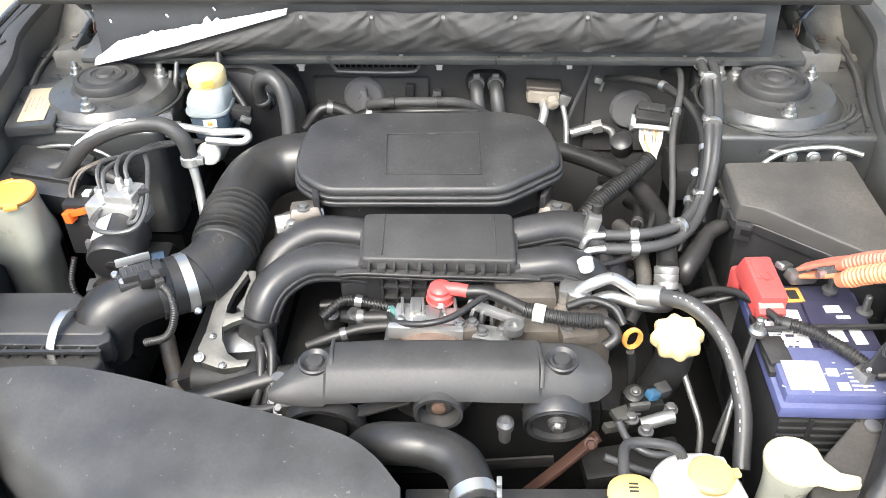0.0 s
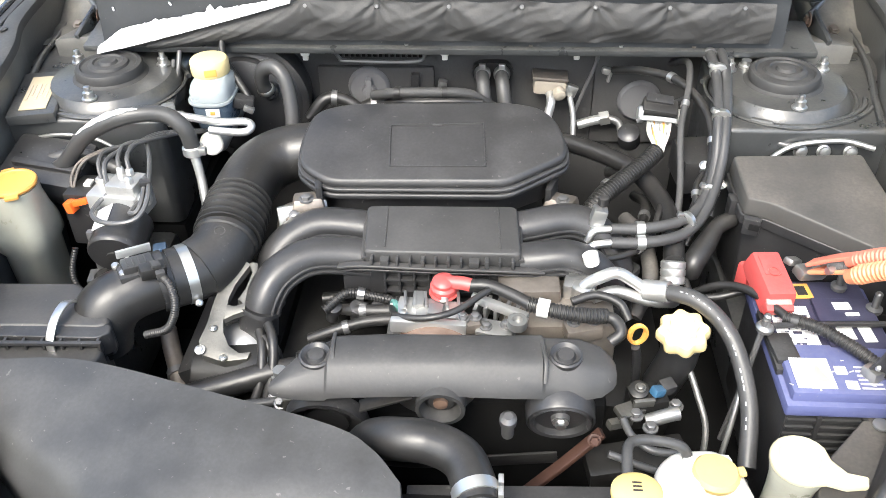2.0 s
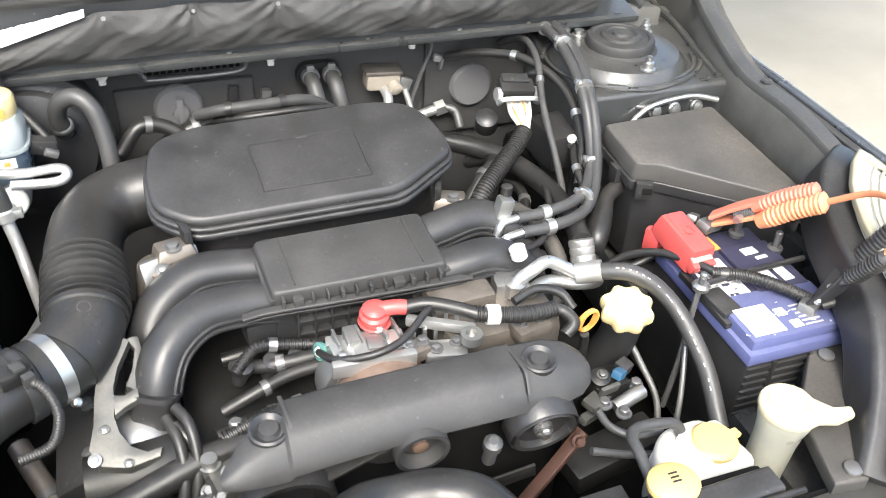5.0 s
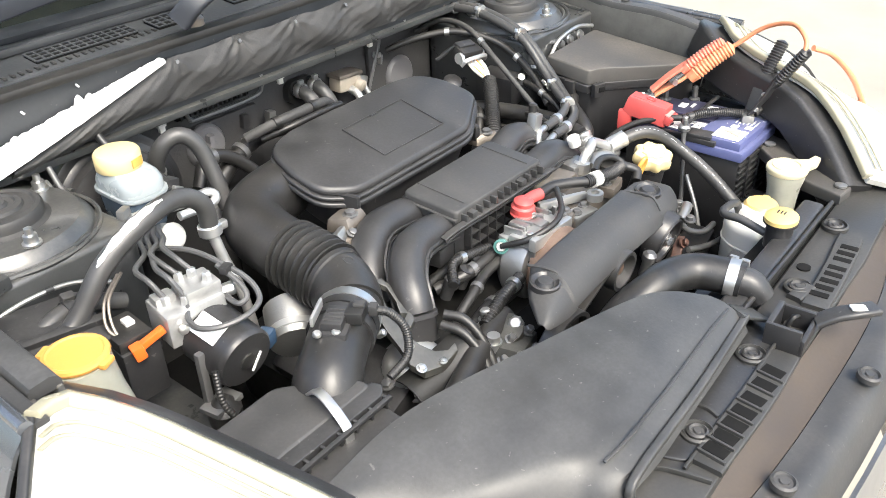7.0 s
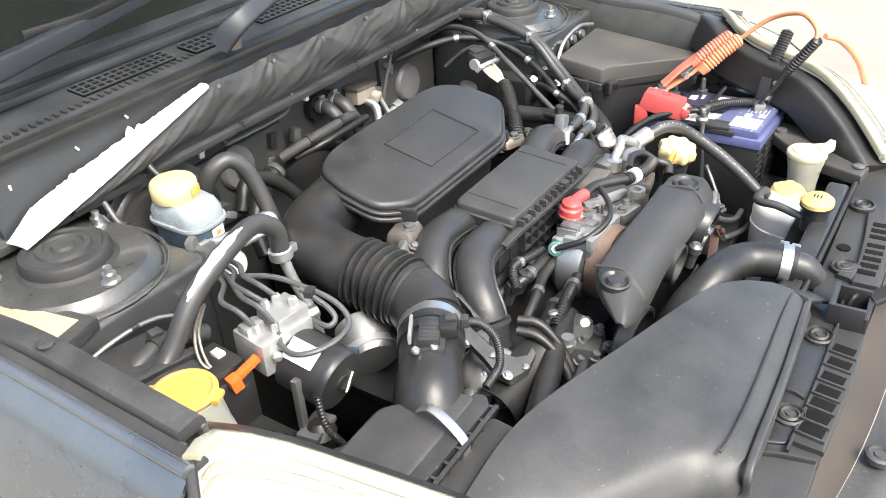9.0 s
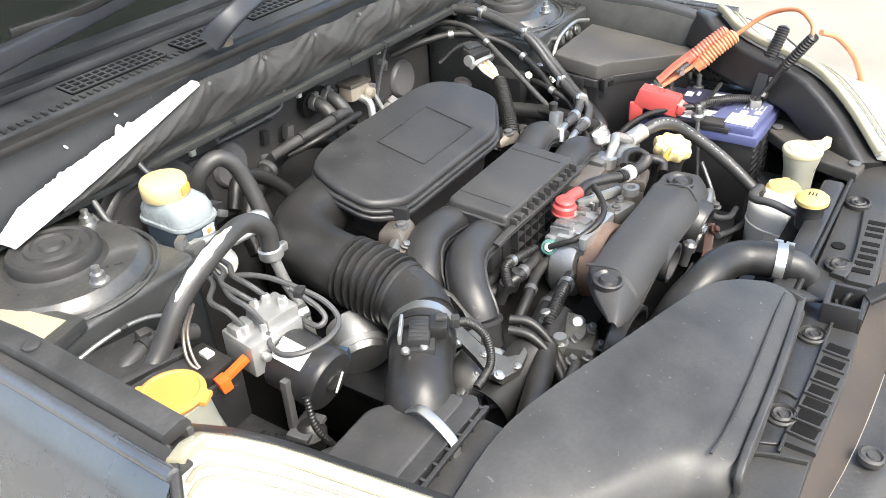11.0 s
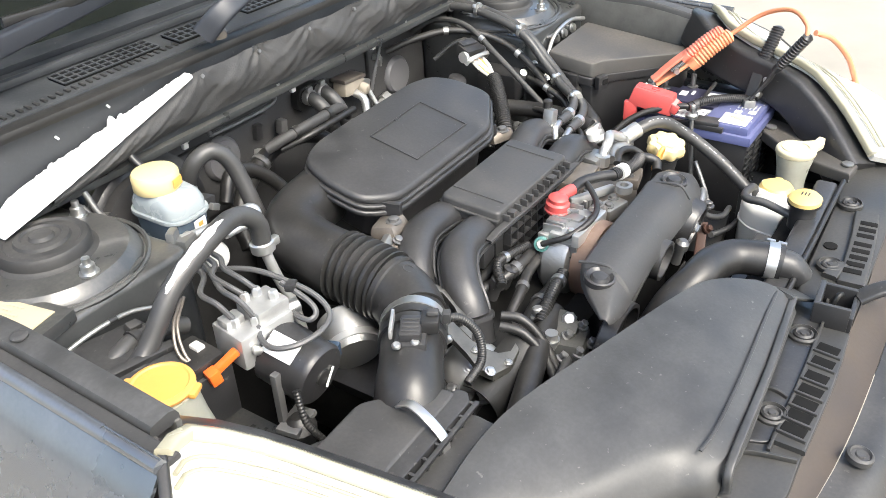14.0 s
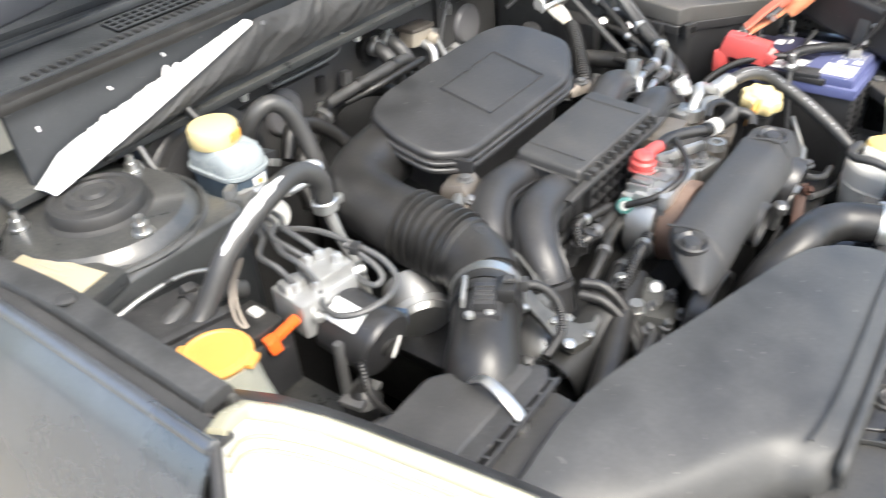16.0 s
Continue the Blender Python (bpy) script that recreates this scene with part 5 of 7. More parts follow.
part("valve_cap", lathe([(0.010, 0), (0.011, 0.002), (0.011, 0.016), (0.008, 0.018)], (0.230, -0.362, 0.790), (-0.3, 0.2, 1), 12), WHITEP, ac, "white valve cap")
part("second_pipe", tube([(0.230, -0.395, 0.758), (0.262, -0.385, 0.762), (0.300, -0.392, 0.755), (0.330, -0.385, 0.745), (0.350, -0.36, 0.73), (0.356, -0.30, 0.72)], 0.0085, 12), ALU, ac)
big = thing("suction_hose", (0.36, -0.2, 0.70), "thick black rubber hose with ringed alloy ferrule", "hose")
part("hose", tube([(0.355, -0.298, 0.746), (0.360, -0.240, 0.756), (0.355, -0.150, 0.755), (0.315, -0.055, 0.755), (0.225, 0.015, 0.755), (0.16, 0.05, 0.74)], 0.0155, 14), RUBBER, big)
part("ferrule", lathe([(0.016, 0), (0.018, 0.002), (0.018, 0.010), (0.0165, 0.011), (0.018, 0.013), (0.018, 0.021), (0.0165, 0.022), (0.018, 0.024), (0.018, 0.032), (0.015, 0.034)], (0.353, -0.318, 0.722), (0.02, 0.55, 0.8), 18), WHITEALU, big, "ringed alloy ferrule")

# ---- battery corner ----
bat = thing("battery", (0.525, -0.45, 0.56), "car battery with purple-blue lid and black ribbed case", "battery")
BX0, BX1, BY0, BY1 = 0.449, 0.607, -0.566, -0.336
bxc, byc, bw, bl = (BX0 + BX1) / 2, (BY0 + BY1) / 2, BX1 - BX0, BY1 - BY0
part("case", box((bw - 0.008, bl - 0.010, 0.175), (bxc, byc, 0.640), bevel=0.004), BLACK, bat)
for i in range(8):
    part("case_rib", box((bw - 0.012, 0.005, 0.005), (bxc, BY0 + 0.004, 0.715 - i * 0.013), bevel=0.001), BLACK, bat)
for x in (0.492, 0.546):
    part("case_post", box((0.006, 0.007, 0.11), (x, BY0 + 0.003, 0.668), bevel=0.001), BLACK, bat)
lidp = part("lid", box((bw, bl, 0.018), (bxc, byc, 0.735), bevel=0.003), BLUE, bat, "purple-blue plastic lid")
part("lid_step", box((bw - 0.012, 0.085, 0.018), (bxc, BY0 + 0.050, 0.750), bevel=0.005), BLUE, lidp)
part("lid_back", box((bw - 0.020, 0.135, 0.012), (bxc, BY1 - 0.075, 0.748), bevel=0.003), NAVY, lidp)
part("centre_panel", box((0.075, 0.095, 0.008), (0.558, -0.432, 0.756), bevel=0.002), NAVY, lidp, "dark navy raised panel")
part("side_notch", box((0.010, 0.11, 0.010), (BX0 + 0.003, -0.46, 0.748), bevel=0.002), BLACK, lidp)
part("grip_bar", box((0.030, 0.050, 0.008), (0.462, -0.480, 0.756), (0, 0, 5), 0.003), BLACK, lidp)
LZ = 0.7598
decal = lambda name, at, size, rz, mat, label="": part(name, box((*size, 0.0012), at, (0, 0, rz), 0.0003), mat, bat, label)
decal("print_label", (0.487, -0.448, 0.7550), (0.050, 0.100), 0, PAPER, "grey-white label of fine print")
decal("warning_label", (0.514, -0.366, 0.7548), (0.026, 0.030), 4, AMBER, "yellow warning label")
decal("warning_print", (0.514, -0.366, 0.7556), (0.014, 0.018), 4, INK)
decal("white_label", (0.485, -0.526, LZ), (0.046, 0.050), 0, PAPER, "white warning label")
tri = bmesh.new()
loft(tri, [[(0.478, -0.543, z), (0.502, -0.540, z), (0.492, -0.512, z)] for z in (LZ + 0.0008, LZ + 0.0016)])
part("warning_triangle", tri, DIRTYPAPER, bat)
for x, y in ((0.520, -0.520), (0.527, -0.544)):
    decal("round_sign", (x, y, LZ), (0.014, 0.013), 0, PAPER)
for r in range(9):
    for c in range(3):
        if random.random() < 0.85:
            decal("print_bar", (0.472 + c * 0.0155, -0.493 + r * 0.0105, 0.7562), (0.010 + random.uniform(-0.002, 0.003), 0.0045), 0, NAVY if (r + c) % 2 else SILVERINK)
for x, y, w, h in ((0.546, -0.452, 0.020, 0.028), (0.572, -0.455, 0.016, 0.030), (0.565, -0.418, 0.018, 0.006), (0.556, -0.402, 0.022, 0.014)):
    decal("white_print", (x, y, 0.7612), (w, h), 4, PAPER)
for k in range(6):
    decal("fine_print", (0.550, -0.514 - k * 0.007, LZ), (0.026, 0.0025), 0, SILVERINK)
for k in range(46):
    x, y = random.uniform(0.468, 0.510), random.uniform(-0.498, -0.402)
    decal("print_fleck", (x, y, 0.7564), (random.uniform(0.002, 0.006), random.uniform(0.0015, 0.003)), random.uniform(-6, 6), random.choice((NAVY, SILVERINK, PAPER)))
for k in range(14):
    decal("lid_scuff", (random.uniform(0.455, 0.600), random.uniform(-0.556, -0.498), LZ - 0.0004), (random.uniform(0.002, 0.008), random.uniform(0.0008, 0.002)), random.uniform(-40, 40), SILVERINK)
hold = thing("battery_hold_down", (0.45, -0.46, 0.70), "grimy steel battery hold-down rod and bar", "bracket")
part("rod", tube([(0.440, -0.460, 0.785), (0.436, -0.462, 0.74), (0.425, -0.475, 0.66), (0.415, -0.48, 0.58)], 0.0042, 8), STEEL, hold)
part("rod_hook", lathe([(0.011, -0.006), (0.012, 0), (0.009, 0.004), (0.005, 0.005), (0.005, 0.018), (0.003, 0.020)], (0.442, -0.458, 0.772), seg=10), ALU, hold)
part("bar", tube([(0.444, -0.458, 0.773), (0.52, -0.450, 0.771), (0.61, -0.445, 0.770)], 0.004, 8), BLACK, hold)
for x, y in ((0.597, -0.405), (0.565, -0.36)):
    part("post", lathe([(0.010, 0), (0.011, 0.006), (0.005, 0.008), (0.005, 0.030), (0.003, 0.032)], (x, y, 0.756), seg=10), STEEL, hold)
term = thing("battery_terminal_cover", (0.465, -0.38, 0.755), "faded red plastic battery terminal cover", "terminal cover")
part("shell", box((0.044, 0.086, 0.036), (0.466, -0.374, 0.778), (10, 4, 8), 0.005, taper=0.88), RED, term)
part("shell_step", box((0.024, 0.036, 0.005), (0.464, -0.364, 0.797), (10, 4, 8), 0.002), RED, term)
part("front_flap", box((0.038, 0.014, 0.016), (0.468, -0.418, 0.768), (25, 4, 8), 0.003), RED, term)
part("worn_strip", box((0.034, 0.009, 0.003), (0.468, -0.4160, 0.7775), (25, 4, 8), 0.001), PINK, term, "pale worn strip")
part("dimple", lathe([(0.008, 0), (0.008, 0.002), (0.006, 0.002), (0.006, 0.0005)], (0.467, -0.377, 0.7965), (0.1, -0.2, 1), 16), RED, term)
part("side_skirt", box((0.014, 0.026, 0.040), (0.445, -0.338, 0.755), (0, 0, 20), 0.005), RED, term)
tb = thing("terminal_clamp", (0.535, -0.345, 0.76), "corroded metal battery terminal clamp", "terminal")
part("clamp", box((0.048, 0.022, 0.016), (0.528, -0.345, 0.772), (10, 15, 25), 0.005), ALU, tb)
part("ear", box((0.030, 0.014, 0.010), (0.505, -0.335, 0.782), (0, 25, 40), 0.003), ALU, tb)
part("bolt", hexbolt((0.540, -0.345, 0.780), 0.008, 0.012), BRIGHT, tb)


def grip(name, a, b, r, mat, holder, label="", bulge=0.0):
    """A ribbed handle, flattened, with a swell at its middle and a rounded end."""
    a, b = Vector(a), Vector(b)
    line = [a.lerp(b, i / 60) + Vector((0, 0, bulge * math.sin(math.pi * i / 60))) for i in range(61)]
    def size(i, u):
        rib = 1.0 if i % 4 < 2 or u < 0.12 or u > 0.93 else 0.88
        end = min(1.0, math.sqrt(max(0.05, (1 - u) * 14))) * (0.72 + 0.28 * min(1, u * 5))
        return rib * end
    return part(name, sweep(bmesh.new(), line, rrect(2 * r, 1.5 * r, 0.7 * r, 3), size), mat, holder, label)


clampr = thing("jumper_clamp", (0.53, -0.40, 0.76), "faded orange jumper cable clamp on the battery", "jumper clamp", "jumper clamps")
TIP = Vector((0.590, -0.469, 0.880))
part("arm", sweep(bmesh.new(), spline([(0.530, -0.354, 0.782), (0.546, -0.386, 0.808), (0.564, -0.420, 0.838)], 4), rrect(0.026, 0.006, 0.002)), PEACH, clampr, "flat orange arm")
part("arm", sweep(bmesh.new(), spline([(0.524, -0.348, 0.790), (0.544, -0.374, 0.820), (0.562, -0.402, 0.846)], 4), rrect(0.022, 0.006, 0.002)), CORAL, clampr, "flat coral-red arm")
grip("handle", (0.550, -0.410, 0.818), TIP, 0.0170, PEACH, clampr, "ribbed orange handle", 0.004)
grip("upper_handle", (0.552, -0.392, 0.828), TIP + Vector((0.000, 0.018, 0.006)), 0.0130, CORAL, clampr, "ribbed coral-red handle", 0.004)
part("pivot", lathe([(0.005, -0.014), (0.005, 0.014)], (0.540, -0.388, 0.812), (1, 0.4, 0), 10), BRIGHT, clampr)
part("spring", ribbed([(0.536, -0.380, 0.808), (0.544, -0.388, 0.816), (0.552, -0.396, 0.824)], 0.0075, 0.003, 0.25, 10), STEEL, clampr)
lead = thing("jumper_cable", (0.66, -0.53, 0.80), "orange jumper cable arching out over the fender", "cable", "jumper cables")
part("cable", tube([TIP, (0.6, -0.516, 0.92), (0.58, -0.57, 0.941), (0.55, -0.605, 0.929), (0.535, -0.612, 0.908)], 0.0042, 10), PEACH, lead)
lead2 = thing("jumper_cable", (0.76, -0.55, 0.80), "orange jumper cable hanging down outside the car", "cable", "jumper cables")
part("cable", tube([(0.53, -0.626, 0.923), (0.57, -0.647, 0.904), (0.62, -0.671, 0.858), (0.68, -0.685, 0.793), (0.74, -0.699, 0.725), (0.86, -0.80, 0.60), (0.98, -0.86, 0.20), (1.1, -0.86, 0.006), (1.5, -0.8, 0.006)], 0.005, 10), PEACH, lead2)
clampb = thing("jumper_clamp", (0.57, -0.52, 0.76), "black ribbed jumper cable clamp on the battery", "jumper clamp", "jumper clamps")
J = Vector((0.562, -0.530, 0.768))
grip("handle", J + Vector((0.034, 0.000, 0.060)), (0.633, -0.543, 0.893), 0.0125, BLACK, clampb, "ribbed black handle")
grip("handle", J + Vector((-0.012, -0.036, 0.070)), (0.540, -0.616, 0.915), 0.0125, BLACK, clampb, "ribbed black handle")
part("plate", sweep(bmesh.new(), [J + Vector((-0.002, 0.004, -0.004)), J + Vector((-0.008, -0.024, 0.044)), J + Vector((-0.014, -0.044, 0.086))], rrect(0.024, 0.005, 0.002)), GREYP, clampb)
part("plate", sweep(bmesh.new(), [J + Vector((0.006, 0.006, -0.004)), J + Vector((0.022, 0.002, 0.040)), J + Vector((0.040, -0.002, 0.076))], rrect(0.022, 0.005, 0.002)), GREYP, clampb)
for k in range(2):
    part("rivet", lathe([(0.005, 0), (0.004, 0.003)], J + Vector((-0.012, -0.012 - 0.01 * k, 0.02 + 0.03 * k)), (-1, 0, 0), 10), BRIGHT, clampb)
part("jaw", box((0.028, 0.022, 0.020), J + Vector((-0.004, 0.004, -0.004)), (0, 0, 30), 0.004), ALU, clampb, "dull metal jaw")
neg = thing("battery_cable", (0.5, -0.48, 0.76), "black corrugated battery cable", "cable")
part("conduit", ribbed([(0.470, -0.440, 0.772), (0.505, -0.462, 0.776), (0.540, -0.495, 0.774), (0.565, -0.520, 0.768)], 0.0085, 0.004, 0.12, 12), RUBBER, neg)
part("lead", tube([(0.380, -0.315, 0.700), (0.412, -0.335, 0.735), (0.440, -0.372, 0.760), (0.465, -0.425, 0.772), (0.475, -0.445, 0.772)], 0.006, 10), RUBBER, neg)
part("lead_tie", tube([(0.478, -0.446, 0.773), (0.486, -0.451, 0.774)], 0.0095, 10, 2), BLACK, neg)

fuse = thing("fuse_box", (0.55, -0.24, 0.68), "black plastic fuse box with a dusty lid", "fuse box")
FB = [(0.450, -0.158), (0.640, -0.150), (0.665, -0.375), (0.640, -0.372), (0.487, -0.262), (0.455, -0.252)]
part("lid", prism(rounded(FB, 0.006, 2), 0.800, 0.829, 0.004, slope=0.14, y0=-0.25, grow=0.004), DUSTY, fuse, "dusty black lid")
part("lid_skirt", prism(rounded(inset(FB, -0.006), 0.006, 2), 0.784, 0.800, 0.002, slope=0.10, y0=-0.25), BLACK, fuse)
part("body", prism(rounded(inset(FB, 0.004), 0.006, 2), 0.66, 0.783, 0.004, slope=0.05, y0=-0.25), BLACK, fuse)
latchb = part("latch", box((0.024, 0.012, 0.026), (0.462, -0.268, 0.792), (0, 0, -20), 0.002), BLACK, fuse)
part("latch_slot", box((0.014, 0.006, 0.010), (0.464, -0.274, 0.794), (0, 0, -20), 0.001), DARK, latchb)
part("latch", box((0.012, 0.022, 0.030), (0.446, -0.215, 0.790), (0, 0, 0), 0.002), BLACK, fuse)
for x in (0.562, 0.597, 0.637):
    b = thing("wing_bolt", (x, -0.118, 0.826), "bright zinc bolt on the inner wing flange", "bolt", "wing bolts")
    part("head", lathe([(0.011, 0), (0.011, 0.002), (0.0085, 0.003), (0.008, 0.007), (0.003, 0.008)], (x, -0.1165, 0.826), (0, -1, 0.2), 16), BRIGHT, b)
sleeve = thing("sleeved_cable", (0.42, -0.27, 0.74), "taped black cable leading to the fuse box", "cable")
part("sleeve", tube([(0.383, -0.293, 0.718), (0.385, -0.290, 0.738), (0.405, -0.262, 0.752), (0.425, -0.235, 0.765), (0.45, -0.22, 0.77)], 0.0155, 12, scale=lambda i, u: 0.8 + 0.3 * math.sin(math.pi * min(1, u * 1.4))), RUBBER, sleeve)
part("lead", tube([(0.372, -0.310, 0.722), (0.380, -0.335, 0.715), (0.410, -0.345, 0.722), (0.445, -0.345, 0.735)], 0.006, 10), RUBBER, sleeve)

cool = thing("coolant_tank", (0.345, -0.64, 0.60), "white plastic coolant tank with yellow cap", "coolant tank")
part("body", prism(rounded([(0.282, -0.672), (0.292, -0.622), (0.318, -0.596), (0.372, -0.592), (0.394, -0.622), (0.404, -0.672)], 0.016, 4), 0.600, 0.698, 0.014), WHITEP, cool)
part("seam", prism(rounded([(0.280, -0.674), (0.290, -0.621), (0.317, -0.594), (0.373, -0.590), (0.396, -0.621), (0.406, -0.674)], 0.016, 4), 0.655, 0.660, 0.002), WHITEP, cool)
part("shoulder", box((0.060, 0.050, 0.030), (0.352, -0.640, 0.698), (0, 0, 6), 0.010), WHITEP, cool)
part("cap", lathe([(0.024, 0), (0.027, 0.002), (0.028, 0.008), (0.024, 0.013), (0.018, 0.014), (0.004, 0.0145)], (0.356, -0.643, 0.703), (0, 0, 1), 24), YELLOW, cool, "faded yellow cap")
part("cap_tab", box((0.018, 0.012, 0.006), (0.382, -0.640, 0.710), (0, 0, 10), 0.002), YELLOW, cool)
part("overflow_hose", tube([(0.250, -0.690, 0.725), (0.252, -0.650, 0.734), (0.258, -0.622, 0.731), (0.278, -0.612, 0.728), (0.318, -0.614, 0.722), (0.332, -0.618, 0.700)], 0.0065, 10), HOSE, cool)
fun = thing("washer_filler", (0.445, -0.645, 0.62), "yellowed white plastic filler with a flat cap", "filler")
part("neck", lathe([(0.024, -0.10), (0.025, -0.05), (0.027, -0.028), (0.031, -0.010), (0.031, -0.004)], (0.443, -0.647, 0.740), (0.05, 0, 1), 28), TANKP, fun)
tongue = [(0.443 + 0.034 * math.cos(radians(a)), -0.647 + 0.034 * math.sin(radians(a))) for a in range(28, 300, 16)]
tongue += [(0.464, -0.678), (0.484, -0.684), (0.506, -0.681), (0.509, -0.672), (0.490, -0.668), (0.476, -0.648)]
part("cap", prism(tongue, 0.737, 0.749, 0.004), PALECREAM, fun, "flat cream cap with a long tongue")
part("cap_ring", lathe([(0.025, 0), (0.024, 0.002), (0.021, 0.002), (0.020, 0)], (0.443, -0.647, 0.7488), seg=28), PALECREAM, fun)
rad = thing("pressure_cap", (0.255, -0.71, 0.72), "yellow pressure cap on the radiator neck", "radiator cap")
part("cap", lathe([(0.022, 0), (0.026, 0.001), (0.026, 0.007), (0.020, 0.012), (0.004, 0.013)], (0.253, -0.708, 0.752), (0, 0, 1), 24, lobes=2, lobe=0.06), YELLOW, rad)
part("neck", lathe([(0.020, -0.04), (0.020, 0.0), (0.026, 0.001), (0.026, 0.004)], (0.253, -0.708, 0.748), (0, 0, 1), 20), BLACK, rad)
for k in range(3):
    part("print_bar", box((0.010, 0.002, 0.0006), (0.253, -0.712 + 0.005 * k, 0.7656), bevel=0), INK, rad)
tank = thing("radiator_top_tank", (0.15, -0.72, 0.68), "black plastic radiator top tank", "radiator")
part("tank", sweep(bmesh.new(), spline([(-0.30, -0.722, 0.696), (0.0, -0.724, 0.704), (0.20, -0.722, 0.710), (0.38, -0.716, 0.710)], 5), rrect(0.034, 0.040, 0.007)), BLACK, tank)
part("edge_strip", tube([(-0.02, -0.744, 0.725), (0.18, -0.742, 0.727), (0.40, -0.738, 0.727)], 0.004, 8), RUBBER, tank)
part("outlet", tube([(0.084, -0.716, 0.739), (0.090, -0.732, 0.734), (0.094, -0.745, 0.716)], 0.021, 18, 4), BLACK, tank)
shroud = thing("fan_shroud", (0.1, -0.68, 0.55), "black plastic radiator fan shroud", "fan shroud")
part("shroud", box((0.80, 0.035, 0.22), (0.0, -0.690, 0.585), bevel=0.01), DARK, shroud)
part("shroud_lip", box((0.24, 0.040, 0.010), (0.12, -0.672, 0.680), (6, 0, 2), 0.003), BLACK, shroud)
upper = thing("radiator_hose", (0.03, -0.64, 0.70), "thick black radiator hose with a steel clamp", "hose")
part("hose", tube([(-0.075, -0.590, 0.650), (-0.045, -0.612, 0.710), (-0.008, -0.632, 0.738), (0.030, -0.640, 0.742), (0.064, -0.660, 0.742), (0.080, -0.696, 0.741), (0.085, -0.722, 0.739)], 0.0255, 20), RUBBER, upper)
part("clamp", tube([(0.0805, -0.700, 0.741), (0.0840, -0.714, 0.740)], 0.0272, 20, 3), BRIGHT, upper, "bright steel spring clamp")
for dx in (-0.006, 0.010):
    part("clamp_ear", box((0.006, 0.012, 0.016), (0.109, -0.707 + dx, 0.750), bevel=0.001), BRIGHT, upper)

# ---- firewall things ----
fab = thing("insulation_cloth", (0.05, 0.06, 0.93), "black pleated insulation cloth along the cowl", "cloth")


def cloth_at(u, v):
    x = lerp(-0.50, 0.535, u)
    top = 0.992 if x > -0.235 else lerp(0.927, 0.990, max(0, (x + 0.50) / 0.265))
    low = 0.922 if x > -0.30 else 0.922 - 0.02 * (-0.30 - x) / 0.2
    near = min(6, max(0, round((x + 0.222) / 0.118)))
    dx = x + 0.222 - 0.118 * near
    sag = math.sin(min(1.0, abs(dx) / 0.059) * math.pi / 2) ** 2
    dz = (0.97 - v) * 0.075
    away = math.hypot(dx, dz)
    fan = (0.0012 + 0.0007 * (near * 5 % 3)) * math.sin(math.atan2(dx, max(0.004, dz)) * 8 + 1.7 * near) * math.exp(-(away / (0.030 + 0.012 * (near * 7 % 3))) ** 2) * min(1, away / 0.012)
    crease = fan + 0.0040 * noise.noise(Vector((x * 11 + v * 1.5, v * 1.4, 0))) + 0.0022 * noise.noise(Vector((x * 45 - v * 6, v * 3, 3))) + 0.0010 * noise.noise(Vector((x * 130 + v * 9, v * 6, 8)))
    z = lerp(low, top - 0.003 * sag, v)
    return (x, 0.060 - 0.006 * sag * math.sin(math.pi * v) - 0.006 * math.sin(math.pi * v) + crease, z)


sheet("cloth", cloth_at, 320, 22, CLOTH, fab, 0.002)
for i in range(7):
    x = -0.222 + 0.118 * i
    part("staple", lathe([(0.004, 0), (0.003, 0.003)], (x, 0.058, 0.983), (0, -1, 0.3), 8), STEEL, fab)
foam = thing("torn_foam_strip", (-0.4, 0.06, 0.93), "torn bright white foam strip on the cowl", "foam strip")


rings = []
for i in range(161):
    u = i / 160
    x = lerp(-0.582, -0.245, u)
    rag = 0.0030 * noise.noise(Vector((x * 70, 3, 2))) + 0.0022 * noise.noise(Vector((x * 260, 1, 5)))
    low, high = lerp(0.907, 0.990, u ** 1.10), lerp(0.925, 0.9950, u ** 0.82) + rag
    high = low + max(0.003, (high - low) * min(1.0, 0.12 + u * 7))
    low += 0.3 * rag
    a, b = Vector((x, lerp(0.032, 0.050, u), low)), Vector((x - 0.006 * (1 - u), 0.060, high))
    bulge = Vector((0, -0.003, 0.002))
    rings.append([a, a.lerp(b, 0.3) + bulge, a.lerp(b, 0.7) + bulge, b, b + Vector((0, 0.005, 0)), a + Vector((0, 0.006, 0.002))])
part("strip", loft(bmesh.new(), rings), FOAM, foam)
for u, h in ((0.30, 0.005), (0.59, 0.012), (0.64, 0.006)):
    x, z = lerp(-0.582, -0.245, u), lerp(0.927, 0.9955, u ** 0.80) - 0.001
    part("loose_flap", loft(bmesh.new(), [[(x - 0.008, y, z - 0.004), (x + 0.009, y, z - 0.003), (x + 0.005, y, z + 0.5 * h), (x + 0.001, y, z + h), (x - 0.004, y, z + 0.6 * h)] for y in (0.057, 0.063)]), FOAM, foam)
for x, z in ((-0.372, 0.990), (-0.455, 0.978), (-0.555, 0.968)):
    f = thing("foam_scrap", (x, 0.07, z), "scrap of white foam stuck to the cowl", "foam scrap", "foam scraps")
    part("scrap", box((0.003, 0.002, 0.007), (x, 0.0755, z), (0, random.uniform(-40, 40), 0), 0.001), FOAM, f)
part("cowl_flange", box((0.98, 0.028, 0.006), (0.02, 0.098, 0.900), (12, 0, 0), 0.002), BAYPAINT, car)
for i in range(7):
    part("flange_bolt", hexbolt((-0.18 + 0.11 * i, 0.086, 0.906), 0.006, 0.004, (0, -0.3, 1)), STEEL, car)
pipe = thing("firewall_pipe", (0, 0.11, 0.87), "thin grey pipe along the firewall in bright clips", "pipe")
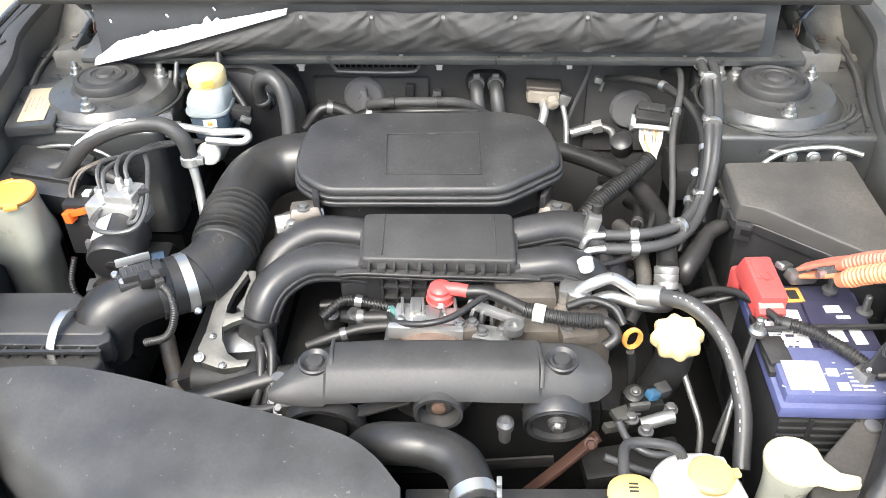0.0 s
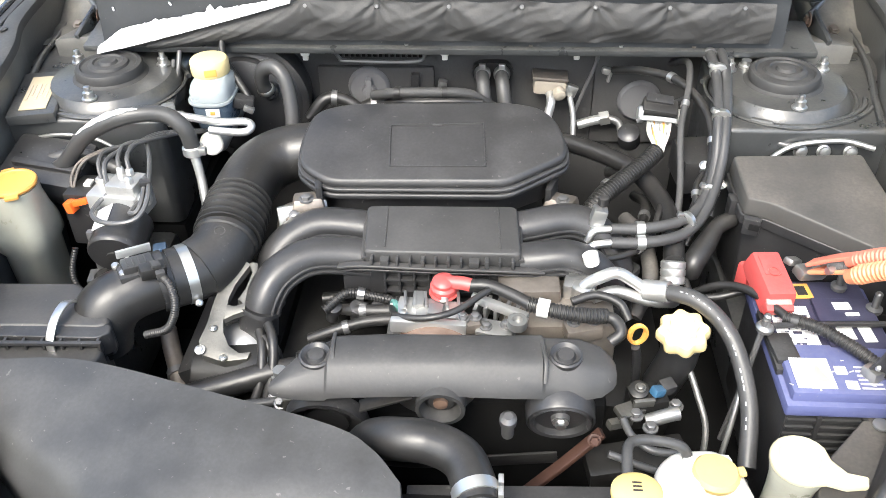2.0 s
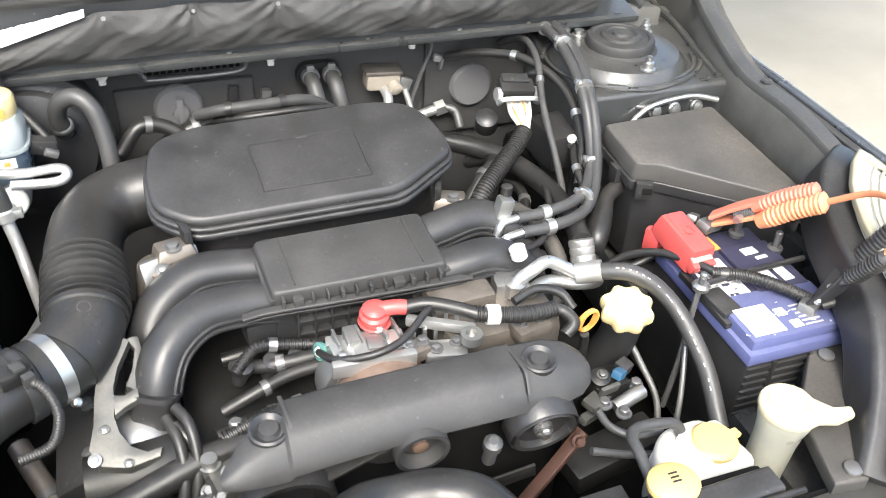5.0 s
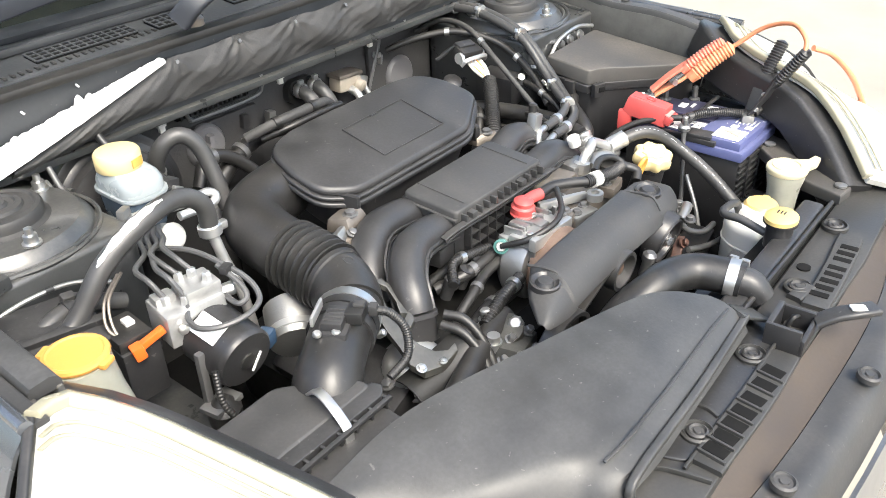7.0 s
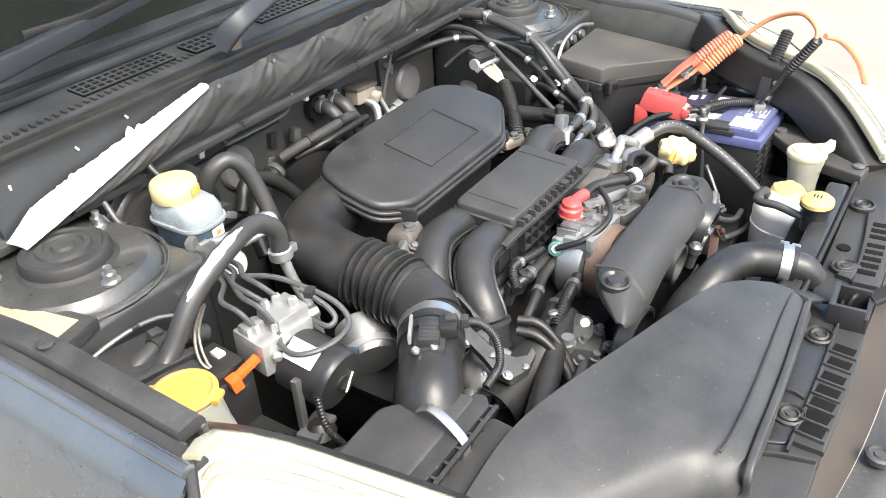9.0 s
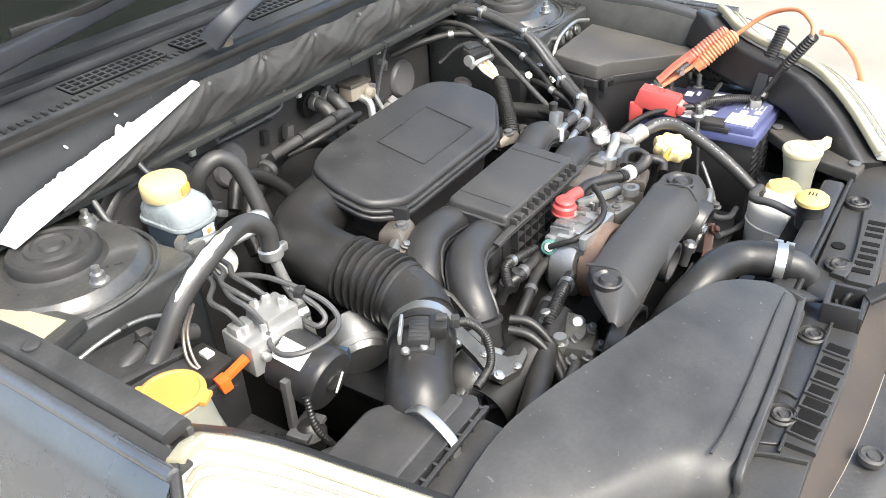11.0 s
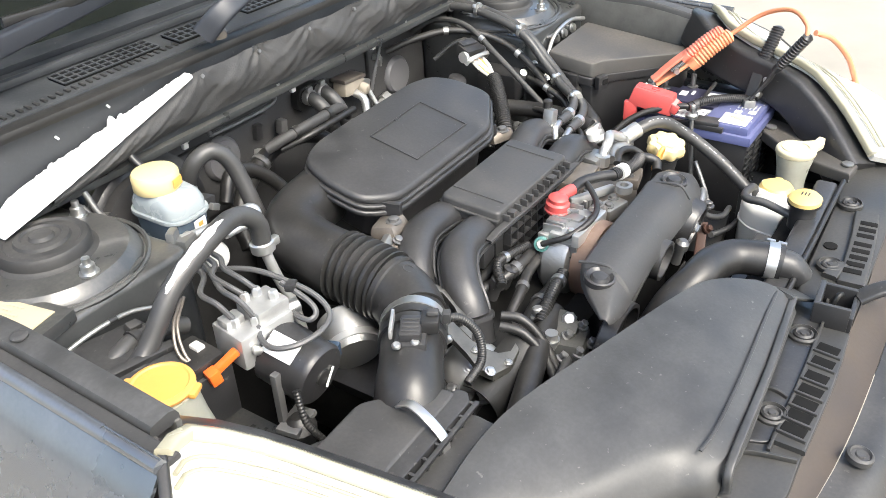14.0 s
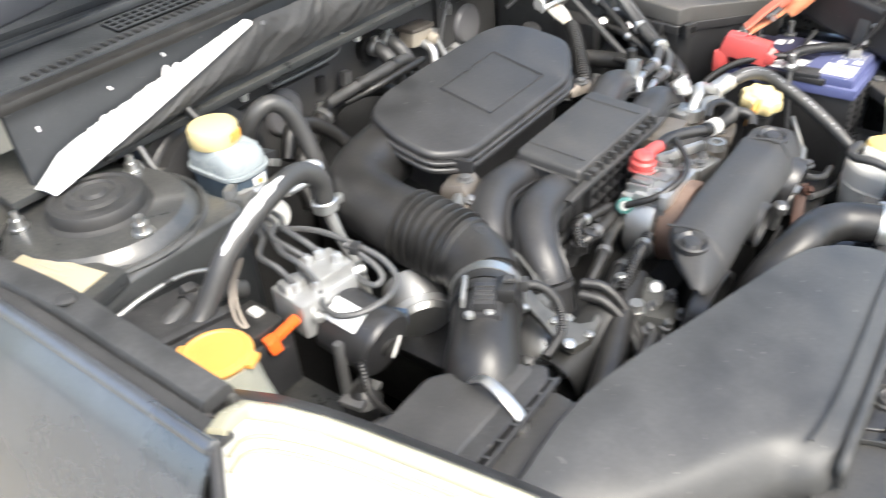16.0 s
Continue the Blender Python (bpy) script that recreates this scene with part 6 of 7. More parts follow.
part("pipe", tube([(-0.300, 0.115, 0.885), (-0.205, 0.110, 0.884), (-0.185, 0.112, 0.866), (-0.17, 0.113, 0.860), (-0.05, 0.113, 0.860), (-0.030, 0.110, 0.878), (0.0, 0.108, 0.882), (0.12, 0.110, 0.884), (0.235, 0.110, 0.884), (0.268, 0.115, 0.872), (0.250, 0.125, 0.800), (0.236, 0.13, 0.75)], 0.0035, 8), STEEL, pipe)
for x, z in ((-0.243, 0.881), (0.003, 0.884), (0.231, 0.887)):
    c = part("clip", box((0.016, 0.010, 0.014), (x, 0.104, z), bevel=0.003), WHITEP, pipe, "bright clip")
    part("clip_foot", box((0.010, 0.008, 0.010), (x, 0.104, z - 0.011), bevel=0.002), WHITEP, c)
slot = thing("firewall_slot_vent", (-0.115, 0.15, 0.87), "black slotted vent in the firewall", "vent")
part("vent", box((0.15, 0.010, 0.016), (-0.115, 0.146, 0.862), bevel=0.002), DARK, slot)
for i in range(14):
    part("vent_bar", box((0.003, 0.006, 0.014), (-0.182 + i * 0.0103, 0.140, 0.862), bevel=0), BLACK, slot)


def grommet(x, z, r, fin, label):
    g = thing("grommet", (x, 0.15, z), label, "grommet", "firewall grommets")
    part("disc", lathe([(r * 1.08, 0), (r * 1.08, 0.006), (r, 0.010), (r * 0.92, 0.013), (r * 0.2, 0.014)], (x, 0.152, z), (0, -1, 0.05), 30), DISC, g)
    if fin:
        part("fin", box((0.012, 0.018, r * 1.3), (x + 0.002, 0.135, z), bevel=0.004), DISC, g)
        part("hub", lathe([(0.014, 0), (0.012, 0.008), (0.004, 0.009)], (x + 0.002, 0.136, z - 0.002), (0, -1, 0), 16), DISC, g)
    return g


grommet(-0.141, 0.792, 0.036, True, "grey rubber grommet with a fin")
grommet(0.355, 0.770, 0.037, False, "smooth grey round rubber grommet")
for at in ((-0.005, 0.136, 0.800), (-0.055, 0.146, 0.808)):
    br = thing("firewall_connector", at, "small metal connector bracket on the firewall", "bracket")
    part("body", box((0.016, 0.016, 0.026), at, (0, 8, 0), 0.003), STEEL if at[0] > -0.03 else BLACK, br)
hp = thing("heater_pipes_plate", (0.085, 0.15, 0.82), "black rubber oval plate round the heater pipes", "grommet")
part("plate", sweep(bmesh.new(), [Vector((0.086, 0.158, 0.822)), Vector((0.086, 0.143, 0.822))], rrect(0.075, 0.044, 0.020), up=(0, 0, 1)), RUBBER, hp)
for dx in (0.068, 0.103):
    h = thing("heater_hose", (dx, 0.13, 0.81), "short black heater hose with bright clamp", "hose", "heater hoses")
    part("hose", tube([(dx, 0.150, 0.828), (dx, 0.122, 0.828), (dx + 0.003, 0.100, 0.812), (dx + 0.008, 0.085, 0.775), (dx + 0.012, 0.075, 0.70)], 0.0125, 14), HOSE, h)
    part("clamp", lathe([(0.0135, 0), (0.015, 0.002), (0.015, 0.012), (0.0135, 0.014)], (dx, 0.136, 0.829), (0, -1, 0), 16), BRIGHT, h, "bright hose clamp")
    part("clamp_tab", box((0.012, 0.008, 0.010), (dx, 0.127, 0.845), bevel=0.002), BRIGHT, h)
vlv = thing("vacuum_valve", (0.20, 0.14, 0.78), "dusty beige solenoid valve with pipe", "valve")
part("body", box((0.060, 0.034, 0.030), (0.190, 0.138, 0.806), (0, 4, 0), 0.008), BEIGE, vlv, "dusty beige valve body")
part("lid_plate", box((0.064, 0.038, 0.008), (0.190, 0.138, 0.823), (0, 4, 0), 0.003), TAN, vlv)
part("port", lathe([(0.011, 0), (0.011, 0.014), (0.008, 0.016)], (0.205, 0.120, 0.802), (0.2, -1, -0.3), 14), BEIGE, vlv)
part("nozzle", tube([(0.190, 0.125, 0.795), (0.192, 0.105, 0.785), (0.186, 0.095, 0.760)], 0.008, 12), WHITEALU, vlv)
part("ear", box((0.022, 0.012, 0.022), (0.228, 0.130, 0.798), (0, 20, 0), 0.003), ALU, vlv)
part("pipe", tube([(0.226, 0.122, 0.790), (0.233, 0.110, 0.760), (0.235, 0.09, 0.72)], 0.005, 10), WHITEALU, vlv)
pc = thing("pipe_coupling", (0.28, 0.14, 0.73), "bright quick coupling on a thin pipe", "coupling")
part("coupling", tube([(0.245, 0.130, 0.728), (0.275, 0.133, 0.736), (0.300, 0.132, 0.742)], 0.009, 12, 5), WHITEALU, pc)
part("nut", lathe([(0.014, 0), (0.014, 0.018)], (0.285, 0.132, 0.739), (1, 0, 0.25), 6), BRIGHT, pc)
part("elbow", tube([(0.300, 0.132, 0.742), (0.320, 0.125, 0.735), (0.326, 0.11, 0.71)], 0.007, 10), STEEL, pc)

# wiring plug and harness
ecu = thing("wiring_plug", (0.36, -0.03, 0.78), "large grey wiring plug with pale wires", "wiring plug")
part("body", box((0.056, 0.030, 0.026), (0.356, -0.036, 0.850), (20, 6, -6), 0.004), RUBBER, ecu)
part("body_rib", box((0.044, 0.018, 0.008), (0.356, -0.030, 0.866), (20, 6, -6), 0.003), BLACK, ecu)
part("lever", sweep(bmesh.new(), spline([(0.325, -0.046, 0.836), (0.330, -0.055, 0.846), (0.356, -0.058, 0.846), (0.382, -0.058, 0.842), (0.388, -0.050, 0.832)], 5), rrect(0.010, 0.008, 0.002)), WHITEALU, ecu, "pale grey locking lever")
for s in (-1, 1):
    part("lever_ear", lathe([(0.010, -0.004), (0.011, -0.003), (0.011, 0.003), (0.010, 0.004)], (0.356 + s * 0.031, -0.042, 0.846 + s * -0.003), (1, 0, -0.1), 14), WHITEALU, ecu)
random.seed(11)
for k in range(13):
    x = 0.338 + 0.0030 * k
    wob = random.uniform(-0.006, 0.006)
    part("wire", tube([(x, -0.050, 0.838), (x + wob, -0.066 - abs(wob), 0.826), (0.346 + 0.0016 * k + wob * 0.6, -0.082 + wob * 0.5, 0.812), (0.344 + 0.0012 * k, -0.098, 0.803)], 0.0021, 6, 5), (WIRE, WIRE, WHITEP, AMBER, SILVERINK)[k % 5], ecu, "thin pale wire")
har = thing("wiring_conduit", (0.33, -0.1, 0.72), "black corrugated wiring conduit", "conduit")
part("conduit", ribbed([(0.351, -0.092, 0.808), (0.328, -0.114, 0.797), (0.296, -0.140, 0.784), (0.258, -0.170, 0.766), (0.235, -0.19, 0.74)], 0.0140, 0.0046, 0.13, 16), RUBBER, har)
part("taped_end", tube([(0.262, -0.167, 0.768), (0.246, -0.181, 0.754), (0.238, -0.196, 0.730)], 0.0125, 12), CLOTH, har)
for k, (dx, dy, lab) in enumerate(((0, 0, "long black rubber hose curving from the wing to the engine"), (0.020, 0.012, "second long black rubber hose beside the first"))):
    hh = thing("vacuum_hose", (0.45, -0.1, 0.80), lab, "hose", "long hoses")
    pts = [(0.455 + dx, 0.120 + dy, 0.880), (0.446 + dx, 0.070 + dy, 0.900), (0.443 + dx * 0.8, -0.005, 0.900), (0.432 + dx * 0.6, -0.105, 0.876), (0.424 + dx * 0.3, -0.165 - dx * 0.4, 0.826), (0.404, -0.212 - dx, 0.796 - 0.006 * k), (0.366, -0.256 - dx, 0.790 - 0.010 * k), (0.310, -0.276 - dx, 0.789 - 0.010 * k), (0.262, -0.280 - dx, 0.790 - 0.010 * k)]
    part("hose", tube(pts, 0.0082, 12), HOSE, hh)
    part("hose_clip", tube([pts[7], Vector(pts[7]).lerp(Vector(pts[8]), 0.25)], 0.0108, 12, 2), BRIGHT, hh)
    part("hose_band", tube([Vector(pts[1]), Vector(pts[1]).lerp(Vector(pts[2]), 0.1)], 0.0115, 12, 2), STEEL, hh)
    part("pipe_end", tube([pts[8], (0.238, -0.284 - dx, 0.788 - 0.01 * k), (0.230, -0.288 - dx, 0.772)], 0.006, 10), BRIGHT, hh)
pcv = thing("hose_union", (0.24, -0.27, 0.78), "small bright metal hose union with black cap", "union")
part("union", box((0.022, 0.020, 0.040), (0.243, -0.270, 0.800), (0, 12, 0), 0.005), ALU, pcv)
part("cap", lathe([(0.008, 0), (0.008, 0.012), (0.005, 0.014)], (0.250, -0.262, 0.820), seg=10), RUBBER, pcv)

# ---- brake corner ----
boo = thing("brake_booster", (-0.352, 0.08, 0.68), "black steel brake booster drum on the firewall", "brake booster")
part("drum", lathe([(0.104, -0.06), (0.108, -0.02), (0.106, 0.0), (0.098, 0.008), (0.090, 0.010), (0.086, 0.022), (0.060, 0.030), (0.030, 0.034)], (-0.352, 0.085, 0.790), (0, -1, 0.08), 40), BLACK, boo)
part("rolled_edge", lathe([(0.106, -0.006), (0.112, -0.004), (0.112, 0.004), (0.106, 0.006)], (-0.352, 0.085, 0.790), (0, -1, 0.08), 40), BLACK, boo)
part("check_valve", lathe([(0.016, 0), (0.016, 0.012), (0.011, 0.014), (0.011, 0.022)], (-0.302, 0.062, 0.828), (0, -1, 0.1), 16), BLACK, boo)
uh = thing("vacuum_servo_hose", (-0.28, 0.02, 0.80), "black rubber vacuum hose bent like a hook", "hose")
part("hose", tube([(-0.304, 0.040, 0.835), (-0.306, 0.030, 0.862), (-0.296, 0.018, 0.888), (-0.274, 0.008, 0.897), (-0.256, -0.004, 0.880), (-0.248, -0.018, 0.840), (-0.246, -0.04, 0.78)], 0.0125, 14), HOSE, uh)
part("clamp", lathe([(0.0135, 0), (0.015, 0.002), (0.015, 0.009), (0.0135, 0.011)], (-0.304, 0.042, 0.834), (0, -0.35, 1), 16), BRIGHT, uh)
bres = thing("brake_fluid_reservoir", (-0.377, -0.01, 0.82), "milky brake fluid reservoir with yellow cap", "fluid reservoir")
C = Vector((-0.376, -0.010, 0))
lofts = lambda rows: loft(bmesh.new(), [[(C.x + x, C.y + y, z) for x, y in rrect(w, d, r, 5)] for w, d, r, z in rows])
part("lower_body", lofts([(0.056, 0.082, 0.018, 0.808), (0.062, 0.090, 0.020, 0.828), (0.066, 0.096, 0.022, 0.856)]), FLUID, bres, "blue-grey fluid-filled lower half")
part("seam_flange", lofts([(0.072, 0.102, 0.025, 0.857), (0.074, 0.104, 0.025, 0.859), (0.073, 0.103, 0.025, 0.863)]), MILKY, bres)
part("upper_body", lofts([(0.066, 0.096, 0.022, 0.8635), (0.066, 0.096, 0.022, 0.876), (0.060, 0.086, 0.022, 0.886), (0.050, 0.060, 0.022, 0.892)]), MILKY, bres, "milky white upper half")
cap = part("cap", lathe([(0.030, 0), (0.0315, 0.002), (0.0315, 0.021), (0.029, 0.025), (0.022, 0.027), (0.004, 0.0275)], (-0.380, 0.000, 0.891), (0, 0, 1), 36, lobes=36, lobe=0.01), PALEYELLOW, bres, "pale yellow cap")
part("cap_print", box((0.020, 0.0012, 0.012), (-0.370, -0.0318, 0.903), (0, 0, 18), 0.0003), AMBER, cap)
part("warning_label", box((0.022, 0.0014, 0.014), (-0.369, -0.0585, 0.846), (0, 0, 6), 0.0003), PAPER, bres)
part("warning_mark", box((0.008, 0.0014, 0.006), (-0.369, -0.0594, 0.846), (0, 0, 6), 0.0003), AMBER, bres)
part("mount_spigot", lathe([(0.010, 0), (0.010, 0.02)], (-0.376, -0.010, 0.79), seg=12), BLACK, bres)
mc = thing("master_cylinder", (-0.37, -0.02, 0.78), "cast alloy brake master cylinder under the reservoir", "master cylinder")
part("cylinder", lathe([(0.020, 0), (0.020, 0.11), (0.016, 0.12), (0.010, 0.122)], (-0.372, 0.05, 0.793), (0, -1, 0), 20), ALU, mc)
part("end_disc", lathe([(0.019, 0), (0.020, 0.002), (0.018, 0.004), (0.004, 0.005)], (-0.372, -0.082, 0.803), (0, -1, 0.4), 20), WHITEP, mc, "white round tag")
part("level_plug", box((0.034, 0.022, 0.020), (-0.328, -0.018, 0.846), (0, 15, 10), 0.003), BLACK, mc)
part("plug_tab", box((0.018, 0.012, 0.010), (-0.318, -0.028, 0.838), (0, 30, 10), 0.002), ALU, mc)
al = thing("alloy_coolant_line", (-0.36, -0.08, 0.84), "bright bent alloy line in front of the reservoir", "pipe")
part("line", tube([(-0.425, -0.085, 0.858), (-0.400, -0.090, 0.856), (-0.350, -0.090, 0.848), (-0.308, -0.085, 0.846), (-0.298, -0.092, 0.840), (-0.312, -0.100, 0.835), (-0.365, -0.100, 0.838)], 0.0065, 12), WHITEALU, al)
part("union", box((0.030, 0.018, 0.022), (-0.420, -0.090, 0.852), (0, 0, 15), 0.005), ALU, al)
part("bracket_ear", box((0.020, 0.012, 0.016), (-0.432, -0.080, 0.866), (0, 0, 30), 0.003), ALU, al)
th = thing("taped_hose", (-0.45, -0.13, 0.82), "thick black hose with torn white tape and clamp", "hose")
TH = [(-0.640, -0.190, 0.800), (-0.580, -0.185, 0.818), (-0.525, -0.186, 0.875), (-0.46, -0.187, 0.908), (-0.404, -0.174, 0.907), (-0.374, -0.176, 0.885), (-0.368, -0.173, 0.845)]
part("hose", tube(TH, 0.0125, 14), HOSE, th)
ln = spline(TH, 8)
part("tape", sweep(bmesh.new(), [q + Vector((-0.004, -0.004, 0.0105)) for q in ln[15:29]], rrect(0.010, 0.005, 0.002), lambda i, u: 0.4 + 0.9 * math.sin(math.pi * u) + 0.2 * math.sin(i * 2.1)), FOAM, th, "torn white tape")
part("clamp", lathe([(0.014, 0), (0.016, 0.002), (0.016, 0.014), (0.014, 0.016)], (-0.3685, -0.172, 0.853), (0.02, -0.08, -1), 16), BRIGHT, th, "bright hose clamp")
part("clamp_ear", box((0.012, 0.010, 0.012), (-0.352, -0.178, 0.847), bevel=0.002), BRIGHT, th)
part("alloy_pipe", tube([(-0.368, -0.174, 0.842), (-0.362, -0.182, 0.80), (-0.356, -0.20, 0.75), (-0.35, -0.21, 0.66)], 0.0075, 12), WHITEALU, th, "bright alloy pipe")
for k in range(2):
    t3 = thing("white_cable", (-0.52, -0.22, 0.80), "thin pale stained cable beside the brake unit", "cable", "white cables")
    part("cable", tube([(-0.500 - 0.005 * k, -0.170, 0.845), (-0.535 - 0.006 * k, -0.195, 0.835), (-0.548 - 0.006 * k, -0.215, 0.810), (-0.545 + 0.01 * k, -0.235, 0.790)], 0.0022, 8), TAN, t3)

ab = thing("brake_control_unit", (-0.47, -0.26, 0.70), "brake control unit with alloy block and black motor", "brake unit")
block = part("valve_block", box((0.078, 0.058, 0.045), (-0.466, -0.244, 0.800), (0, 0, -8), 0.004), BLOCKALU, ab, "bright machined alloy block")
part("block_step", box((0.046, 0.044, 0.020), (-0.450, -0.248, 0.829), (0, 0, -8), 0.003), BLOCKALU, block)
part("block_step", box((0.026, 0.020, 0.012), (-0.488, -0.232, 0.827), (0, 0, -8), 0.003), BLOCKALU, block)
part("block_port", lathe([(0.009, 0), (0.009, 0.016), (0.006, 0.018)], (-0.428, -0.262, 0.815), (1, -0.4, 0.1), 14), BRIGHT, block)
part("block_screw", lathe([(0.006, 0), (0.006, 0.006), (0.003, 0.007)], (-0.493, -0.272, 0.803), (-0.3, -1, 0.2), 12), BRIGHT, block)
for x, y, z in ((-0.490, -0.240, 0.822), (-0.474, -0.258, 0.822), (-0.462, -0.232, 0.838), (-0.446, -0.236, 0.838), (-0.440, -0.258, 0.838)):
    part("pipe_nut", lathe([(0.0065, 0), (0.0065, 0.009), (0.004, 0.012)], (x, y, z), seg=6), WHITEALU, ab)
part("motor", lathe([(0.036, 0), (0.040, 0.004)] + [(0.040 - 0.0008 * (k % 2), 0.006 + 0.004 * k) for k in range(15)] + [(0.040, 0.068), (0.037, 0.072), (0.010, 0.073)], (-0.457, -0.262, 0.776), (0.03, -1, -0.22), 34), BLACK, ab, "black motor can")
part("motor_hub", lathe([(0.011, 0), (0.011, 0.003), (0.006, 0.004)], (-0.4548, -0.3325, 0.7595), (0.03, -1, -0.22), 16), RUBBER, ab)
part("motor_label", box((0.028, 0.042, 0.0015), (-0.4755, -0.296, 0.8036), (12, -28, -2), 0.0004), PAPER, ab, "blank white label")
part("motor_stripe", box((0.026, 0.002, 0.004), (-0.443, -0.3345, 0.752), (12, -50, 3), 0.0005), PAPER, ab)
ctl = part("control_box", box((0.050, 0.072, 0.075), (-0.534, -0.212, 0.752), (0, 0, -4), 0.005), BLACK, ab, "black control box with plug")
part("plug_housing", box((0.044, 0.058, 0.018), (-0.536, -0.214, 0.796), (0, 0, -4), 0.004), RUBBER, ctl)
part("plug_latch", box((0.012, 0.016, 0.006), (-0.528, -0.212, 0.807), (0, 0, -4), 0.002), WHITEP, ctl)
part("lock_lever", box((0.036, 0.010, 0.009), (-0.526, -0.255, 0.801), (0, -22, -14), 0.002), ORANGE, ctl, "orange locking lever")
part("lock_tab", box((0.014, 0.016, 0.018), (-0.544, -0.252, 0.791), (0, -12, -14), 0.002), ORANGE, ctl)
part("mount_leg", box((0.010, 0.010, 0.075), (-0.498, -0.302, 0.745), (0, 0, 0), 0.002), STEEL, ab)
part("mount_foot", box((0.046, 0.030, 0.008), (-0.490, -0.315, 0.708), (0, 0, 10), 0.002), STEEL, ab)
part("rubber_foot", lathe([(0.020, -0.03), (0.022, -0.01), (0.014, 0), (0.008, 0.006)], (-0.490, -0.318, 0.712), seg=18), RUBBER, ab)
for k, (x, y, z) in enumerate(((-0.490, -0.240, 0.831), (-0.474, -0.258, 0.831), (-0.462, -0.232, 0.847), (-0.446, -0.236, 0.847))):
    p = thing("brake_pipe", (x, y, 0.83), "thin grey steel brake pipe curving to the bulkhead", "pipe", "brake pipes")
    part("pipe", tube([(x, y, z), (x - 0.006, y + 0.016, 0.851 + 0.003 * k), (x - 0.004, y + 0.045, 0.855 + 0.003 * k), (-0.462 + 0.010 * k, -0.165, 0.850 + 0.003 * k), (-0.440 + 0.010 * k, -0.120, 0.842), (-0.400 + 0.006 * k, -0.07, 0.82)], 0.0036, 8, 10), PIPE, p)
p = thing("brake_pipe", (-0.42, -0.26, 0.82), "thin grey steel brake pipe looped over the motor", "pipe", "brake pipes")
part("pipe", tube([(-0.450, -0.150, 0.848), (-0.425, -0.205, 0.853), (-0.412, -0.250, 0.845), (-0.404, -0.290, 0.832), (-0.412, -0.318, 0.820), (-0.438, -0.326, 0.815), (-0.470, -0.318, 0.813), (-0.488, -0.298, 0.812), (-0.486, -0.276, 0.815), (-0.474, -0.262, 0.822)], 0.0036, 8, 8), PIPE, p)
p = thing("brake_pipe", (-0.42, -0.28, 0.82), "thin grey steel brake pipe bent into the alloy block", "pipe", "brake pipes")
part("pipe", tube([(-0.418, -0.250, 0.845), (-0.414, -0.285, 0.830), (-0.418, -0.302, 0.820), (-0.430, -0.300, 0.815), (-0.428, -0.275, 0.814), (-0.422, -0.266, 0.816)], 0.0036, 8, 8), PIPE, p)
part("pipe_clip", box((0.016, 0.012, 0.010), (-0.414, -0.262, 0.842), (0, 0, 20), 0.002), BLACK, p)

wash = thing("washer_fluid_filler", (-0.615, -0.27, 0.70), "pale plastic filler with wide orange-yellow cap", "filler")
rows = [(0.072, 0.072, 0.034, 0.832), (0.074, 0.074, 0.034, 0.815), (0.076, 0.082, 0.030, 0.790), (0.082, 0.092, 0.026, 0.765), (0.082, 0.094, 0.024, 0.740), (0.070, 0.084, 0.024, 0.728), (0.066, 0.080, 0.024, 0.62)]
part("neck", loft(bmesh.new(), [[(-0.618 + x, -0.262 + y, z) for x, y in rrect(w, d, r, 5)] for w, d, r, z in rows]), TANKP, wash, "yellowed translucent tank neck")
part("cap", lathe([(0.031, 0), (0.035, 0.002), (0.0365, 0.006), (0.035, 0.009), (0.031, 0.010), (0.029, 0.0085), (0.004, 0.0095)], (-0.617, -0.262, 0.832), (0, 0, 1), 36), AMBER, wash, "wide orange-yellow cap")
part("cap_tab", box((0.020, 0.010, 0.007), (-0.602, -0.296, 0.835), (0, 0, 24), 0.003), AMBER, wash)
part("cap_hinge", box((0.020, 0.012, 0.008), (-0.636, -0.232, 0.837), (0, 0, 30), 0.003), AMBER, wash)
part("wing_pad", box((0.075, 0.150, 0.018), (-0.656, -0.052, 0.868), (1, 0, 12), 0.004), BAYPAINT, car)
lab = thing("specification_label", (-0.655, -0.045, 0.881), "stained cream label on the inner wing", "label")
part("label", box((0.042, 0.112, 0.0015), (-0.653, -0.056, 0.8785), (1, 0, 12), 0.0004), LABELTAN, lab)
for k in range(7):
    part("print_bar", box((0.003, 0.050 - 0.012 * (k % 3), 0.0008), (-0.668 + 0.0045 * k, -0.060 + 0.002 * k + 0.006 * (k % 3), 0.8796), (1, 0, 12), 0), DIRTYPAPER, lab)
scut = thing("side_duct", (-0.60, -0.19, 0.75), "black plastic duct beside the strut tower", "duct")
part("duct", box((0.13, 0.10, 0.05), (-0.610, -0.165, 0.800), (14, 6, -6), 0.012), BLACK, scut)
part("rib", box((0.11, 0.012, 0.010), (-0.600, -0.190, 0.822), (14, 6, -6), 0.003), BLACK, scut)

# ---- looms, hoses and small fittings in the gaps ----


